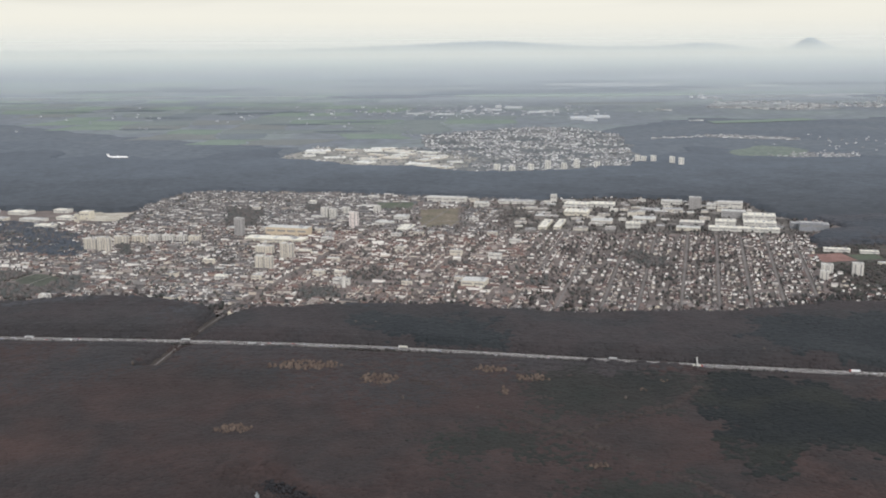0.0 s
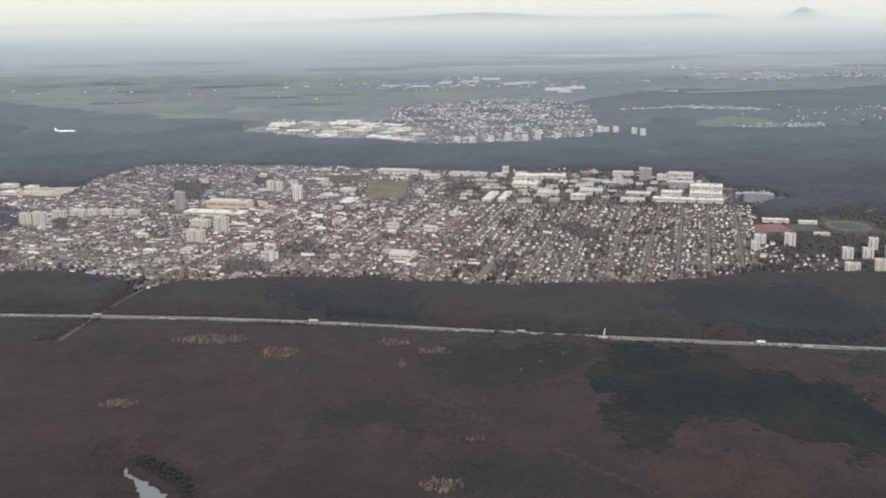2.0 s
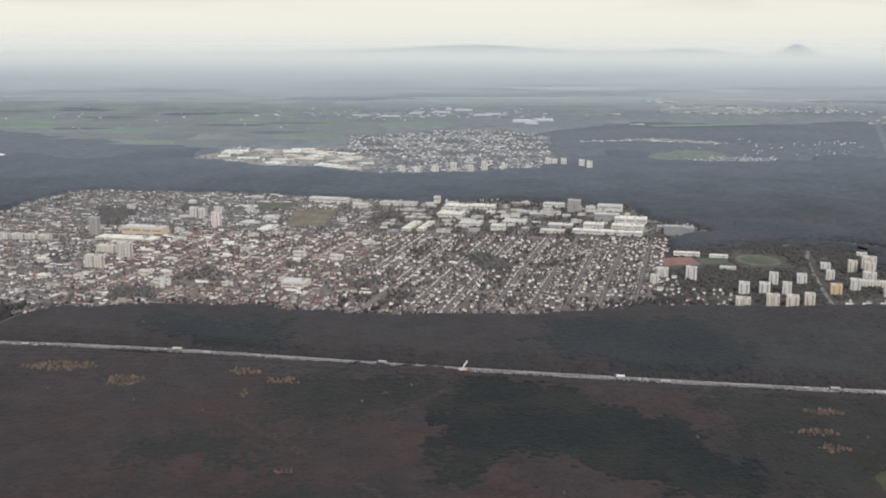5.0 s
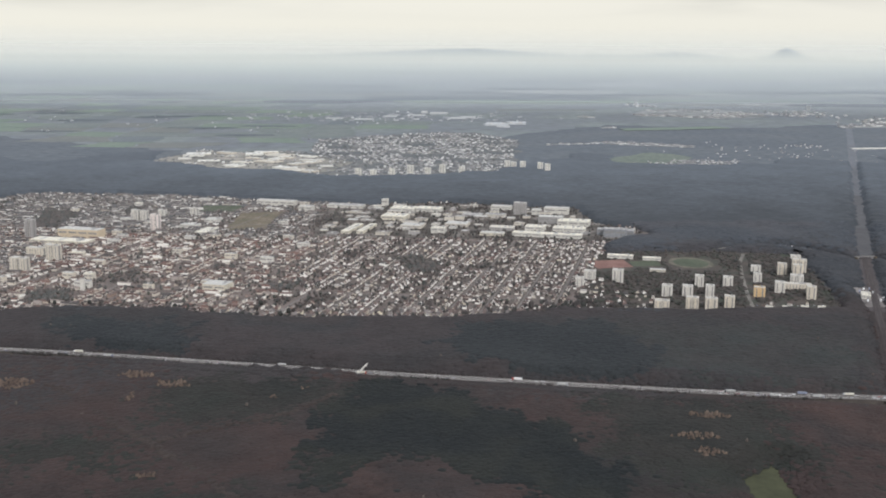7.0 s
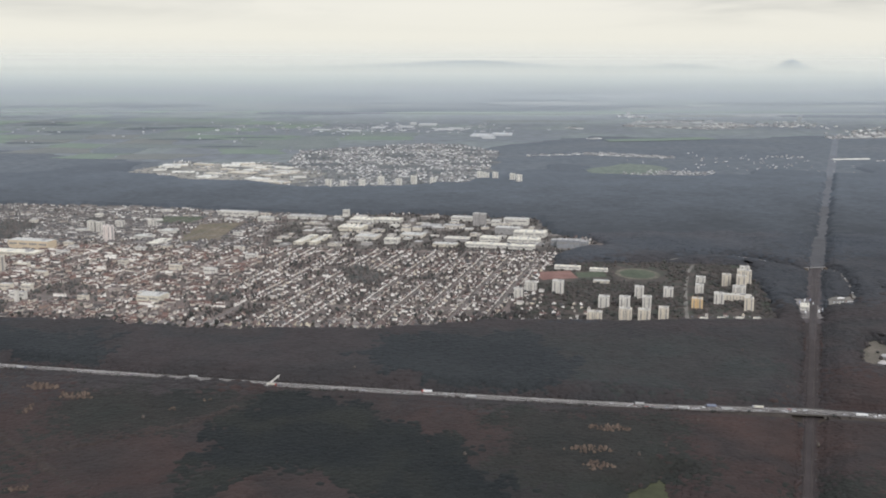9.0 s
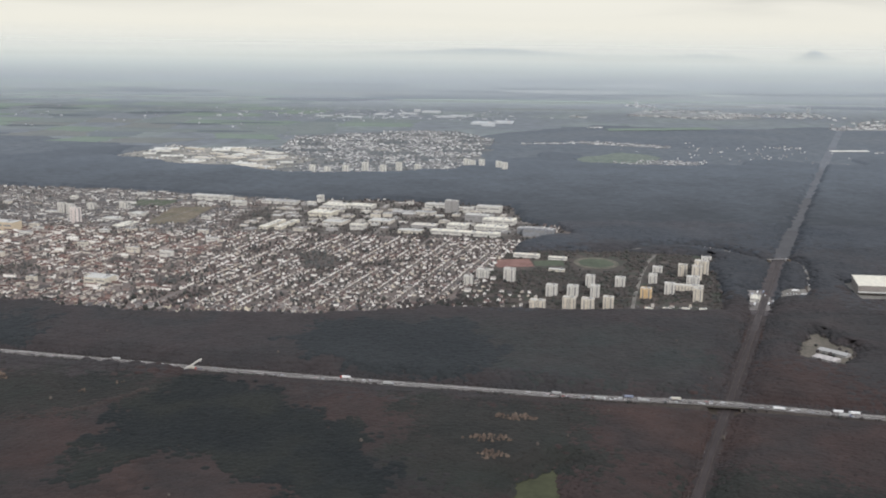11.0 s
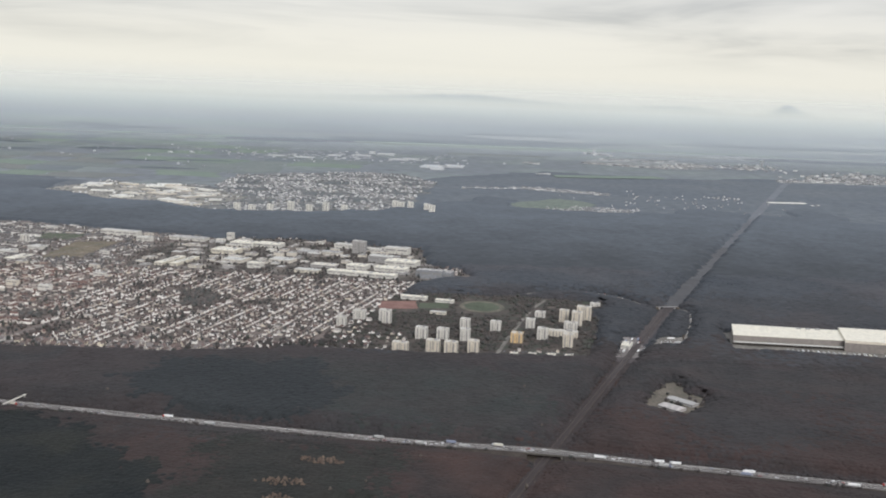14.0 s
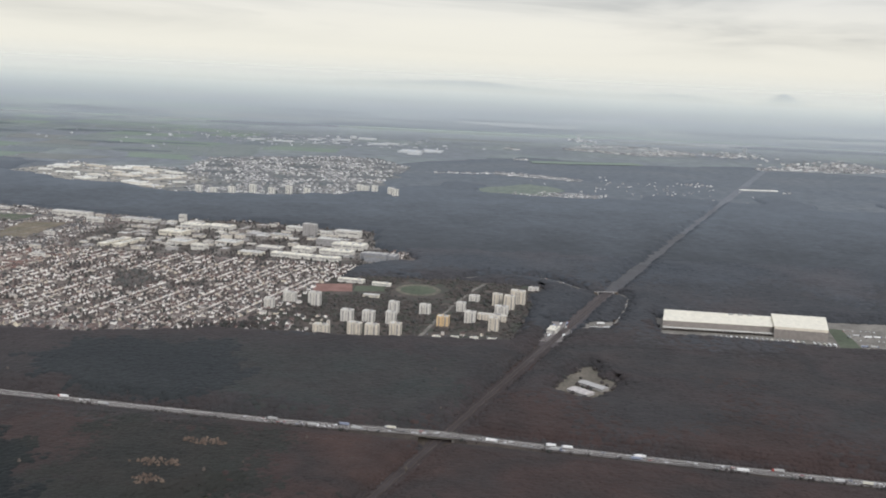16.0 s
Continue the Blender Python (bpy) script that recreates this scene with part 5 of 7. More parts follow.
for x, y, w, d, h, m, r, look_ in (
        (83.6, 290.2, 5.6, 4, 1.2, W_, M_WHITEROOF, "white"), (85.7, 279.0, 19.0, 3.0, 1.1, W_, M_WHITEROOF, "long white"), (74.2, 291.0, 7.0, 4, 0.8, M_GREYC, M_BEIGE, "grey"),
        (70.8, 281.2, 6.6, 3, 0.9, C_, M_FLATROOF, "cream"), (104.5, 279.6, 6.2, 3, 2.3, M_SLATE, M_METAL, "glazed grey"), (108.6, 281.0, 2.6, 4, 1.7, M_SLATE, M_METAL, "glazed grey"), (101.4, 283.6, 2.4, 3, 1.6, M_SLATE, M_METAL, "glazed grey"), (56.0, 285.0, 4.0, 2.6, 1.6, W_, M_WHITEROOF, "white"),
        (38.6, 334.6, 1.9, 1.9, 2.4, W_, M_FLATROOF, "tall white"), (26.1, 331.5, 12.0, 4, 1.0, W_, M_GREYC, "white"), (31.5, 289.0, 2.4, 13, 0.8, C_, M_WHITEROOF, "narrow white"),
        (35.6, 289.0, 2.0, 13, 0.8, C_, M_WHITEROOF, "narrow white"), (61.5, 297.0, 6.5, 5, 0.9, B_, M_FLATROOF, "beige"), (48.5, 294.0, 6, 5, 0.9, B_, M_FLATROOF, "beige")):
    hall(x, y, w, d, h, m, r, look_ + " factory hall with a flat roof", group=IG, lights=4)
for x, y, w, d, h, m, r, look_ in (
        (-40.5, 276.0, 12.0, 4, 2.4, plain("ochre_grey_render", (0.56, 0.47, 0.35), fine=3.0), M_FLATROOF, "long ochre office building"), (-42.5, 267.0, 16.5, 4.5, 1.1, C_, M_WHITEROOF, "low white shopping centre"),
        (-106.5, 305.5, 3.2, 3, 2.2, C_, M_WHITEROOF, "cream silo-like works hall"), (3.2, 335.0, 13.0, 3, 1.8, W_, M_FLATROOF, "long white school block"),
        (14.3, 323.5, 4.5, 2.5, 1.7, W_, M_FLATROOF, "white office building"), (9.1, 214.6, 5.2, 4.0, 1.6, C_, M_FLATROOF, "cream school building"),
        (-15.0, 292.0, 5.0, 3.0, 1.0, W_, M_FLATROOF, "low white market hall"), (-8.5, 284.0, 3.4, 8.0, 0.8, W_, M_WHITEROOF, "long white hall"), (-10.5, 302.0, 4.0, 4.0, 1.0, W_, M_FLATROOF, "white hall"),
        (-118, 317, 5, 3, 1.0, W_, M_WHITEROOF, "white works hall"), (-130, 314, 7, 4, 1.0, W_, M_WHITEROOF, "white works hall"), (-121, 301, 8, 3, 0.8, W_, M_FLATROOF, "grey works hall"), (-113, 290, 6, 3, 0.8, W_, M_WHITEROOF, "white works hall"), (-105.5, 294, 1.0, 1.0, 3.2, C_, M_FLATROOF, "slender cream works tower"), (-133, 303, 7, 3, 0.8, C_, M_FLATROOF, "grey works hall"), (-112, 304, 5, 4, 0.9, W_, M_WHITEROOF, "white works hall")):
    hall(x, y, w, d, h, m, r, look_ + " standing above the town roofs", category="building")

for i in range(300):
    x, y = rng.uniform(20, 104), rng.uniform(277, 334)
    w, d = rng.uniform(1.1, 4.6), rng.uniform(1.0, 3.0)
    near = np.array([(x + a * w * 0.6, y + b * d * 0.6) for a in (-1, 0, 1) for b in (-1, 0, 1)])
    if not inside(near[:, 0], near[:, 1], [(22, 281), (62, 277), (98, 274), (103, 300), (99, 330), (60, 339), (32, 336), (20, 320)]).all() or not free(near[:, 0], near[:, 1]).all():
        continue
    if rng.random() < 0.2:
        continue
    pick = rng.random()
    hall(x, y, w, d, rng.uniform(0.35, 0.9) + (0.7 if rng.random() < 0.1 else 0), (M_HALLWALL, M_BEIGE, M_BROWNCLAD, M_GREYC, M_BEIGE)[int(pick * 5)], (M_BEIGE, M_FLATROOF, M_GREYC, M_WARMROOF, M_CLAD, M_BROWNCLAD, M_WARMROOF)[int(rng.random() * 7)], "low greyish workshop building in the industrial quarter", group=IG, lights=1, detail=w > 3)
for i in range(110):
    x, y = rng.uniform(-60, 22), rng.uniform(200, 345)
    w, d = rng.uniform(1.6, 3.8), rng.uniform(1.0, 2.0)
    near = np.array([(x + a * w * 0.6, y + b * d * 0.6) for a in (-1, 0, 1) for b in (-1, 0, 1)])
    if rng.random() < 0.68 or not inside(near[:, 0], near[:, 1], TOWN).all() or not free(near[:, 0], near[:, 1]).all():
        continue
    hall(x, y, w, d, rng.uniform(0.8, 1.5), (M_WHITE, M_CREAM, M_BEIGE)[int(rng.random() * 3)], (M_WHITEROOF, M_FLATROOF, M_GREYC, M_DARKROOF, M_CLAD, M_GREYC)[int(rng.random() * 6)], "flat-roofed pale block between the town houses", group="flat-roofed blocks of the town", lights=1, category="building")

church = tagged(empty("church_tower", -19.2, 214.0, 0, GRID), "slender white church tower with a pointed roof", "church tower")
part("shaft", Shape().box(0, 0, 0, 0.75, 0.75, 2.5, taper=0.95).mesh("shaft", M_WHITE), church)
part("belfry", Shape().box(0, 0, 2.5, 0.78, 0.78, 0.3).mesh("belfry", M_GREYC), church)
part("spire", Shape().box(0, 0, 2.8, 0.78, 0.78, 0.7, taper=0.05).mesh("spire", M_ROOF_O), church)
take(-19.2, 214, 1, 1, GRID)

# warehouse with its loading side
ware = tagged(empty("warehouse", 180.0, 220.0, 0.04), "huge white-roofed warehouse standing in the forest", "warehouse")
MAIN = [(-12.2, -3.2), (10.1, -4.5), (13.1, 5.3), (-9.6, 7.5)]
ANNEX = [(9.9, -5.9), (20.3, -7.3), (24.2, 5.0), (13.0, 6.2)]
part("body", Shape().prism(MAIN, 0, 1.85).mesh("body", M_BROWNCLAD), ware, "grey sheet cladding")
part("roof", Shape().prism(MAIN, 1.85, 1.93, 1.006).mesh("roof", M_WHITEROOF), ware, "pale cream sheet roof")
part("annex_body", Shape().prism(ANNEX, 0, 1.8).mesh("annex_body", M_BROWNCLAD), ware, "grey sheet cladding")
part("annex_fascia", Shape().prism(ANNEX, 1.8, 2.28, 1.004).mesh("annex_fascia", M_CREAM), ware, "cream sheet band")
part("annex_roof", Shape().prism(ANNEX, 2.28, 2.36, 1.008).mesh("annex_roof", M_WHITEROOF), ware, "pale cream sheet roof")
for i in range(8):
    t = (i + 0.7) / 8.6
    part("roof_seam", Shape().prism([(-12.0 + 22.3 * t, -2.9 - 1.3 * t), (-11.85 + 22.3 * t, -2.9 - 1.3 * t), (-9.35 + 22.5 * t, 7.0 - 2.2 * t), (-9.5 + 22.5 * t, 7.0 - 2.2 * t)], 1.93, 1.96).mesh("roof_seam", M_WHITEROOF), ware)
for i in range(3):
    part("plant_box", Shape().box(4 + i * 2.0, 5.0, 1.93, 0.9, 0.6, 0.25).mesh("plant_box", M_METAL), ware)
_dock = Shape().box(0, 0, 0.1, 0.34, 0.04, 0.42).mesh("dock_gate", M_GREYC)
for i in range(30):
    t = (i + 0.5) / 30
    part("dock_gate", _dock, ware).location = (-12.2 + 22.3 * t, -3.23 - 1.3 * t, 0)
part("canopy", Shape().prism([(-12.4, -4.3), (10.0, -5.6), (10.1, -4.5), (-12.2, -3.2)], 0.6, 0.66).mesh("canopy", M_FLATROOF), ware, "flat pale loading canopy")
fence = tagged(empty("yard_wall", 168.2, 211.4, 0.04, -5.5), "low pale wall along the warehouse yard", "wall")
for i in range(9):
    part("wall_panel", Shape().box(0.7 + i * 1.4, 0, 0, 1.36, 0.12, 0.22).mesh("wall_panel", M_FLATROOF), fence)
for x, y, w, d, top in ((144.9, 169.2, 3.9, 2.5, plain("pinkish_roof_sheet", (0.43, 0.40, 0.385), fine=1.2, mottle=0.25)), (147.4, 172.8, 5.2, 1.9, M_GREYC)):
    shed = tagged(empty("shed", x, y, 0.04, -48), "long white-roofed shed in a forest clearing", "shed", group="sheds in the clearing")
    part("body", Shape().box(0, 0, 0, w * 0.96, d * 0.92, 0.42).mesh("body", M_GREYC), shed)
    a, b = w / 2, d / 2
    part("roof", Shape().add([(-a, -b, 0.42), (a, -b, 0.42), (a, 0, 0.62), (-a, 0, 0.62), (-a, b, 0.42), (a, b, 0.42), (-a, -b, 0.37), (a, -b, 0.37), (a, b, 0.37), (-a, b, 0.37)],
                             [(0, 1, 2, 3), (3, 2, 5, 4), (6, 7, 1, 0), (9, 4, 5, 8), (0, 3, 4, 9, 6), (1, 7, 8, 5, 2)]).mesh("roof", top), shed)
    for o in (-0.28, 0.1, 0.34):
        part("gate", Shape().box(o * w, -d * 0.46 - 0.01, 0, 0.4, 0.03, 0.3).mesh("gate", M_METAL), shed)
x, y = scatter(137, 154, 161, 184, 0.5)
k = inside(x, y, SHED_YARD) & (rng.random(len(x)) < np.where(edge_gap(x, y, SHED_YARD) < 1.0, 0.12, 0.02))
for cx, cy in ((144.9, 169.2), (147.4, 172.8)):
    c, q = math.cos(radians(-48)), math.sin(radians(-48))
    u, v = (x - cx) * c + (y - cy) * q, -(x - cx) * q + (y - cy) * c
    k &= (np.abs(u) > 2.6) | (np.abs(v) > 1.3)
    k |= (np.abs(u) < 2.6) & (v < -1.15) & (v > -1.7) & (rng.random(len(x)) < 0.35)
r = rng.uniform(0.2, 0.42, k.sum())
crowns("clearing_bushes", x[k], y[k], r * 0.6, r, 1.1, M_EDGE, "bare bushes round the sheds of the clearing", "bushes", whole=True)
hall(144.6, 210.0, 1.8, 3.6, 0.8, W_, M_WHITEROOF, "low white depot beside the railway", rot=-20, category="depot")

# ---- houses ----
def house_parts(w, d, h, rh):
    s = Shape().add([(-w / 2, -d / 2, 0), (w / 2, -d / 2, 0), (w / 2, d / 2, 0), (-w / 2, d / 2, 0), (-w / 2, -d / 2, h), (w / 2, -d / 2, h), (w / 2, d / 2, h), (-w / 2, d / 2, h), (-w / 2, 0, h + rh), (w / 2, 0, h + rh)],
                    [(0, 1, 5, 4), (2, 3, 7, 6), (1, 2, 6, 9, 5), (3, 0, 4, 8, 7)])
    a, b, o = w / 2 + 0.06, d / 2 + 0.07, 0.07 * rh / (d / 2)
    r = Shape().add([(-a, -b, h - o), (a, -b, h - o), (a, 0, h + rh), (-a, 0, h + rh), (-a, b, h - o), (a, b, h - o)] + [(-a, -b, h - o + 0.04), (a, -b, h - o + 0.04), (a, 0, h + rh + 0.05), (-a, 0, h + rh + 0.05), (-a, b, h - o + 0.04), (a, b, h - o + 0.04)],
                    [(6, 7, 8, 9), (9, 8, 11, 10), (3, 2, 1, 0), (4, 5, 2, 3), (0, 1, 7, 6), (5, 4, 10, 11), (1, 2, 8, 7), (2, 5, 11, 8), (3, 0, 6, 9), (4, 3, 9, 10)])
    return s, r


HOUSE_KINDS = []
for w, d, h, rh in ((0.98, 0.82, 0.52, 0.36), (0.82, 0.78, 0.56, 0.4), (1.3, 0.84, 0.56, 0.36), (1.7, 0.9, 0.7, 0.34), (0.86, 0.95, 0.48, 0.44)):
    s, r = house_parts(w, d, h, rh)
    HOUSE_KINDS.append((w, d, h, rh, s.mesh("body", M_WALL_O), r.mesh("roof", M_ROOF_O), Shape().box(w * 0.2, 0.12, h + rh * 0.5, 0.1, 0.1, rh * 0.8).mesh("chimney", M_ROOF_O),
                        Shape().box(0, 0, 0, 0.13, 0.03, 0.15).mesh("window", M_GLASS), Shape().box(0, 0, 0, 0.12, 0.03, 0.24).mesh("door", M_GREYC)))


def near_house(x, y, kind, rot):
    w, d, h, rh, wm, rm, cm, gm, dm = HOUSE_KINDS[kind]
    t = tagged(empty("house", x, y, 0.03, rot), ("pale rendered family house with a tiled gable roof", "small rendered house with a steep tiled roof", "long rendered house with a tiled gable roof", "terraced rendered house with a low tiled roof", "rendered gable-fronted house with a tiled roof")[kind], "house", group="houses at the edge of the town")
    part("body", wm, t), part("roof", rm, t), part("chimney", cm, t)
    for px in (-0.3, 0.3):
        part("window", gm, t).location = (px * w, -d / 2, h * 0.55)
    part("door", dm, t).location = (0, -d / 2, 0)
    return t


def house_stuff(name, x, y, w, d, h, rh, rot, wall, roof, label, z0=0.03):
    """Many gabled houses in one mesh."""
    n = len(x)
    c, s = np.cos(np.radians(rot)), np.sin(np.radians(rot))
    lx = np.array([-1, 1, 1, -1, -1, 1, 1, -1, -1, 1, -1, 1, 1, -1, -1, 1]) * 0.5
    ly = np.array([-1, -1, 1, 1, -1, -1, 1, 1, 0, 0, -1, -1, 0, 0, 1, 1]) * 0.5
    px, py = lx[None] * w[:, None], ly[None] * d[:, None]
    px[:, 10:] *= 1.09
    py[:, 10:] *= 1.14
    pz = np.zeros((n, 16))
    pz[:, 4:8] = h[:, None]
    pz[:, 8:10] = (h + rh)[:, None]
    pz[:, 10:] = (h - 0.02)[:, None]
    pz[:, 12:14] = (h + rh + 0.04)[:, None]
    v = np.stack([x[:, None] + px * c[:, None] - py * s[:, None], y[:, None] + px * s[:, None] + py * c[:, None], pz + z0], 2).reshape(-1, 3)
    faces, slots = [], []
    for i in range(n):
        k = 16 * i
        faces += [(k, k + 1, k + 5, k + 4), (k + 2, k + 3, k + 7, k + 6), (k + 1, k + 2, k + 6, k + 9, k + 5), (k + 3, k, k + 4, k + 8, k + 7), (k + 10, k + 11, k + 12, k + 13), (k + 13, k + 12, k + 15, k + 14)]
        slots += [0, 0, 0, 0, 1, 1]
    me = bpy.data.meshes.new(name)
    me.from_pydata(v.tolist(), [], faces)
    me.materials.append(wall), me.materials.append(roof)
    me.polygons.foreach_set("material_index", slots)
    me.update()
    return tagged(new(name, me), label, "houses", kind="stuff")


SHEAR = 0.25
hx, hy, hk, hr = [], [], [], []
STREETS = []
# family houses along parallel streets
CENTRES = [-36, -27.5, -19, -10.5, -1.9, 6.7, 15.5, 24.3, 33.4, 40.6, 49.3, 57, 63.5, 70.1, 77.2, 84.5]
for n, x0 in enumerate(CENTRES):
    STREETS.append((x0, 0))
    gap = CENTRES[n + 1] - x0 if n + 1 < len(CENTRES) else 7.0
    for row, jit, chance in ((-1.05, 0.06, 0.97), (1.05, 0.06, 0.97), (-2.2, 0.3, 0.36), (2.2, 0.3, 0.36), (gap / 2, 0.35, 0.45 if x0 > 20 else 0.6)):
        y = 186 + rng.uniform(0, 1)
        while y < 352:
            if rng.random() < chance:
                hx.append(x0 + row + SHEAR * (y - 195) + rng.uniform(-jit, jit))
                hy.append(y)
                hk.append(int(rng.choice(5, p=[0.3, 0.3, 0.12, 0.08, 0.2])))
                hr.append(GRID + (90 if rng.random() < 0.5 else 0) + rng.uniform(-4, 4))
            y += rng.uniform(0.78, 1.0) if abs(row) < 1.2 else rng.uniform(0.9, 1.5)
# the older, denser quarter
x0 = -190.0
while x0 < -39:
    STREETS.append((x0, 5.4))
    for row in (-1.7, -0.4, 0.9, 2.1):
        y = 190 + rng.uniform(0, 1)
        while y < 362:
            if rng.random() < 0.70 + 0.25 * math.sin(0.11 * x0 + 0.07 * y) * math.sin(0.05 * x0 - 0.13 * y):
                hx.append(x0 + row + SHEAR * (y - 195) + rng.uniform(-0.2, 0.2))
                hy.append(y)
                hk.append(int(rng.choice(5, p=[0.15, 0.15, 0.3, 0.3, 0.1])))
                hr.append(GRID + (90 if rng.random() < 0.3 else 0) + rng.uniform(-5, 5))
            y += rng.uniform(0.85, 1.25)
    x0 += 5.4
hx, hy, hk, hr = np.array(hx), np.array(hy), np.array(hk), np.array(hr)
WORKS = [(20, 279), (62, 275), (102, 271), (112, 280), (104, 304), (101, 332), (60, 341), (18, 338)]
OPENWOOD = [(-190, 252), (-107, 252), (-94, 247), (-88, 251), (-99, 279), (-108, 284), (-115, 294), (-128, 300), (-190, 306)]
GROVES = [[(-67, 320), (-56, 324), (-53, 306), (-54, 290), (-61, 292)], [(-45, 330), (-38.5, 332), (-36, 316), (-39.5, 312)], [(-29, 213), (-21.5, 213), (-19, 205), (-28, 203)], [(-110, 226), (-98, 231), (-89, 227), (-80, 225), (-75.5, 214), (-79.5, 208), (-87, 206), (-108, 208)],
          [(-84, 261), (-82, 265), (-75.5, 250.5), (-79, 247)], [(19, 221), (26, 222.5), (26, 214.5), (19.5, 213.5)], [(3, 240.6), (8.7, 240.6), (9.3, 234), (4, 234)], [(44.5, 249), (50.4, 252.4), (56.4, 244.5), (56.6, 233), (50, 231)]]
SPORTS = [(89, 233), (110, 236), (124, 232), (124, 252), (110, 250), (90, 249)]
OPEN = [OPENWOOD, [(-5, 287), (7, 289), (7.5, 323), (-5.5, 319)], [(-96, 220), (-92, 230), (-83, 224), (-85, 214)], [(-140, 296), (-95, 296), (-94, 320), (-140, 322)], [(-20, 321), (-7, 321), (-7, 335), (-20, 335)]]
k = inside(hx, hy, TOWN) & free(hx, hy) & ~inside(hx, hy, WORKS)
k &= ~inside(hx, hy, OPENWOOD) | (rng.random(len(hx)) < 0.12)
for poly in OPEN[1:] + GROVES:
    k &= ~inside(hx, hy, poly)
k &= ~((np.mod(hy + 0.13 * hx, 27) < 1.3)) & (cheap_noise(hx, hy, 0.03, 21) + 0.6 * cheap_noise(hx, hy, 0.09, 22) < 1.15)
k &= np.hypot(hx + 42, hy - 196) > 3
k &= (hx > 20) | (hy < 200) | (rng.random(len(hx)) < 0.78)
hx, hy, hk, hr = hx[k], hy[k], hk[k], hr[k]
# houses among the estate
ex, ey = scatter(84, 122, 191, 246, 2.1)
kk = inside(ex, ey, ESTATE) & free(ex, ey) & (ex < 99 + (ey - 195) * 0.1) & ((ey < 216) | (ex < 92)) & (rng.random(len(ex)) < 0.6)
hx, hy = np.concatenate([hx, ex[kk], [122.6, 126.4, 130.1]]), np.concatenate([hy, ey[kk], [203.0, 203.2, 203.6]])
hk, hr = np.concatenate([hk, rng.integers(0, 5, kk.sum() + 3)]), np.concatenate([hr, GRID + rng.choice([0, 90], kk.sum() + 3)])
order = np.argsort(hy)
near, rest = order[:195], order[195:]
kinds = np.array([q[:4] for q in HOUSE_KINDS]) * 1.18
sc = rng.uniform(0.45, 0.70, len(hx)) * np.where(hx < -39, 0.92, 1.0)
q = kinds[hk[rest]] * sc[rest][:, None]
big = (hx[rest] < 12) & (rng.random(len(rest)) < 0.25)
q[:, 0] = np.where(big, q[:, 0] * rng.uniform(1.5, 3.0, len(rest)), q[:, 0])
q[:, 2] = np.where(big, q[:, 2] * 1.35, q[:, 2])
q[:, 3] = np.where(big & (rng.random(len(rest)) < 0.5), 0.08, q[:, 3])
row = (hx[rest] < 24) & ~big & (rng.random(len(rest)) < 0.5)
q[:, 0] = np.where(row, q[:, 0] * rng.uniform(1.6, 2.7, len(rest)), q[:, 0])
q[:, 1] = np.where(row, q[:, 1] * 0.85, q[:, 1])
hr[rest] = np.where(row, GRID + 5 + rng.uniform(-3, 3, len(rest)) + 86 * (rng.random(len(rest)) < 0.25), hr[rest])
east = hx[rest] + rng.uniform(-6, 6, len(rest)) > 26
back = ~east & (hy[rest] + 0.25 * hx[rest] + rng.uniform(-8, 8, len(rest)) > 276) | ((hx[rest] < -39) & (rng.random(len(rest)) < 0.6))
M_WALL_G = material("greyish_plaster", [(0.0, (0.78, 0.765, 0.73)), (0.26, (0.45, 0.425, 0.395)), (0.45, (0.32, 0.302, 0.285)), (0.7, (0.235, 0.226, 0.218)), (0.88, (0.44, 0.395, 0.345))], by="island", fine=4.0, mottle=0.15)
M_ROOF_G = material("slate_roofs", [(0.0, (0.118, 0.108, 0.104)), (0.3, (0.148, 0.132, 0.126)), (0.5, (0.105, 0.103, 0.106)), (0.72, (0.20, 0.188, 0.178)), (0.9, (0.44, 0.42, 0.39))], by="island", fine=4.0, mottle=0.2, rough=0.7)
M_WALL_E = material("white_plaster", [(0.0, (0.86, 0.84, 0.80)), (0.46, (0.76, 0.725, 0.67)), (0.62, (0.55, 0.505, 0.45)), (0.78, (0.40, 0.37, 0.335)), (0.92, (0.66, 0.60, 0.50))], by="island", fine=4.0, mottle=0.12)
M_ROOF_E = material("dark_tiles", [(0.0, (0.105, 0.078, 0.072)), (0.3, (0.150, 0.104, 0.094)), (0.5, (0.082, 0.078, 0.078)), (0.72, (0.165, 0.140, 0.130)), (0.93, (0.36, 0.335, 0.31))], by="island", fine=4.0, mottle=0.2, rough=0.7)
for k, wall, roof, said in ((east, M_WALL_E, M_ROOF_E, "rows of small white family houses with dark roofs"), (~back & ~east, M_WALL, M_ROOF, "closely built pale houses with brown and grey roofs"), (back, M_WALL_G, M_ROOF_G, "small pale houses with slate-grey roofs")):
    house_stuff("town_houses", hx[rest][k], hy[rest][k], q[k, 0], q[k, 1], q[k, 2], q[k, 3], hr[rest][k], wall, roof, said)
for i in near:
    near_house(float(hx[i]), float(hy[i]), int(hk[i]), float(hr[i]))

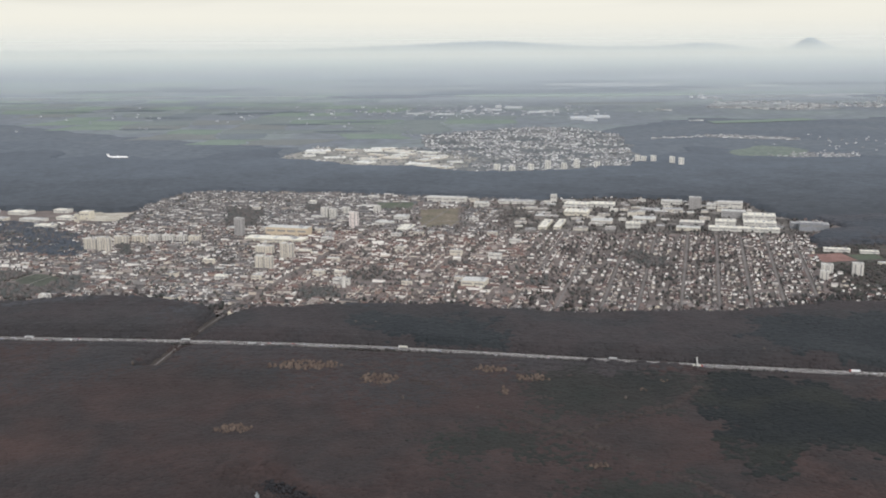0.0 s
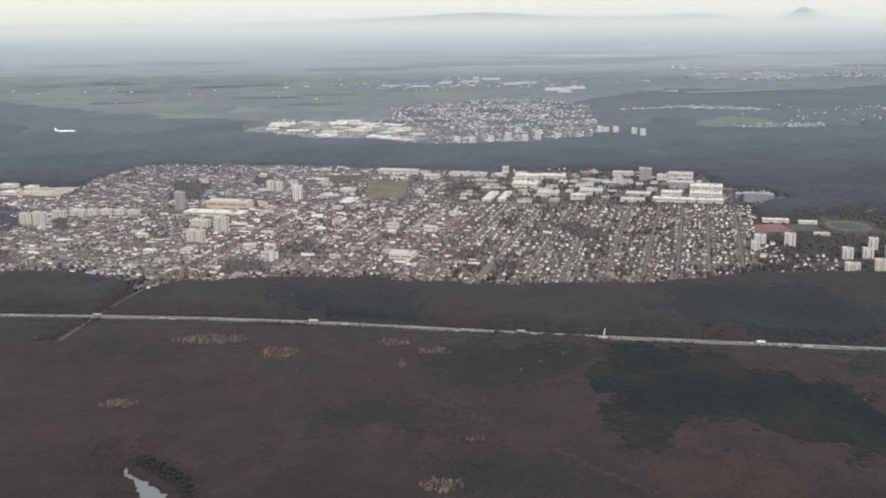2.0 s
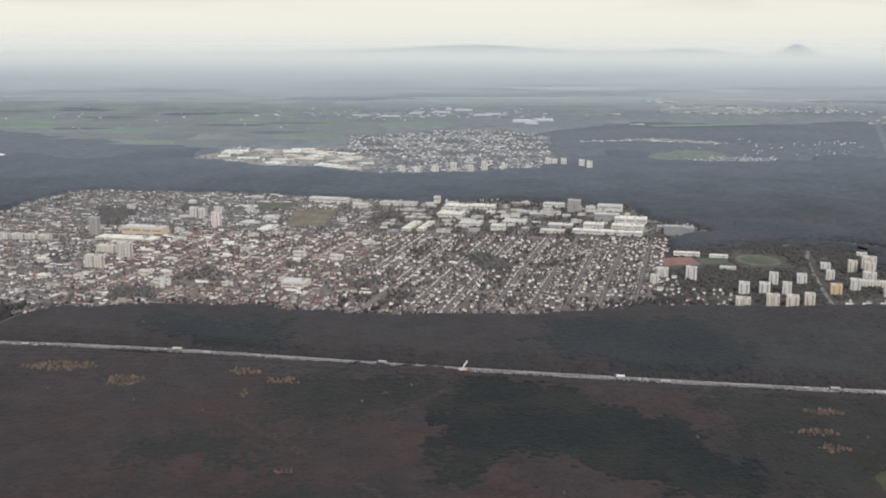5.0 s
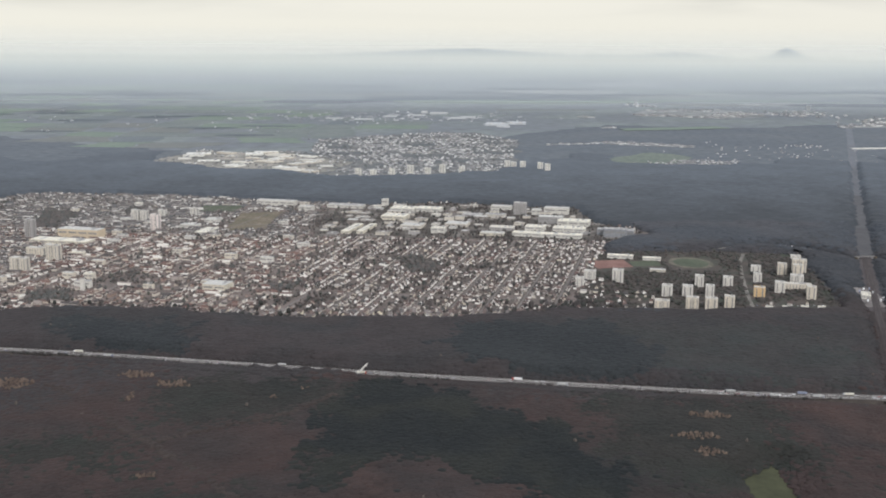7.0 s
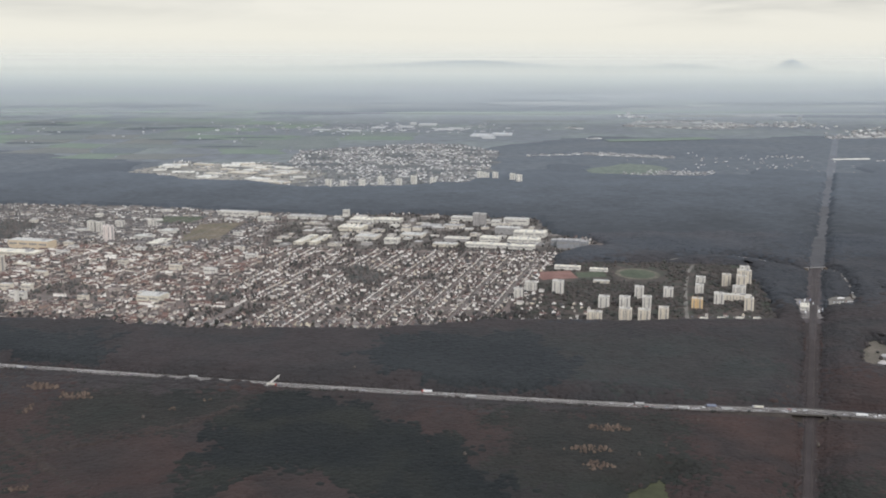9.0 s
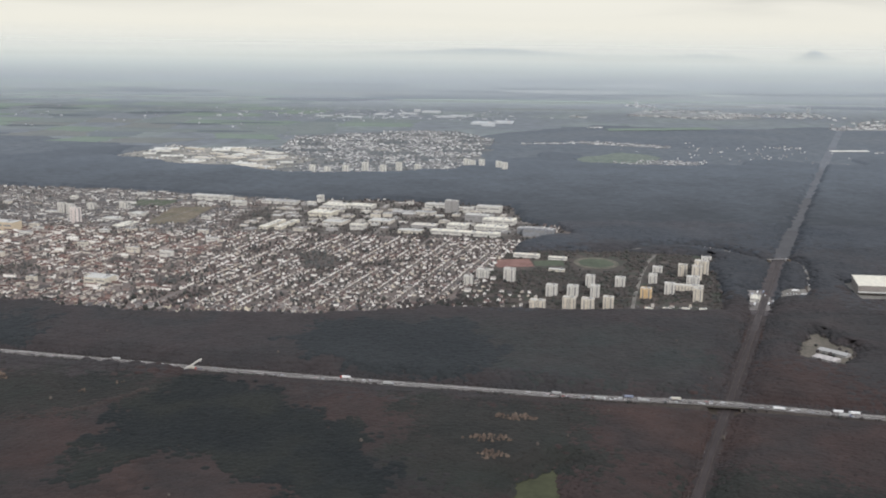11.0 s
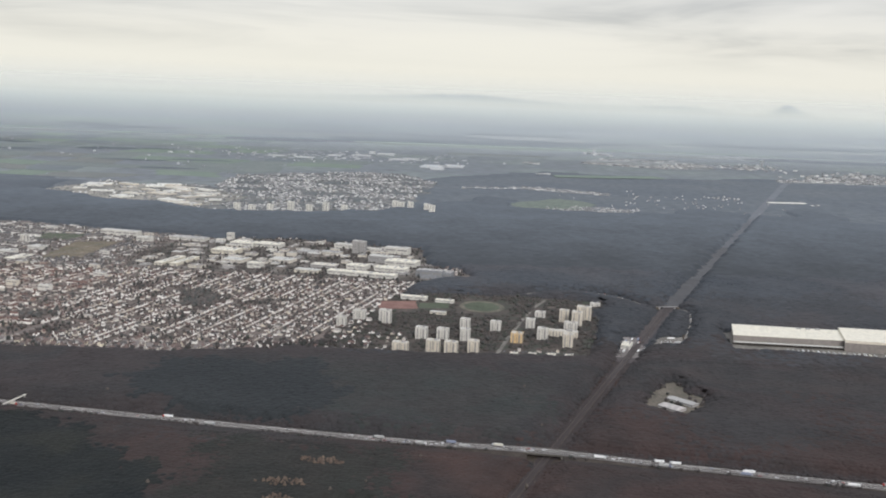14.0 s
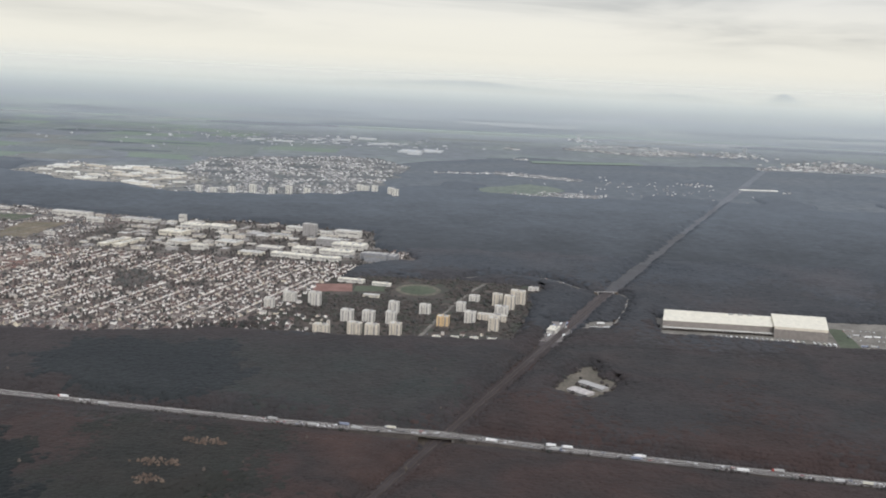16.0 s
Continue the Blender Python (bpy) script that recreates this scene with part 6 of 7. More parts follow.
# streets of the town
for x0, pitch in STREETS:
    if x0 < -120:
        continue
    c = x0 if pitch == 0 else x0 + 3.2
    run, runs = [], []
    for y in np.arange(186, 362, 2.0):
        x = c + SHEAR * (y - 195)
        if inside([x], [y], TOWN)[0] and not inside([x], [y], WORKS)[0] and free(np.array([x]), np.array([y]))[0]:
            run.append((x, float(y)))
        elif run:
            runs.append(run)
            run = []
    for r in runs + [run]:
        if len(r) > 4:
            tagged(new("street", strip(r, 0.2, 0.06, 0.04).mesh("street", M_STREET)), "straight grey residential street", "street", group="streets of the town", kind="structure")
for n in range(-3, 7):
    r = []
    for x in np.arange(-110, 100, 3.0):
        y = 27 * (n + 7) + 0.65 - 0.13 * x
        if inside([x], [y], TOWN)[0] and not inside([x], [y], WORKS)[0] and free(np.array([x]), np.array([y]))[0]:
            r.append((float(x), float(y)))
        else:
            if len(r) > 5:
                tagged(new("street", strip(r, 0.22, 0.066, 0.04).mesh("street", M_STREET)), "grey cross street between the houses", "street", group="streets of the town", kind="structure")
            r = []
    if len(r) > 5:
        tagged(new("street", strip(r, 0.22, 0.066, 0.04).mesh("street", M_STREET)), "grey cross street between the houses", "street", group="streets of the town", kind="structure")

def street_side(x, y):
    """Close to the main street of the estate, or just before it."""
    t = np.clip((y - 196) / 60, 0, 1)
    c = 117.3 + 15.3 * t
    return (x > c - 0.9) & (x < c + 0.9) & inside(x, y, ESTATE)


# garden trees between the houses
x, y = scatter(-190, 150, 186, 360, 1.1)
k = (inside(x, y, TOWN) | inside(x, y, ESTATE)) & free(x, y)
for poly in OPEN[1:] + [_oval, SPORTS, [(119.5, 195), (134, 195), (134, 205), (119.5, 205)]]:
    k &= ~inside(x, y, poly)
k &= rng.random(len(x)) < 0.38 + 0.2 * cheap_noise(x, y, 0.05, 31) - 0.2 * inside(x, y, ESTATE) + 0.02 * inside(x, y, WORKS) + 0.12 * (x < -39) + 0.6 * (cheap_noise(x, y, 0.03, 21) + 0.6 * cheap_noise(x, y, 0.09, 22) > 1.1)
s195 = x - SHEAR * (y - 195)
for c, _p in STREETS:
    k &= np.abs(s195 - c - (3.2 if _p else 0)) > 0.5
k &= (np.mod(y + 0.13 * x, 27) > 2.0) & ~street_side(x, y)
x, y = x[k], y[k]
r = rng.uniform(0.16, 0.38, len(x))
k = x - SHEAR * (y - 230) > 24
for k, m, said in ((~k, M_GTREE, "bare and evergreen garden trees between the houses"), (k, M_GTREE_E, "dark evergreen garden trees between the family houses")):
    crowns("garden_trees", x[k], y[k], r[k] * 1.1, r[k], 1.3, m, said, "trees", whole=True)

# trees and hedges where the houses meet the forest
x, y = scatter(-100, 142, 186, 216, 0.7)
gap = edge_gap(x, y, TOWN)
k = (inside(x, y, TOWN) | inside(x, y, ESTATE)) & (y < 204 + 6 * (x < -45)) & free(x, y) & (rng.random(len(x)) < 0.75 * np.exp(-gap / 2.2)) & ~road_gap(x, y)
r = rng.uniform(0.25, 0.6, k.sum())
crowns("edge_trees", x[k], y[k], r * 0.9, r, 1.2, M_EDGE, "bare brown trees between the first houses and the forest", "trees", whole=True)

# groves and parks in the town, thin woodland at the edge of the old quarter
# Grove tones are lightened as well, haze put into the colour.
M_GROVE = material("grove_trees", [(0.0, (0.088, 0.088, 0.083)), (0.3, (0.108, 0.097, 0.092)), (0.6, (0.080, 0.085, 0.081)), (0.8, (0.116, 0.102, 0.096))], by="island", fine=2.0, mottle=0.25)
x, y = scatter(-190, 60, 200, 335, 0.75)
k = np.zeros(len(x), bool)
for poly in GROVES:
    k |= inside(x + rng.normal(0, 0.5, len(x)), y + rng.normal(0, 0.8, len(x)), poly)
k &= free(x, y) & (rng.random(len(x)) < np.where(x > 0, 0.42, 0.75)) & ~inside(x, y, OPEN[2])
r = rng.uniform(0.35, 0.62, k.sum())
crowns("grove_trees", x[k], y[k], r * 0.5, r, 0.9, M_GROVE, "bare and evergreen trees of small parks in the town", "trees", whole=True)
# These trees reuse a wood colour with haze painted in.
x, y = scatter(-190, -85, 240, 308, 0.95)
k = inside(x, y, OPENWOOD) & (cheap_noise(x, y, 0.03, 81) + 0.4 * rng.normal(0, 1, len(x)) > -0.5)
r = rng.uniform(0.5, 0.8, k.sum())
crowns("park_trees", x[k], y[k], r * 0.2, r, 0.5, M_DEEPWOOD, "bare trees at the edge of the town, greyed for haze", "trees", whole=True)

# single pale trees in the near forest
x, y = scatter(-60, 150, 100, 186, 9.0)
k = wooded(x, y) & (rng.random(len(x)) < 0.12)
crowns("pale_birch", x[k], y[k], np.full(k.sum(), 1.25), rng.uniform(0.14, 0.26, k.sum()), 1.9, M_BIRCH, "single pale-barked trees in the brown forest", "trees", whole=True)

x, y = scatter(80, 150, 188, 262, 0.8)
k = inside(x, y, ESTATE) & free(x, y) & ~street_side(x, y) & (rng.random(len(x)) < 0.46 + 0.35 * cheap_noise(x, y, 0.06, 61))
for plot in ([(91.5, 234), (101.5, 236), (101.5, 249), (91.5, 247)], [(101.5, 237.5), (109.5, 238), (109.5, 248), (101.5, 247)], [(110.6, 235), (122.8, 235), (122.8, 252), (110.6, 252)]):
    k &= ~inside(x, y, plot)
k &= (np.min(np.hypot(x[:, None] - hx[None, near], y[:, None] - hy[None, near]), 1) > 0.9) & ~((y > 196.5) & (y < 205) & (x > 119.5) & (x < 134))
r = rng.uniform(0.35, 0.7, k.sum())
crowns("estate_trees", x[k], y[k], r * 0.15, r, 0.6, material("bare_park_trees", [(0.0, (0.060, 0.055, 0.051)), (0.4, (0.070, 0.062, 0.057)), (0.75, (0.054, 0.056, 0.048))], by="island", fine=2.0, mottle=0.2), "bare brown trees between the apartment blocks", "trees", whole=True)

# ---- second town ----
sheet("pavement_far_works", WORKS_TWO, 0.09, material("pale_yard", [(0.35, (0.16, 0.162, 0.150)), (0.5, (0.23, 0.222, 0.20)), (0.65, (0.33, 0.31, 0.275))], coarse=0.06, fine=0.5, mottle=0.25), "pale works yards of the second town", "yard", sway=3)
x, y = scatter(-90, 125, 405, 660, 2.0)
k = inside(x, y, TOWN_TWO) & (rng.random(len(x)) < np.where(inside(x, y, WORKS_TWO), 0.05, 0.36 + 0.45 * cheap_noise(x, y, 0.03, 71)))
x, y = x[k], y[k]
n = len(x)
house_stuff("suburb_houses", x, y, rng.uniform(0.5, 1.7, n), rng.uniform(0.5, 0.9, n), rng.uniform(0.3, 0.75, n), rng.uniform(0.1, 0.3, n), rng.choice([-30, 60, 10], n).astype(float), M_FARWALL, M_FARROOF, "distant pale houses of the second town")
x, y = scatter(-90, 125, 405, 660, 2.6)
k = inside(x, y, TOWN_TWO) & (rng.random(len(x)) < 0.14)
# The grey of these trees includes painted haze.
crowns("suburb_trees", x[k], y[k], np.full(k.sum(), 0.25), rng.uniform(0.4, 0.8, k.sum()), 0.5, material("hazed_trees", [(0.3, (0.115, 0.122, 0.125)), (0.6, (0.135, 0.138, 0.136))], coarse=0.1, fine=1.0), "trees between distant houses, greyed for haze", "trees")
M_FW = plain("far_white_sheet", (0.66, 0.65, 0.60), fine=0.6)
M_FC = plain("far_cream_sheet", (0.56, 0.515, 0.44), fine=0.6)
for i in range(120):
    x, y = rng.uniform(-76, 20), rng.uniform(412, 520)
    w, d = rng.uniform(4, 13), rng.uniform(3, 9)
    near = np.array([(x + a * w * 0.5, y + b * d * 0.5) for a in (-1, 0, 1) for b in (-1, 0, 1)])
    if not inside(near[:, 0], near[:, 1], WORKS_TWO).all() or not free(near[:, 0], near[:, 1]).all():
        continue
    hall(x, y, w, d, rng.uniform(0.4, 0.9), M_FW if rng.random() < 0.5 else M_FC, (M_FW, M_FW, M_FC, M_FLATROOF)[int(rng.integers(0, 4))], "distant pale factory hall of the second town", rot=float(rng.choice([-32, -32, 12])), group="far factory halls", lights=1, detail=False)
for x, y, h in ((23.8, 416, 2.4), (30, 415, 2.0), (37.5, 414, 2.6), (44.9, 419, 3.2), (52, 422, 2.2), (58, 428, 2.6), (66, 424, 2.4), (86, 441, 3.0), (88.7, 441, 2.6), (92.5, 439, 3.0), (99.5, 434, 3.0), (101.8, 427, 3.2)):
    tower(x, y, 2.3, 2.0, h * 1.3, M_FW, "distant white apartment tower at the forest edge", group="towers of the second town", rot=-10)
# Bluish grey sheet: haze painted into far halls and towers.
M_HAZEHALL = plain("hazed_sheet", (0.45, 0.465, 0.475), fine=0.6)
for x, y, w, d, h in ((98, 716, 16, 22, 1.6), (112, 728, 14, 20, 1.6), (101, 694, 9, 8, 1.4), (72, 780, 12, 10, 1.6), (40, 812, 14, 9, 1.6), (20, 800, 10, 9, 1.4), (58, 838, 14, 10, 2.2), (46, 846, 5, 5, 3.4), (80, 790, 11, 9, 1.6), (2, 764, 14, 7, 1.2), (-20, 772, 12, 6, 1.2)):
    hall(x, y, w, d, h * 0.55, M_HAZEHALL, M_HAZEHALL, "distant long pale storage hall", rot=-6, group="far storage halls", lights=2, detail=False)

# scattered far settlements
# Greyed copies of the far wall and roof colours; haze painted in.
M_HAZEWALL = material("hazed_plaster", [(0.0, (0.57, 0.585, 0.60)), (0.25, (0.33, 0.345, 0.365)), (0.7, (0.41, 0.425, 0.44))], by="island", fine=1.0, mottle=0.1)
M_HAZEROOF = material("hazed_roofs", [(0.0, (0.205, 0.217, 0.23)), (0.5, (0.26, 0.272, 0.283)), (0.85, (0.41, 0.42, 0.425))], by="island", fine=1.0, mottle=0.1)


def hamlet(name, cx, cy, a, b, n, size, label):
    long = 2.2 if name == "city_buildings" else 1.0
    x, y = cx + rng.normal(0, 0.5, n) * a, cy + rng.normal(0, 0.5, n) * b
    house_stuff(name, x, y, rng.uniform(0.6, 1.9, n) ** long * size, rng.uniform(0.8, 1.2, n) * size, rng.uniform(0.4, 1.0, n) ** long * size, rng.uniform(0.1, 0.4, n) / long * size, rng.uniform(-40, 40, n) / long, M_HAZEWALL if cy > 600 else M_FARWALL, M_HAZEROOF if cy > 600 else M_FARROOF, label)


def house_row(name, a, b, spread, n, size, label, long=1.0, bright=True):
    t = rng.random(n)
    x, y = a[0] + (b[0] - a[0]) * t + rng.normal(0, 0.25, n) * spread, a[1] + (b[1] - a[1]) * t + rng.normal(0, 0.5, n) * spread
    house_stuff(name, x, y, rng.uniform(0.6, 1.7, n) * size * long, rng.uniform(0.8, 1.2, n) * size, rng.uniform(0.35, 0.8, n) * size, rng.uniform(0.1, 0.3, n) / long * size, math.degrees(math.atan2(b[1] - a[1], b[0] - a[0])) + rng.uniform(-25, 25, n) / long, M_FARWALL if bright else M_HAZEWALL, M_FARROOF if bright else M_HAZEROOF, label)


V_, C_ = "village_houses", "city_buildings"
house_row(V_, (150, 575), (193, 552), 6, 150, 0.95, "distant row of pale village houses", 1.4)
house_row(V_, (116, 561), (152, 573), 3, 40, 0.8, "distant row of houses along a road", 1.4)
house_row(V_, (148, 461), (194, 473), 8, 190, 0.68, "distant village houses at the edge of a meadow")
hamlet(V_, 176, 478, 14, 6, 60, 0.5, "distant village houses at the edge of a meadow")
hamlet(V_, 228, 512, 44, 64, 80, 0.5, "distant scattered houses in the woods")
hamlet(V_, 256, 556, 12, 8, 16, 0.7, "distant scattered houses in the woods")
house_row(V_, (166, 688), (176, 692), 2, 14, 1.0, "distant pale sheds beside a meadow", 2.0)
house_row(V_, (296, 536), (301, 538), 0.6, 4, 0.7, "distant pale sheds in the woods", 1.6)
for x, y, w in ((281.5, 545, 10.5), (292, 547, 10.5)):
    hall(x, y, w, 2.6, 0.42, M_FW, M_FW, "distant long white hall beside the railway", rot=11, group="far storage halls", lights=1, detail=False)
house_row(C_, (335, 704), (440, 770), 12, 230, 1.25, "pale blocks of a distant city", 2.2)
house_row(C_, (365, 738), (445, 812), 30, 200, 1.2, "pale blocks of a distant city", 2.2)
house_row(C_, (385, 712), (440, 740), 10, 90, 1.3, "pale blocks of a distant city", 2.4)
house_row(C_, (338, 846), (372, 870), 36, 90, 1.4, "hazy blocks of a distant city", 1.8)
house_row(C_, (218, 836), (276, 797), 5, 100, 1.3, "hazy distant long rows of buildings", 2.8)
house_row(C_, (240, 890), (306, 915), 16, 90, 1.4, "hazy distant long rows of buildings", 2.8)
house_row(C_, (286, 820), (318, 870), 24, 110, 1.3, "hazy blocks of a distant city", 1.6)
house_row(C_, (318, 860), (345, 840), 14, 40, 1.2, "hazy blocks of a distant city", 2.2, False)
house_row(C_, (246, 985), (256, 960), 14, 46, 1.9, "hazy blocks of a distant town", 1.5)
house_row(C_, (168, 806), (178, 798), 3, 12, 1.3, "hazy distant sheds on the plain", 2.6)
hamlet(C_, 20, 790, 110, 60, 240, 1.0, "hazy distant suburb")
hamlet(V_, -110, 810, 260, 90, 26, 1.1, "hazy distant farms among fields")
hamlet(V_, -150, 680, 180, 120, 22, 1.0, "hazy distant farms among fields")
for x, y, h in ((247, 985, 7.5), (294, 815, 4.5), (300, 835, 3.5), (378, 890, 7), (352, 850, 4), (392, 742, 4.2)):
    tower(x, y, 3.2, 3, h * 0.8, M_HAZEHALL, "hazy distant office tower", group="far towers", rot=-8)
M_PALEFIELD = material("pale_far_field", [(0.4, (0.29, 0.32, 0.285)), (0.6, (0.34, 0.365, 0.325))], coarse=0.03, fine=0.3, mottle=0.15)
for plot in ([(330, 704), (352, 700), (396, 712), (445, 738), (450, 812), (425, 806), (384, 752)], [(214, 836), (275, 792), (318, 812), (325, 880), (308, 922), (236, 896)], [(150, 580), (148, 570), (170, 557), (194, 547), (196, 556), (176, 576)]):
    sheet("far_settlement", plot, 0.14, M_STRIP[2], "pale yards and streets of a far settlement", "settlement", sway=2.5)
sheet("field", [(360, 1238), (388, 1228), (420, 1246), (414, 1280), (376, 1284)], 0.3, M_PALEFIELD, "pale field on the far plain", "field", sway=4)
sheet("field", [(505, 1126), (528, 1118), (545, 1128), (540, 1142), (512, 1142)], 0.3, M_PALEFIELD, "pale field on the far plain", "field", sway=3)
sheet("field", [(176, 664), (214, 674), (254, 690), (250, 708), (210, 694), (178, 682)], 0.3, M_FIELD[0], "green meadow strip before the far city", "field", sway=3)

# ---- vehicles ----
def make_truck():
    t = tagged(empty("truck", 0, 0), "articulated truck with a plain box trailer", "truck", group="traffic on the motorway")
    part("trailer", Shape().box(-0.18, 0, 0.12, 1.3, 0.25, 0.28).mesh("trailer", M_TRUCK), t)
    cab = part("cab", Shape().box(0.62, 0, 0.06, 0.22, 0.24, 0.30, taper=0.93).mesh("cab", M_PAINT), t)
    part("windscreen", Shape().box(0.725, 0, 0.2, 0.02, 0.2, 0.1).mesh("windscreen", M_GLASS), cab)
    part("chassis", Shape().box(0, 0, 0.06, 1.4, 0.14, 0.05).mesh("chassis", M_TYRE), t)
    wheel = Shape().lathe([((0, -0.02, 0), (0.05, 0, 0), (0, 0, 0.05)), ((0, 0.02, 0), (0.05, 0, 0), (0, 0, 0.05))], 8).mesh("wheel", M_TYRE)
    for px in (-0.65, -0.52, -0.39, 0.42, 0.64):
        for py in (-0.1, 0.1):
            part("wheel", wheel, t).location = (px, py, 0.05)
    return t


def make_car():
    t = tagged(empty("car", 0, 0), "small passenger car on the motorway", "car", group="traffic on the motorway")
    part("body", Shape().box(0, 0, 0.03, 0.45, 0.18, 0.07, taper=0.96).mesh("body", M_PAINT), t)
    part("cabin", Shape().box(-0.03, 0, 0.10, 0.26, 0.16, 0.055, taper=0.78).mesh("cabin", M_PAINT), t)
    part("window", Shape().box(-0.03, 0, 0.105, 0.24, 0.164, 0.035, taper=0.84).mesh("window", M_GLASS), t)
    wheel = Shape().lathe([((0, -0.012, 0), (0.032, 0, 0), (0, 0, 0.032)), ((0, 0.012, 0), (0.032, 0, 0), (0, 0, 0.032))], 8).mesh("wheel", M_TYRE)
    for px in (-0.14, 0.14):
        for py in (-0.085, 0.085):
            part("wheel", wheel, t).location = (px, py, 0.032)
    return t


def on_road(x, lane):
    y = float(mway_y(x))
    a = math.degrees(math.atan2(float(mway_y(x + 1)) - float(mway_y(x - 1)), 2))
    return pose(x + lane * math.sin(radians(-a)), y + lane, mway_z(x) + 0.03, 0, 0, a + (180 if lane > 0 else 0))


truck, car = make_truck(), make_car()
spots = [(x + rng.uniform(-8, 8), lane) for lane in (0.63, -0.63) for x in np.arange(-72, 190, 36)]
spots += [(x + rng.uniform(-3, 3), lane) for x, lane in ((96, 0.4), (109, -0.63), (116, 0.63), (131, -0.4), (138, 0.63), (147, -0.63), (151, 0.4), (160, -0.63), (168, 0.63), (176, -0.4))]
for i, (x, lane) in enumerate(spots):
    if i == 0:
        truck.matrix_basis = on_road(x, lane)
    else:
        copy_thing(truck, on_road(x, lane))
first = True
for i in range(125):
    x, lane = rng.uniform(-80, 190) if i < 80 else rng.uniform(95, 190), float(rng.choice([0.50, 0.30, -0.30, -0.50]))
    if first:
        car.matrix_basis, first = on_road(x, lane), False
    else:
        copy_thing(car, on_road(x, lane))
# trailers at the loading docks and parked cars
for i in range(34):
    t = i / 33
    if t > 0.3 and rng.random() < 0.9:
        o = copy_thing(truck, pose(167.6 + 33 * t + rng.uniform(-0.1, 0.1), 213.0 - 4.0 * t + rng.uniform(-0.2, 0.2), 0.05, 0, 0, -92 + rng.uniform(-4, 4)))
        tagged(o, "white truck trailer parked at the loading docks", group="trailers at the warehouse")
for bx, by, n, rows, turn, step in ((206.5, 206.5, 16, 5, -4, 0.9), (152.6, 215, 8, 3, -20, 0.6), (176, 208.9, 22, 1, -5.5, 1.05), (147.2, 207, 8, 1, 70, 0.5)):
    for r in range(rows):
        for c in range(n):
            if rng.random() < 0.72:
                o = copy_thing(car, pose(bx, by, 0.05, 0, 0, turn) @ pose(c * step, r * (4.2 if rows > 4 else 0.8), 0, 0, 0, 90))
                tagged(o, "parked car in a paved yard", group="parked cars")

for i in range(26):
    tagged(copy_thing(car, pose(119.6 + 13.6 * (i % 13) / 12 + rng.uniform(-0.3, 0.3), 199.2 + 3.2 * (i // 13) + rng.uniform(-0.3, 0.3), 0.05, 0, 0, float(rng.choice([0, 80, 96])))), "parked car beside the apartment houses", group="parked cars")
for x, y, a in ((139, 268.6, 2), (142.5, 268.5, -4), (146, 267.2, -20), (148.6, 265.8, -32), (150.4, 264, -42), (152.4, 261.6, -55), (154, 259, -60), (135.6, 267.6, 30), (131.5, 265.0, 40), (134.0, 267.0, 36), (141, 268.6, 0), (144.4, 267.8, -14), (147.3, 266.5, -26), (165.5, 244.4, 72), (164.3, 239.2, 76), (163.2, 234.8, 74), (161.4, 228.4, 72), (160.2, 224.6, 74)):
    tagged(copy_thing(car, pose(x, y, 0.125, 0, 0, a)), "small car on a country road", group="cars on the country road")
for i in range(16):
    o = copy_thing(truck, pose(206.5 + (i % 8) * 2.1 + rng.uniform(-0.3, 0.3), 209 + (i // 8) * 9 + rng.uniform(-1, 1), 0.05, 0, 0, float(rng.choice([90, 80, 4]))))
    tagged(o, "white truck parked in the warehouse yard", group="trailers at the warehouse")

for x, y, a in ((143.4, 206, 68), (145.2, 214.5, 68), (146.9, 216.5, 68), (148.2, 216.8, 68), (147.6, 213.5, 68), (146.3, 206.5, 68), (153.8, 213.5, 10), (156.2, 215.2, 10), (155.4, 218.5, 12)):
    tagged(copy_thing(truck, pose(x, y, 0.05, 0, 0, a)), "white delivery truck parked beside the railway", group="trucks at the station yard")

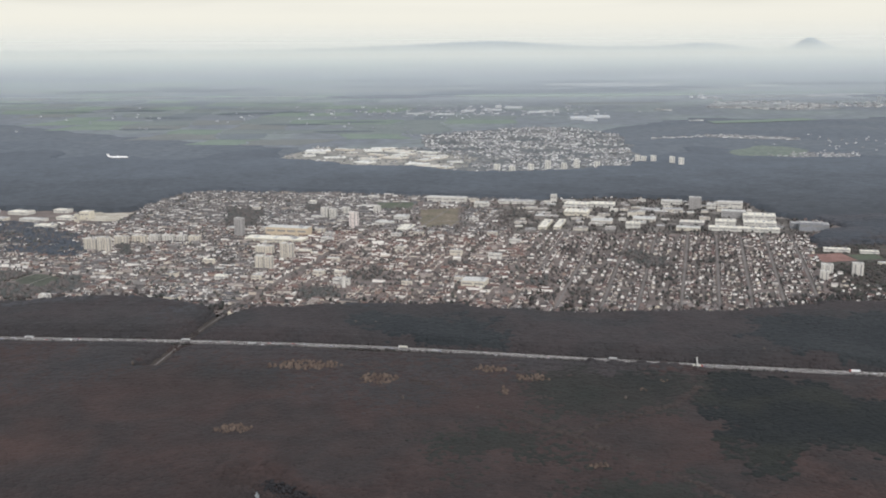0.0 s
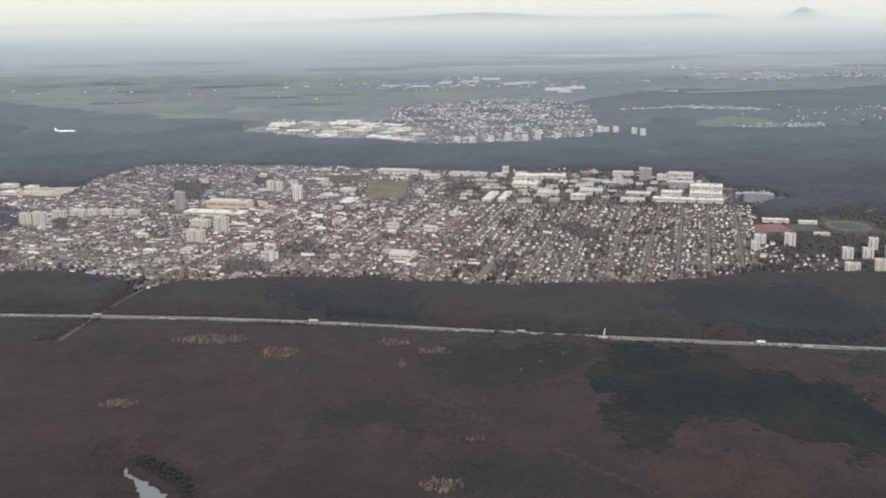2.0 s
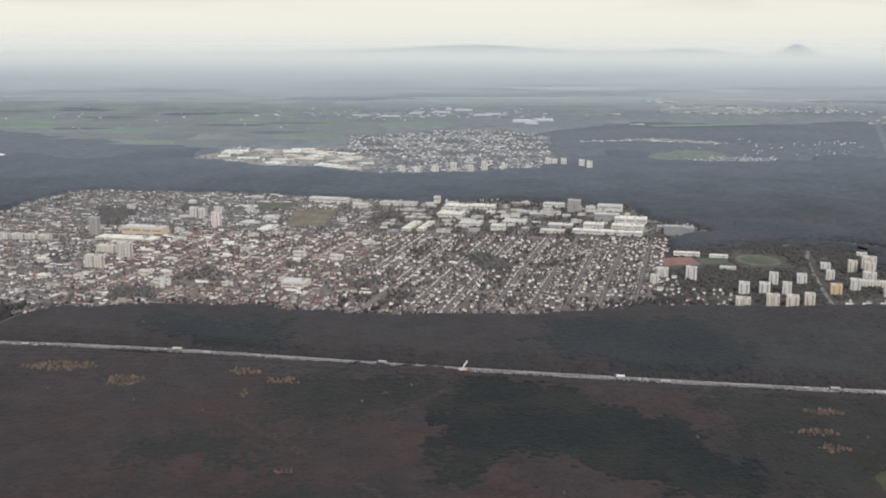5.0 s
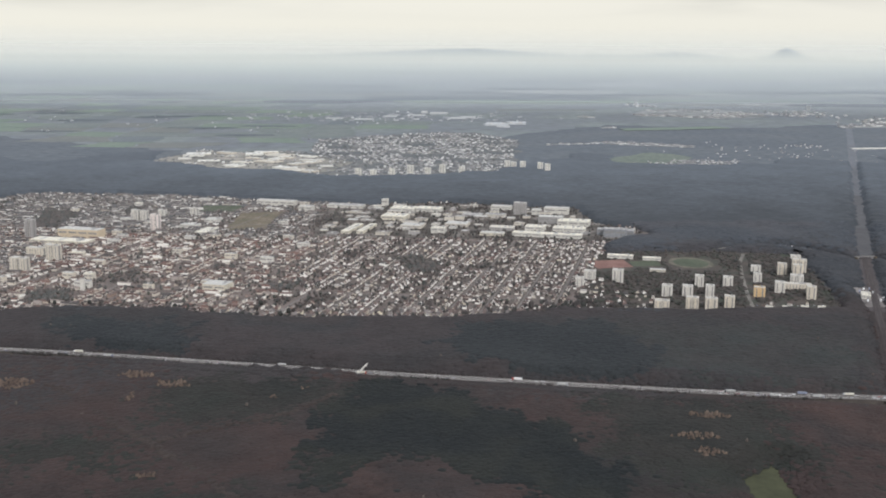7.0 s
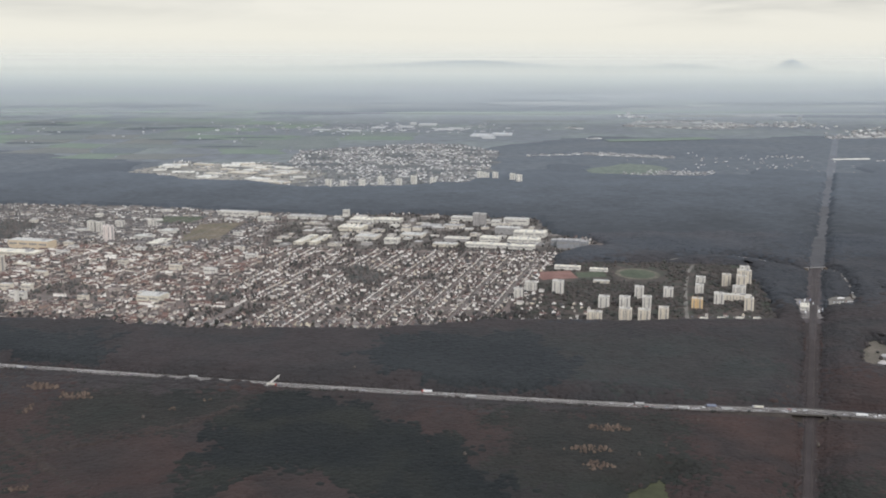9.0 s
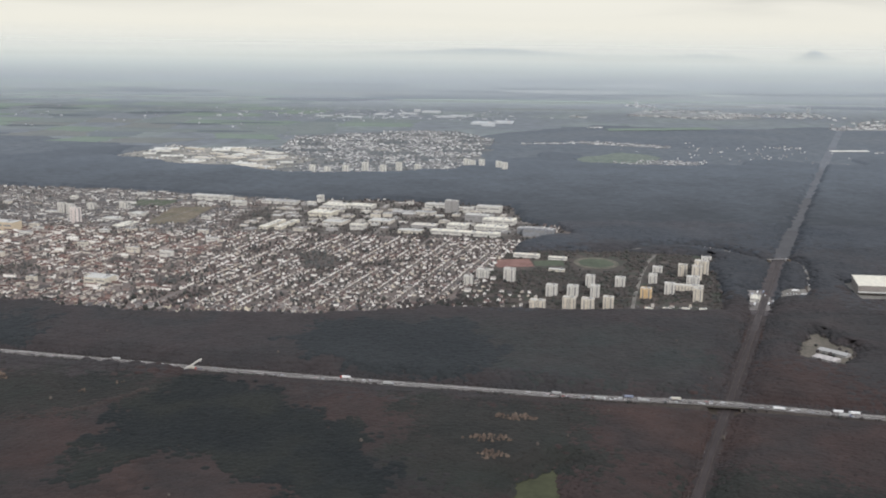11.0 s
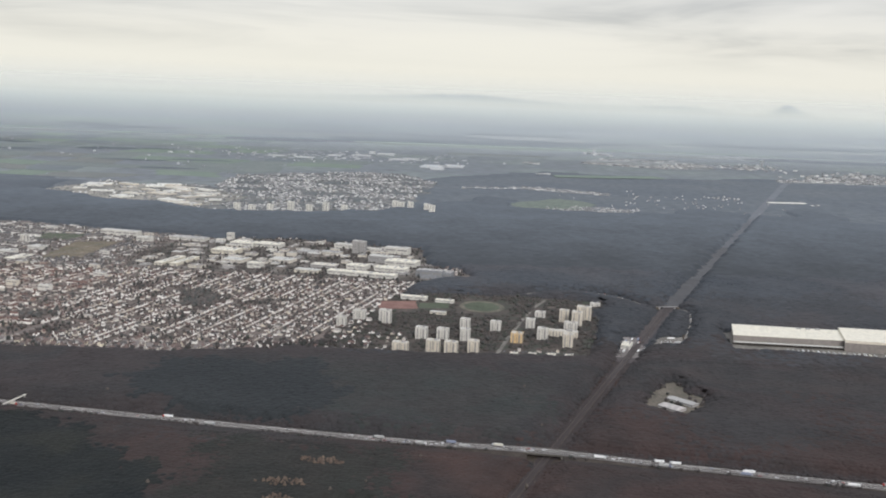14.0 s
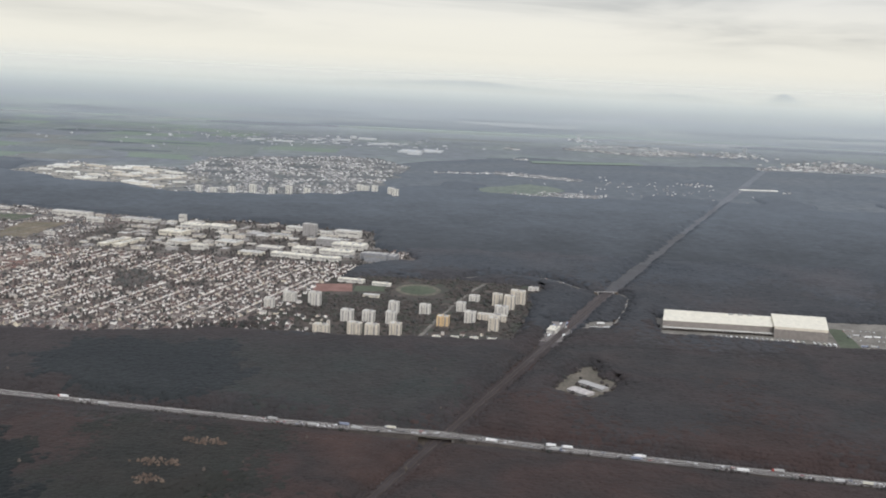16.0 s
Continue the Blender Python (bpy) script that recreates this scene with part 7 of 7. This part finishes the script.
# ---- airliner in the air ----
jet = tagged(empty("airliner", -104.5, 332.0, 15.8, 4), "white twin-engine airliner flying low over the forest", "airplane")
PX = Vector((0, 1, 0)), Vector((0, 0, 1))
prof = [(-3.4, 0.04, 0.18), (-2.7, 0.17, 0.12), (-1.6, 0.30, 0.03), (0, 0.31, 0), (2.2, 0.31, 0), (2.9, 0.25, -0.02), (3.3, 0.13, -0.06), (3.45, 0.03, -0.09)]
part("fuselage", Shape().lathe([((a, 0, z), PX[0] * r, PX[1] * r) for a, r, z in prof], 14).mesh("fuselage", M_JET), jet)


def wing_mesh(name, root, tip, z0, z1, chord0, chord1, thick, x0, x1, m):
    """A swept tapered wing from (x0, root, z0) to (x1, tip, z1)."""
    s = Shape()
    vs = []
    for y, z, x, c in ((root, z0, x0, chord0), (tip, z1, x1, chord1)):
        vs += [(x + c / 2, y, z), (x + c * 0.1, y, z + thick), (x - c / 2, y, z), (x + c * 0.1, y, z - thick)]
    return s.add(vs, [(0, 1, 2, 3), (7, 6, 5, 4)] + [(a, 4 + a, 4 + (a + 1) % 4, (a + 1) % 4) for a in range(4)]).mesh(name, m)


for sy in (-1, 1):
    wing = part("wing", wing_mesh("wing", sy * 0.25, sy * 3.1, -0.12, 0.12, 1.3, 0.35, 0.05, 0.3, -0.9, M_JET), jet)
    part("tailplane", wing_mesh("tailplane", sy * 0.1, sy * 1.1, 0.16, 0.22, 0.6, 0.25, 0.025, -2.8, -3.2, M_JET), jet)
    part("engine", Shape().lathe([((0.75, sy * 1.05, -0.24), PX[0] * 0.16, PX[1] * 0.16), ((0.45, sy * 1.05, -0.24), PX[0] * 0.18, PX[1] * 0.18), ((-0.05, sy * 1.05, -0.24), PX[0] * 0.10, PX[1] * 0.10)], 10).mesh("engine", M_GREYC), wing, "grey engine under the wing")
part("fin", Shape().add([(-2.2, -0.04, 0.25), (-3.2, -0.04, 0.2), (-3.55, -0.02, 1.15), (-3.1, -0.02, 1.15), (-2.2, 0.04, 0.25), (-3.2, 0.04, 0.2), (-3.55, 0.02, 1.15), (-3.1, 0.02, 1.15)],
                        [(0, 1, 2, 3), (7, 6, 5, 4), (0, 4, 5, 1), (1, 5, 6, 2), (2, 6, 7, 3), (3, 7, 4, 0)]).mesh("fin", M_JET), jet)
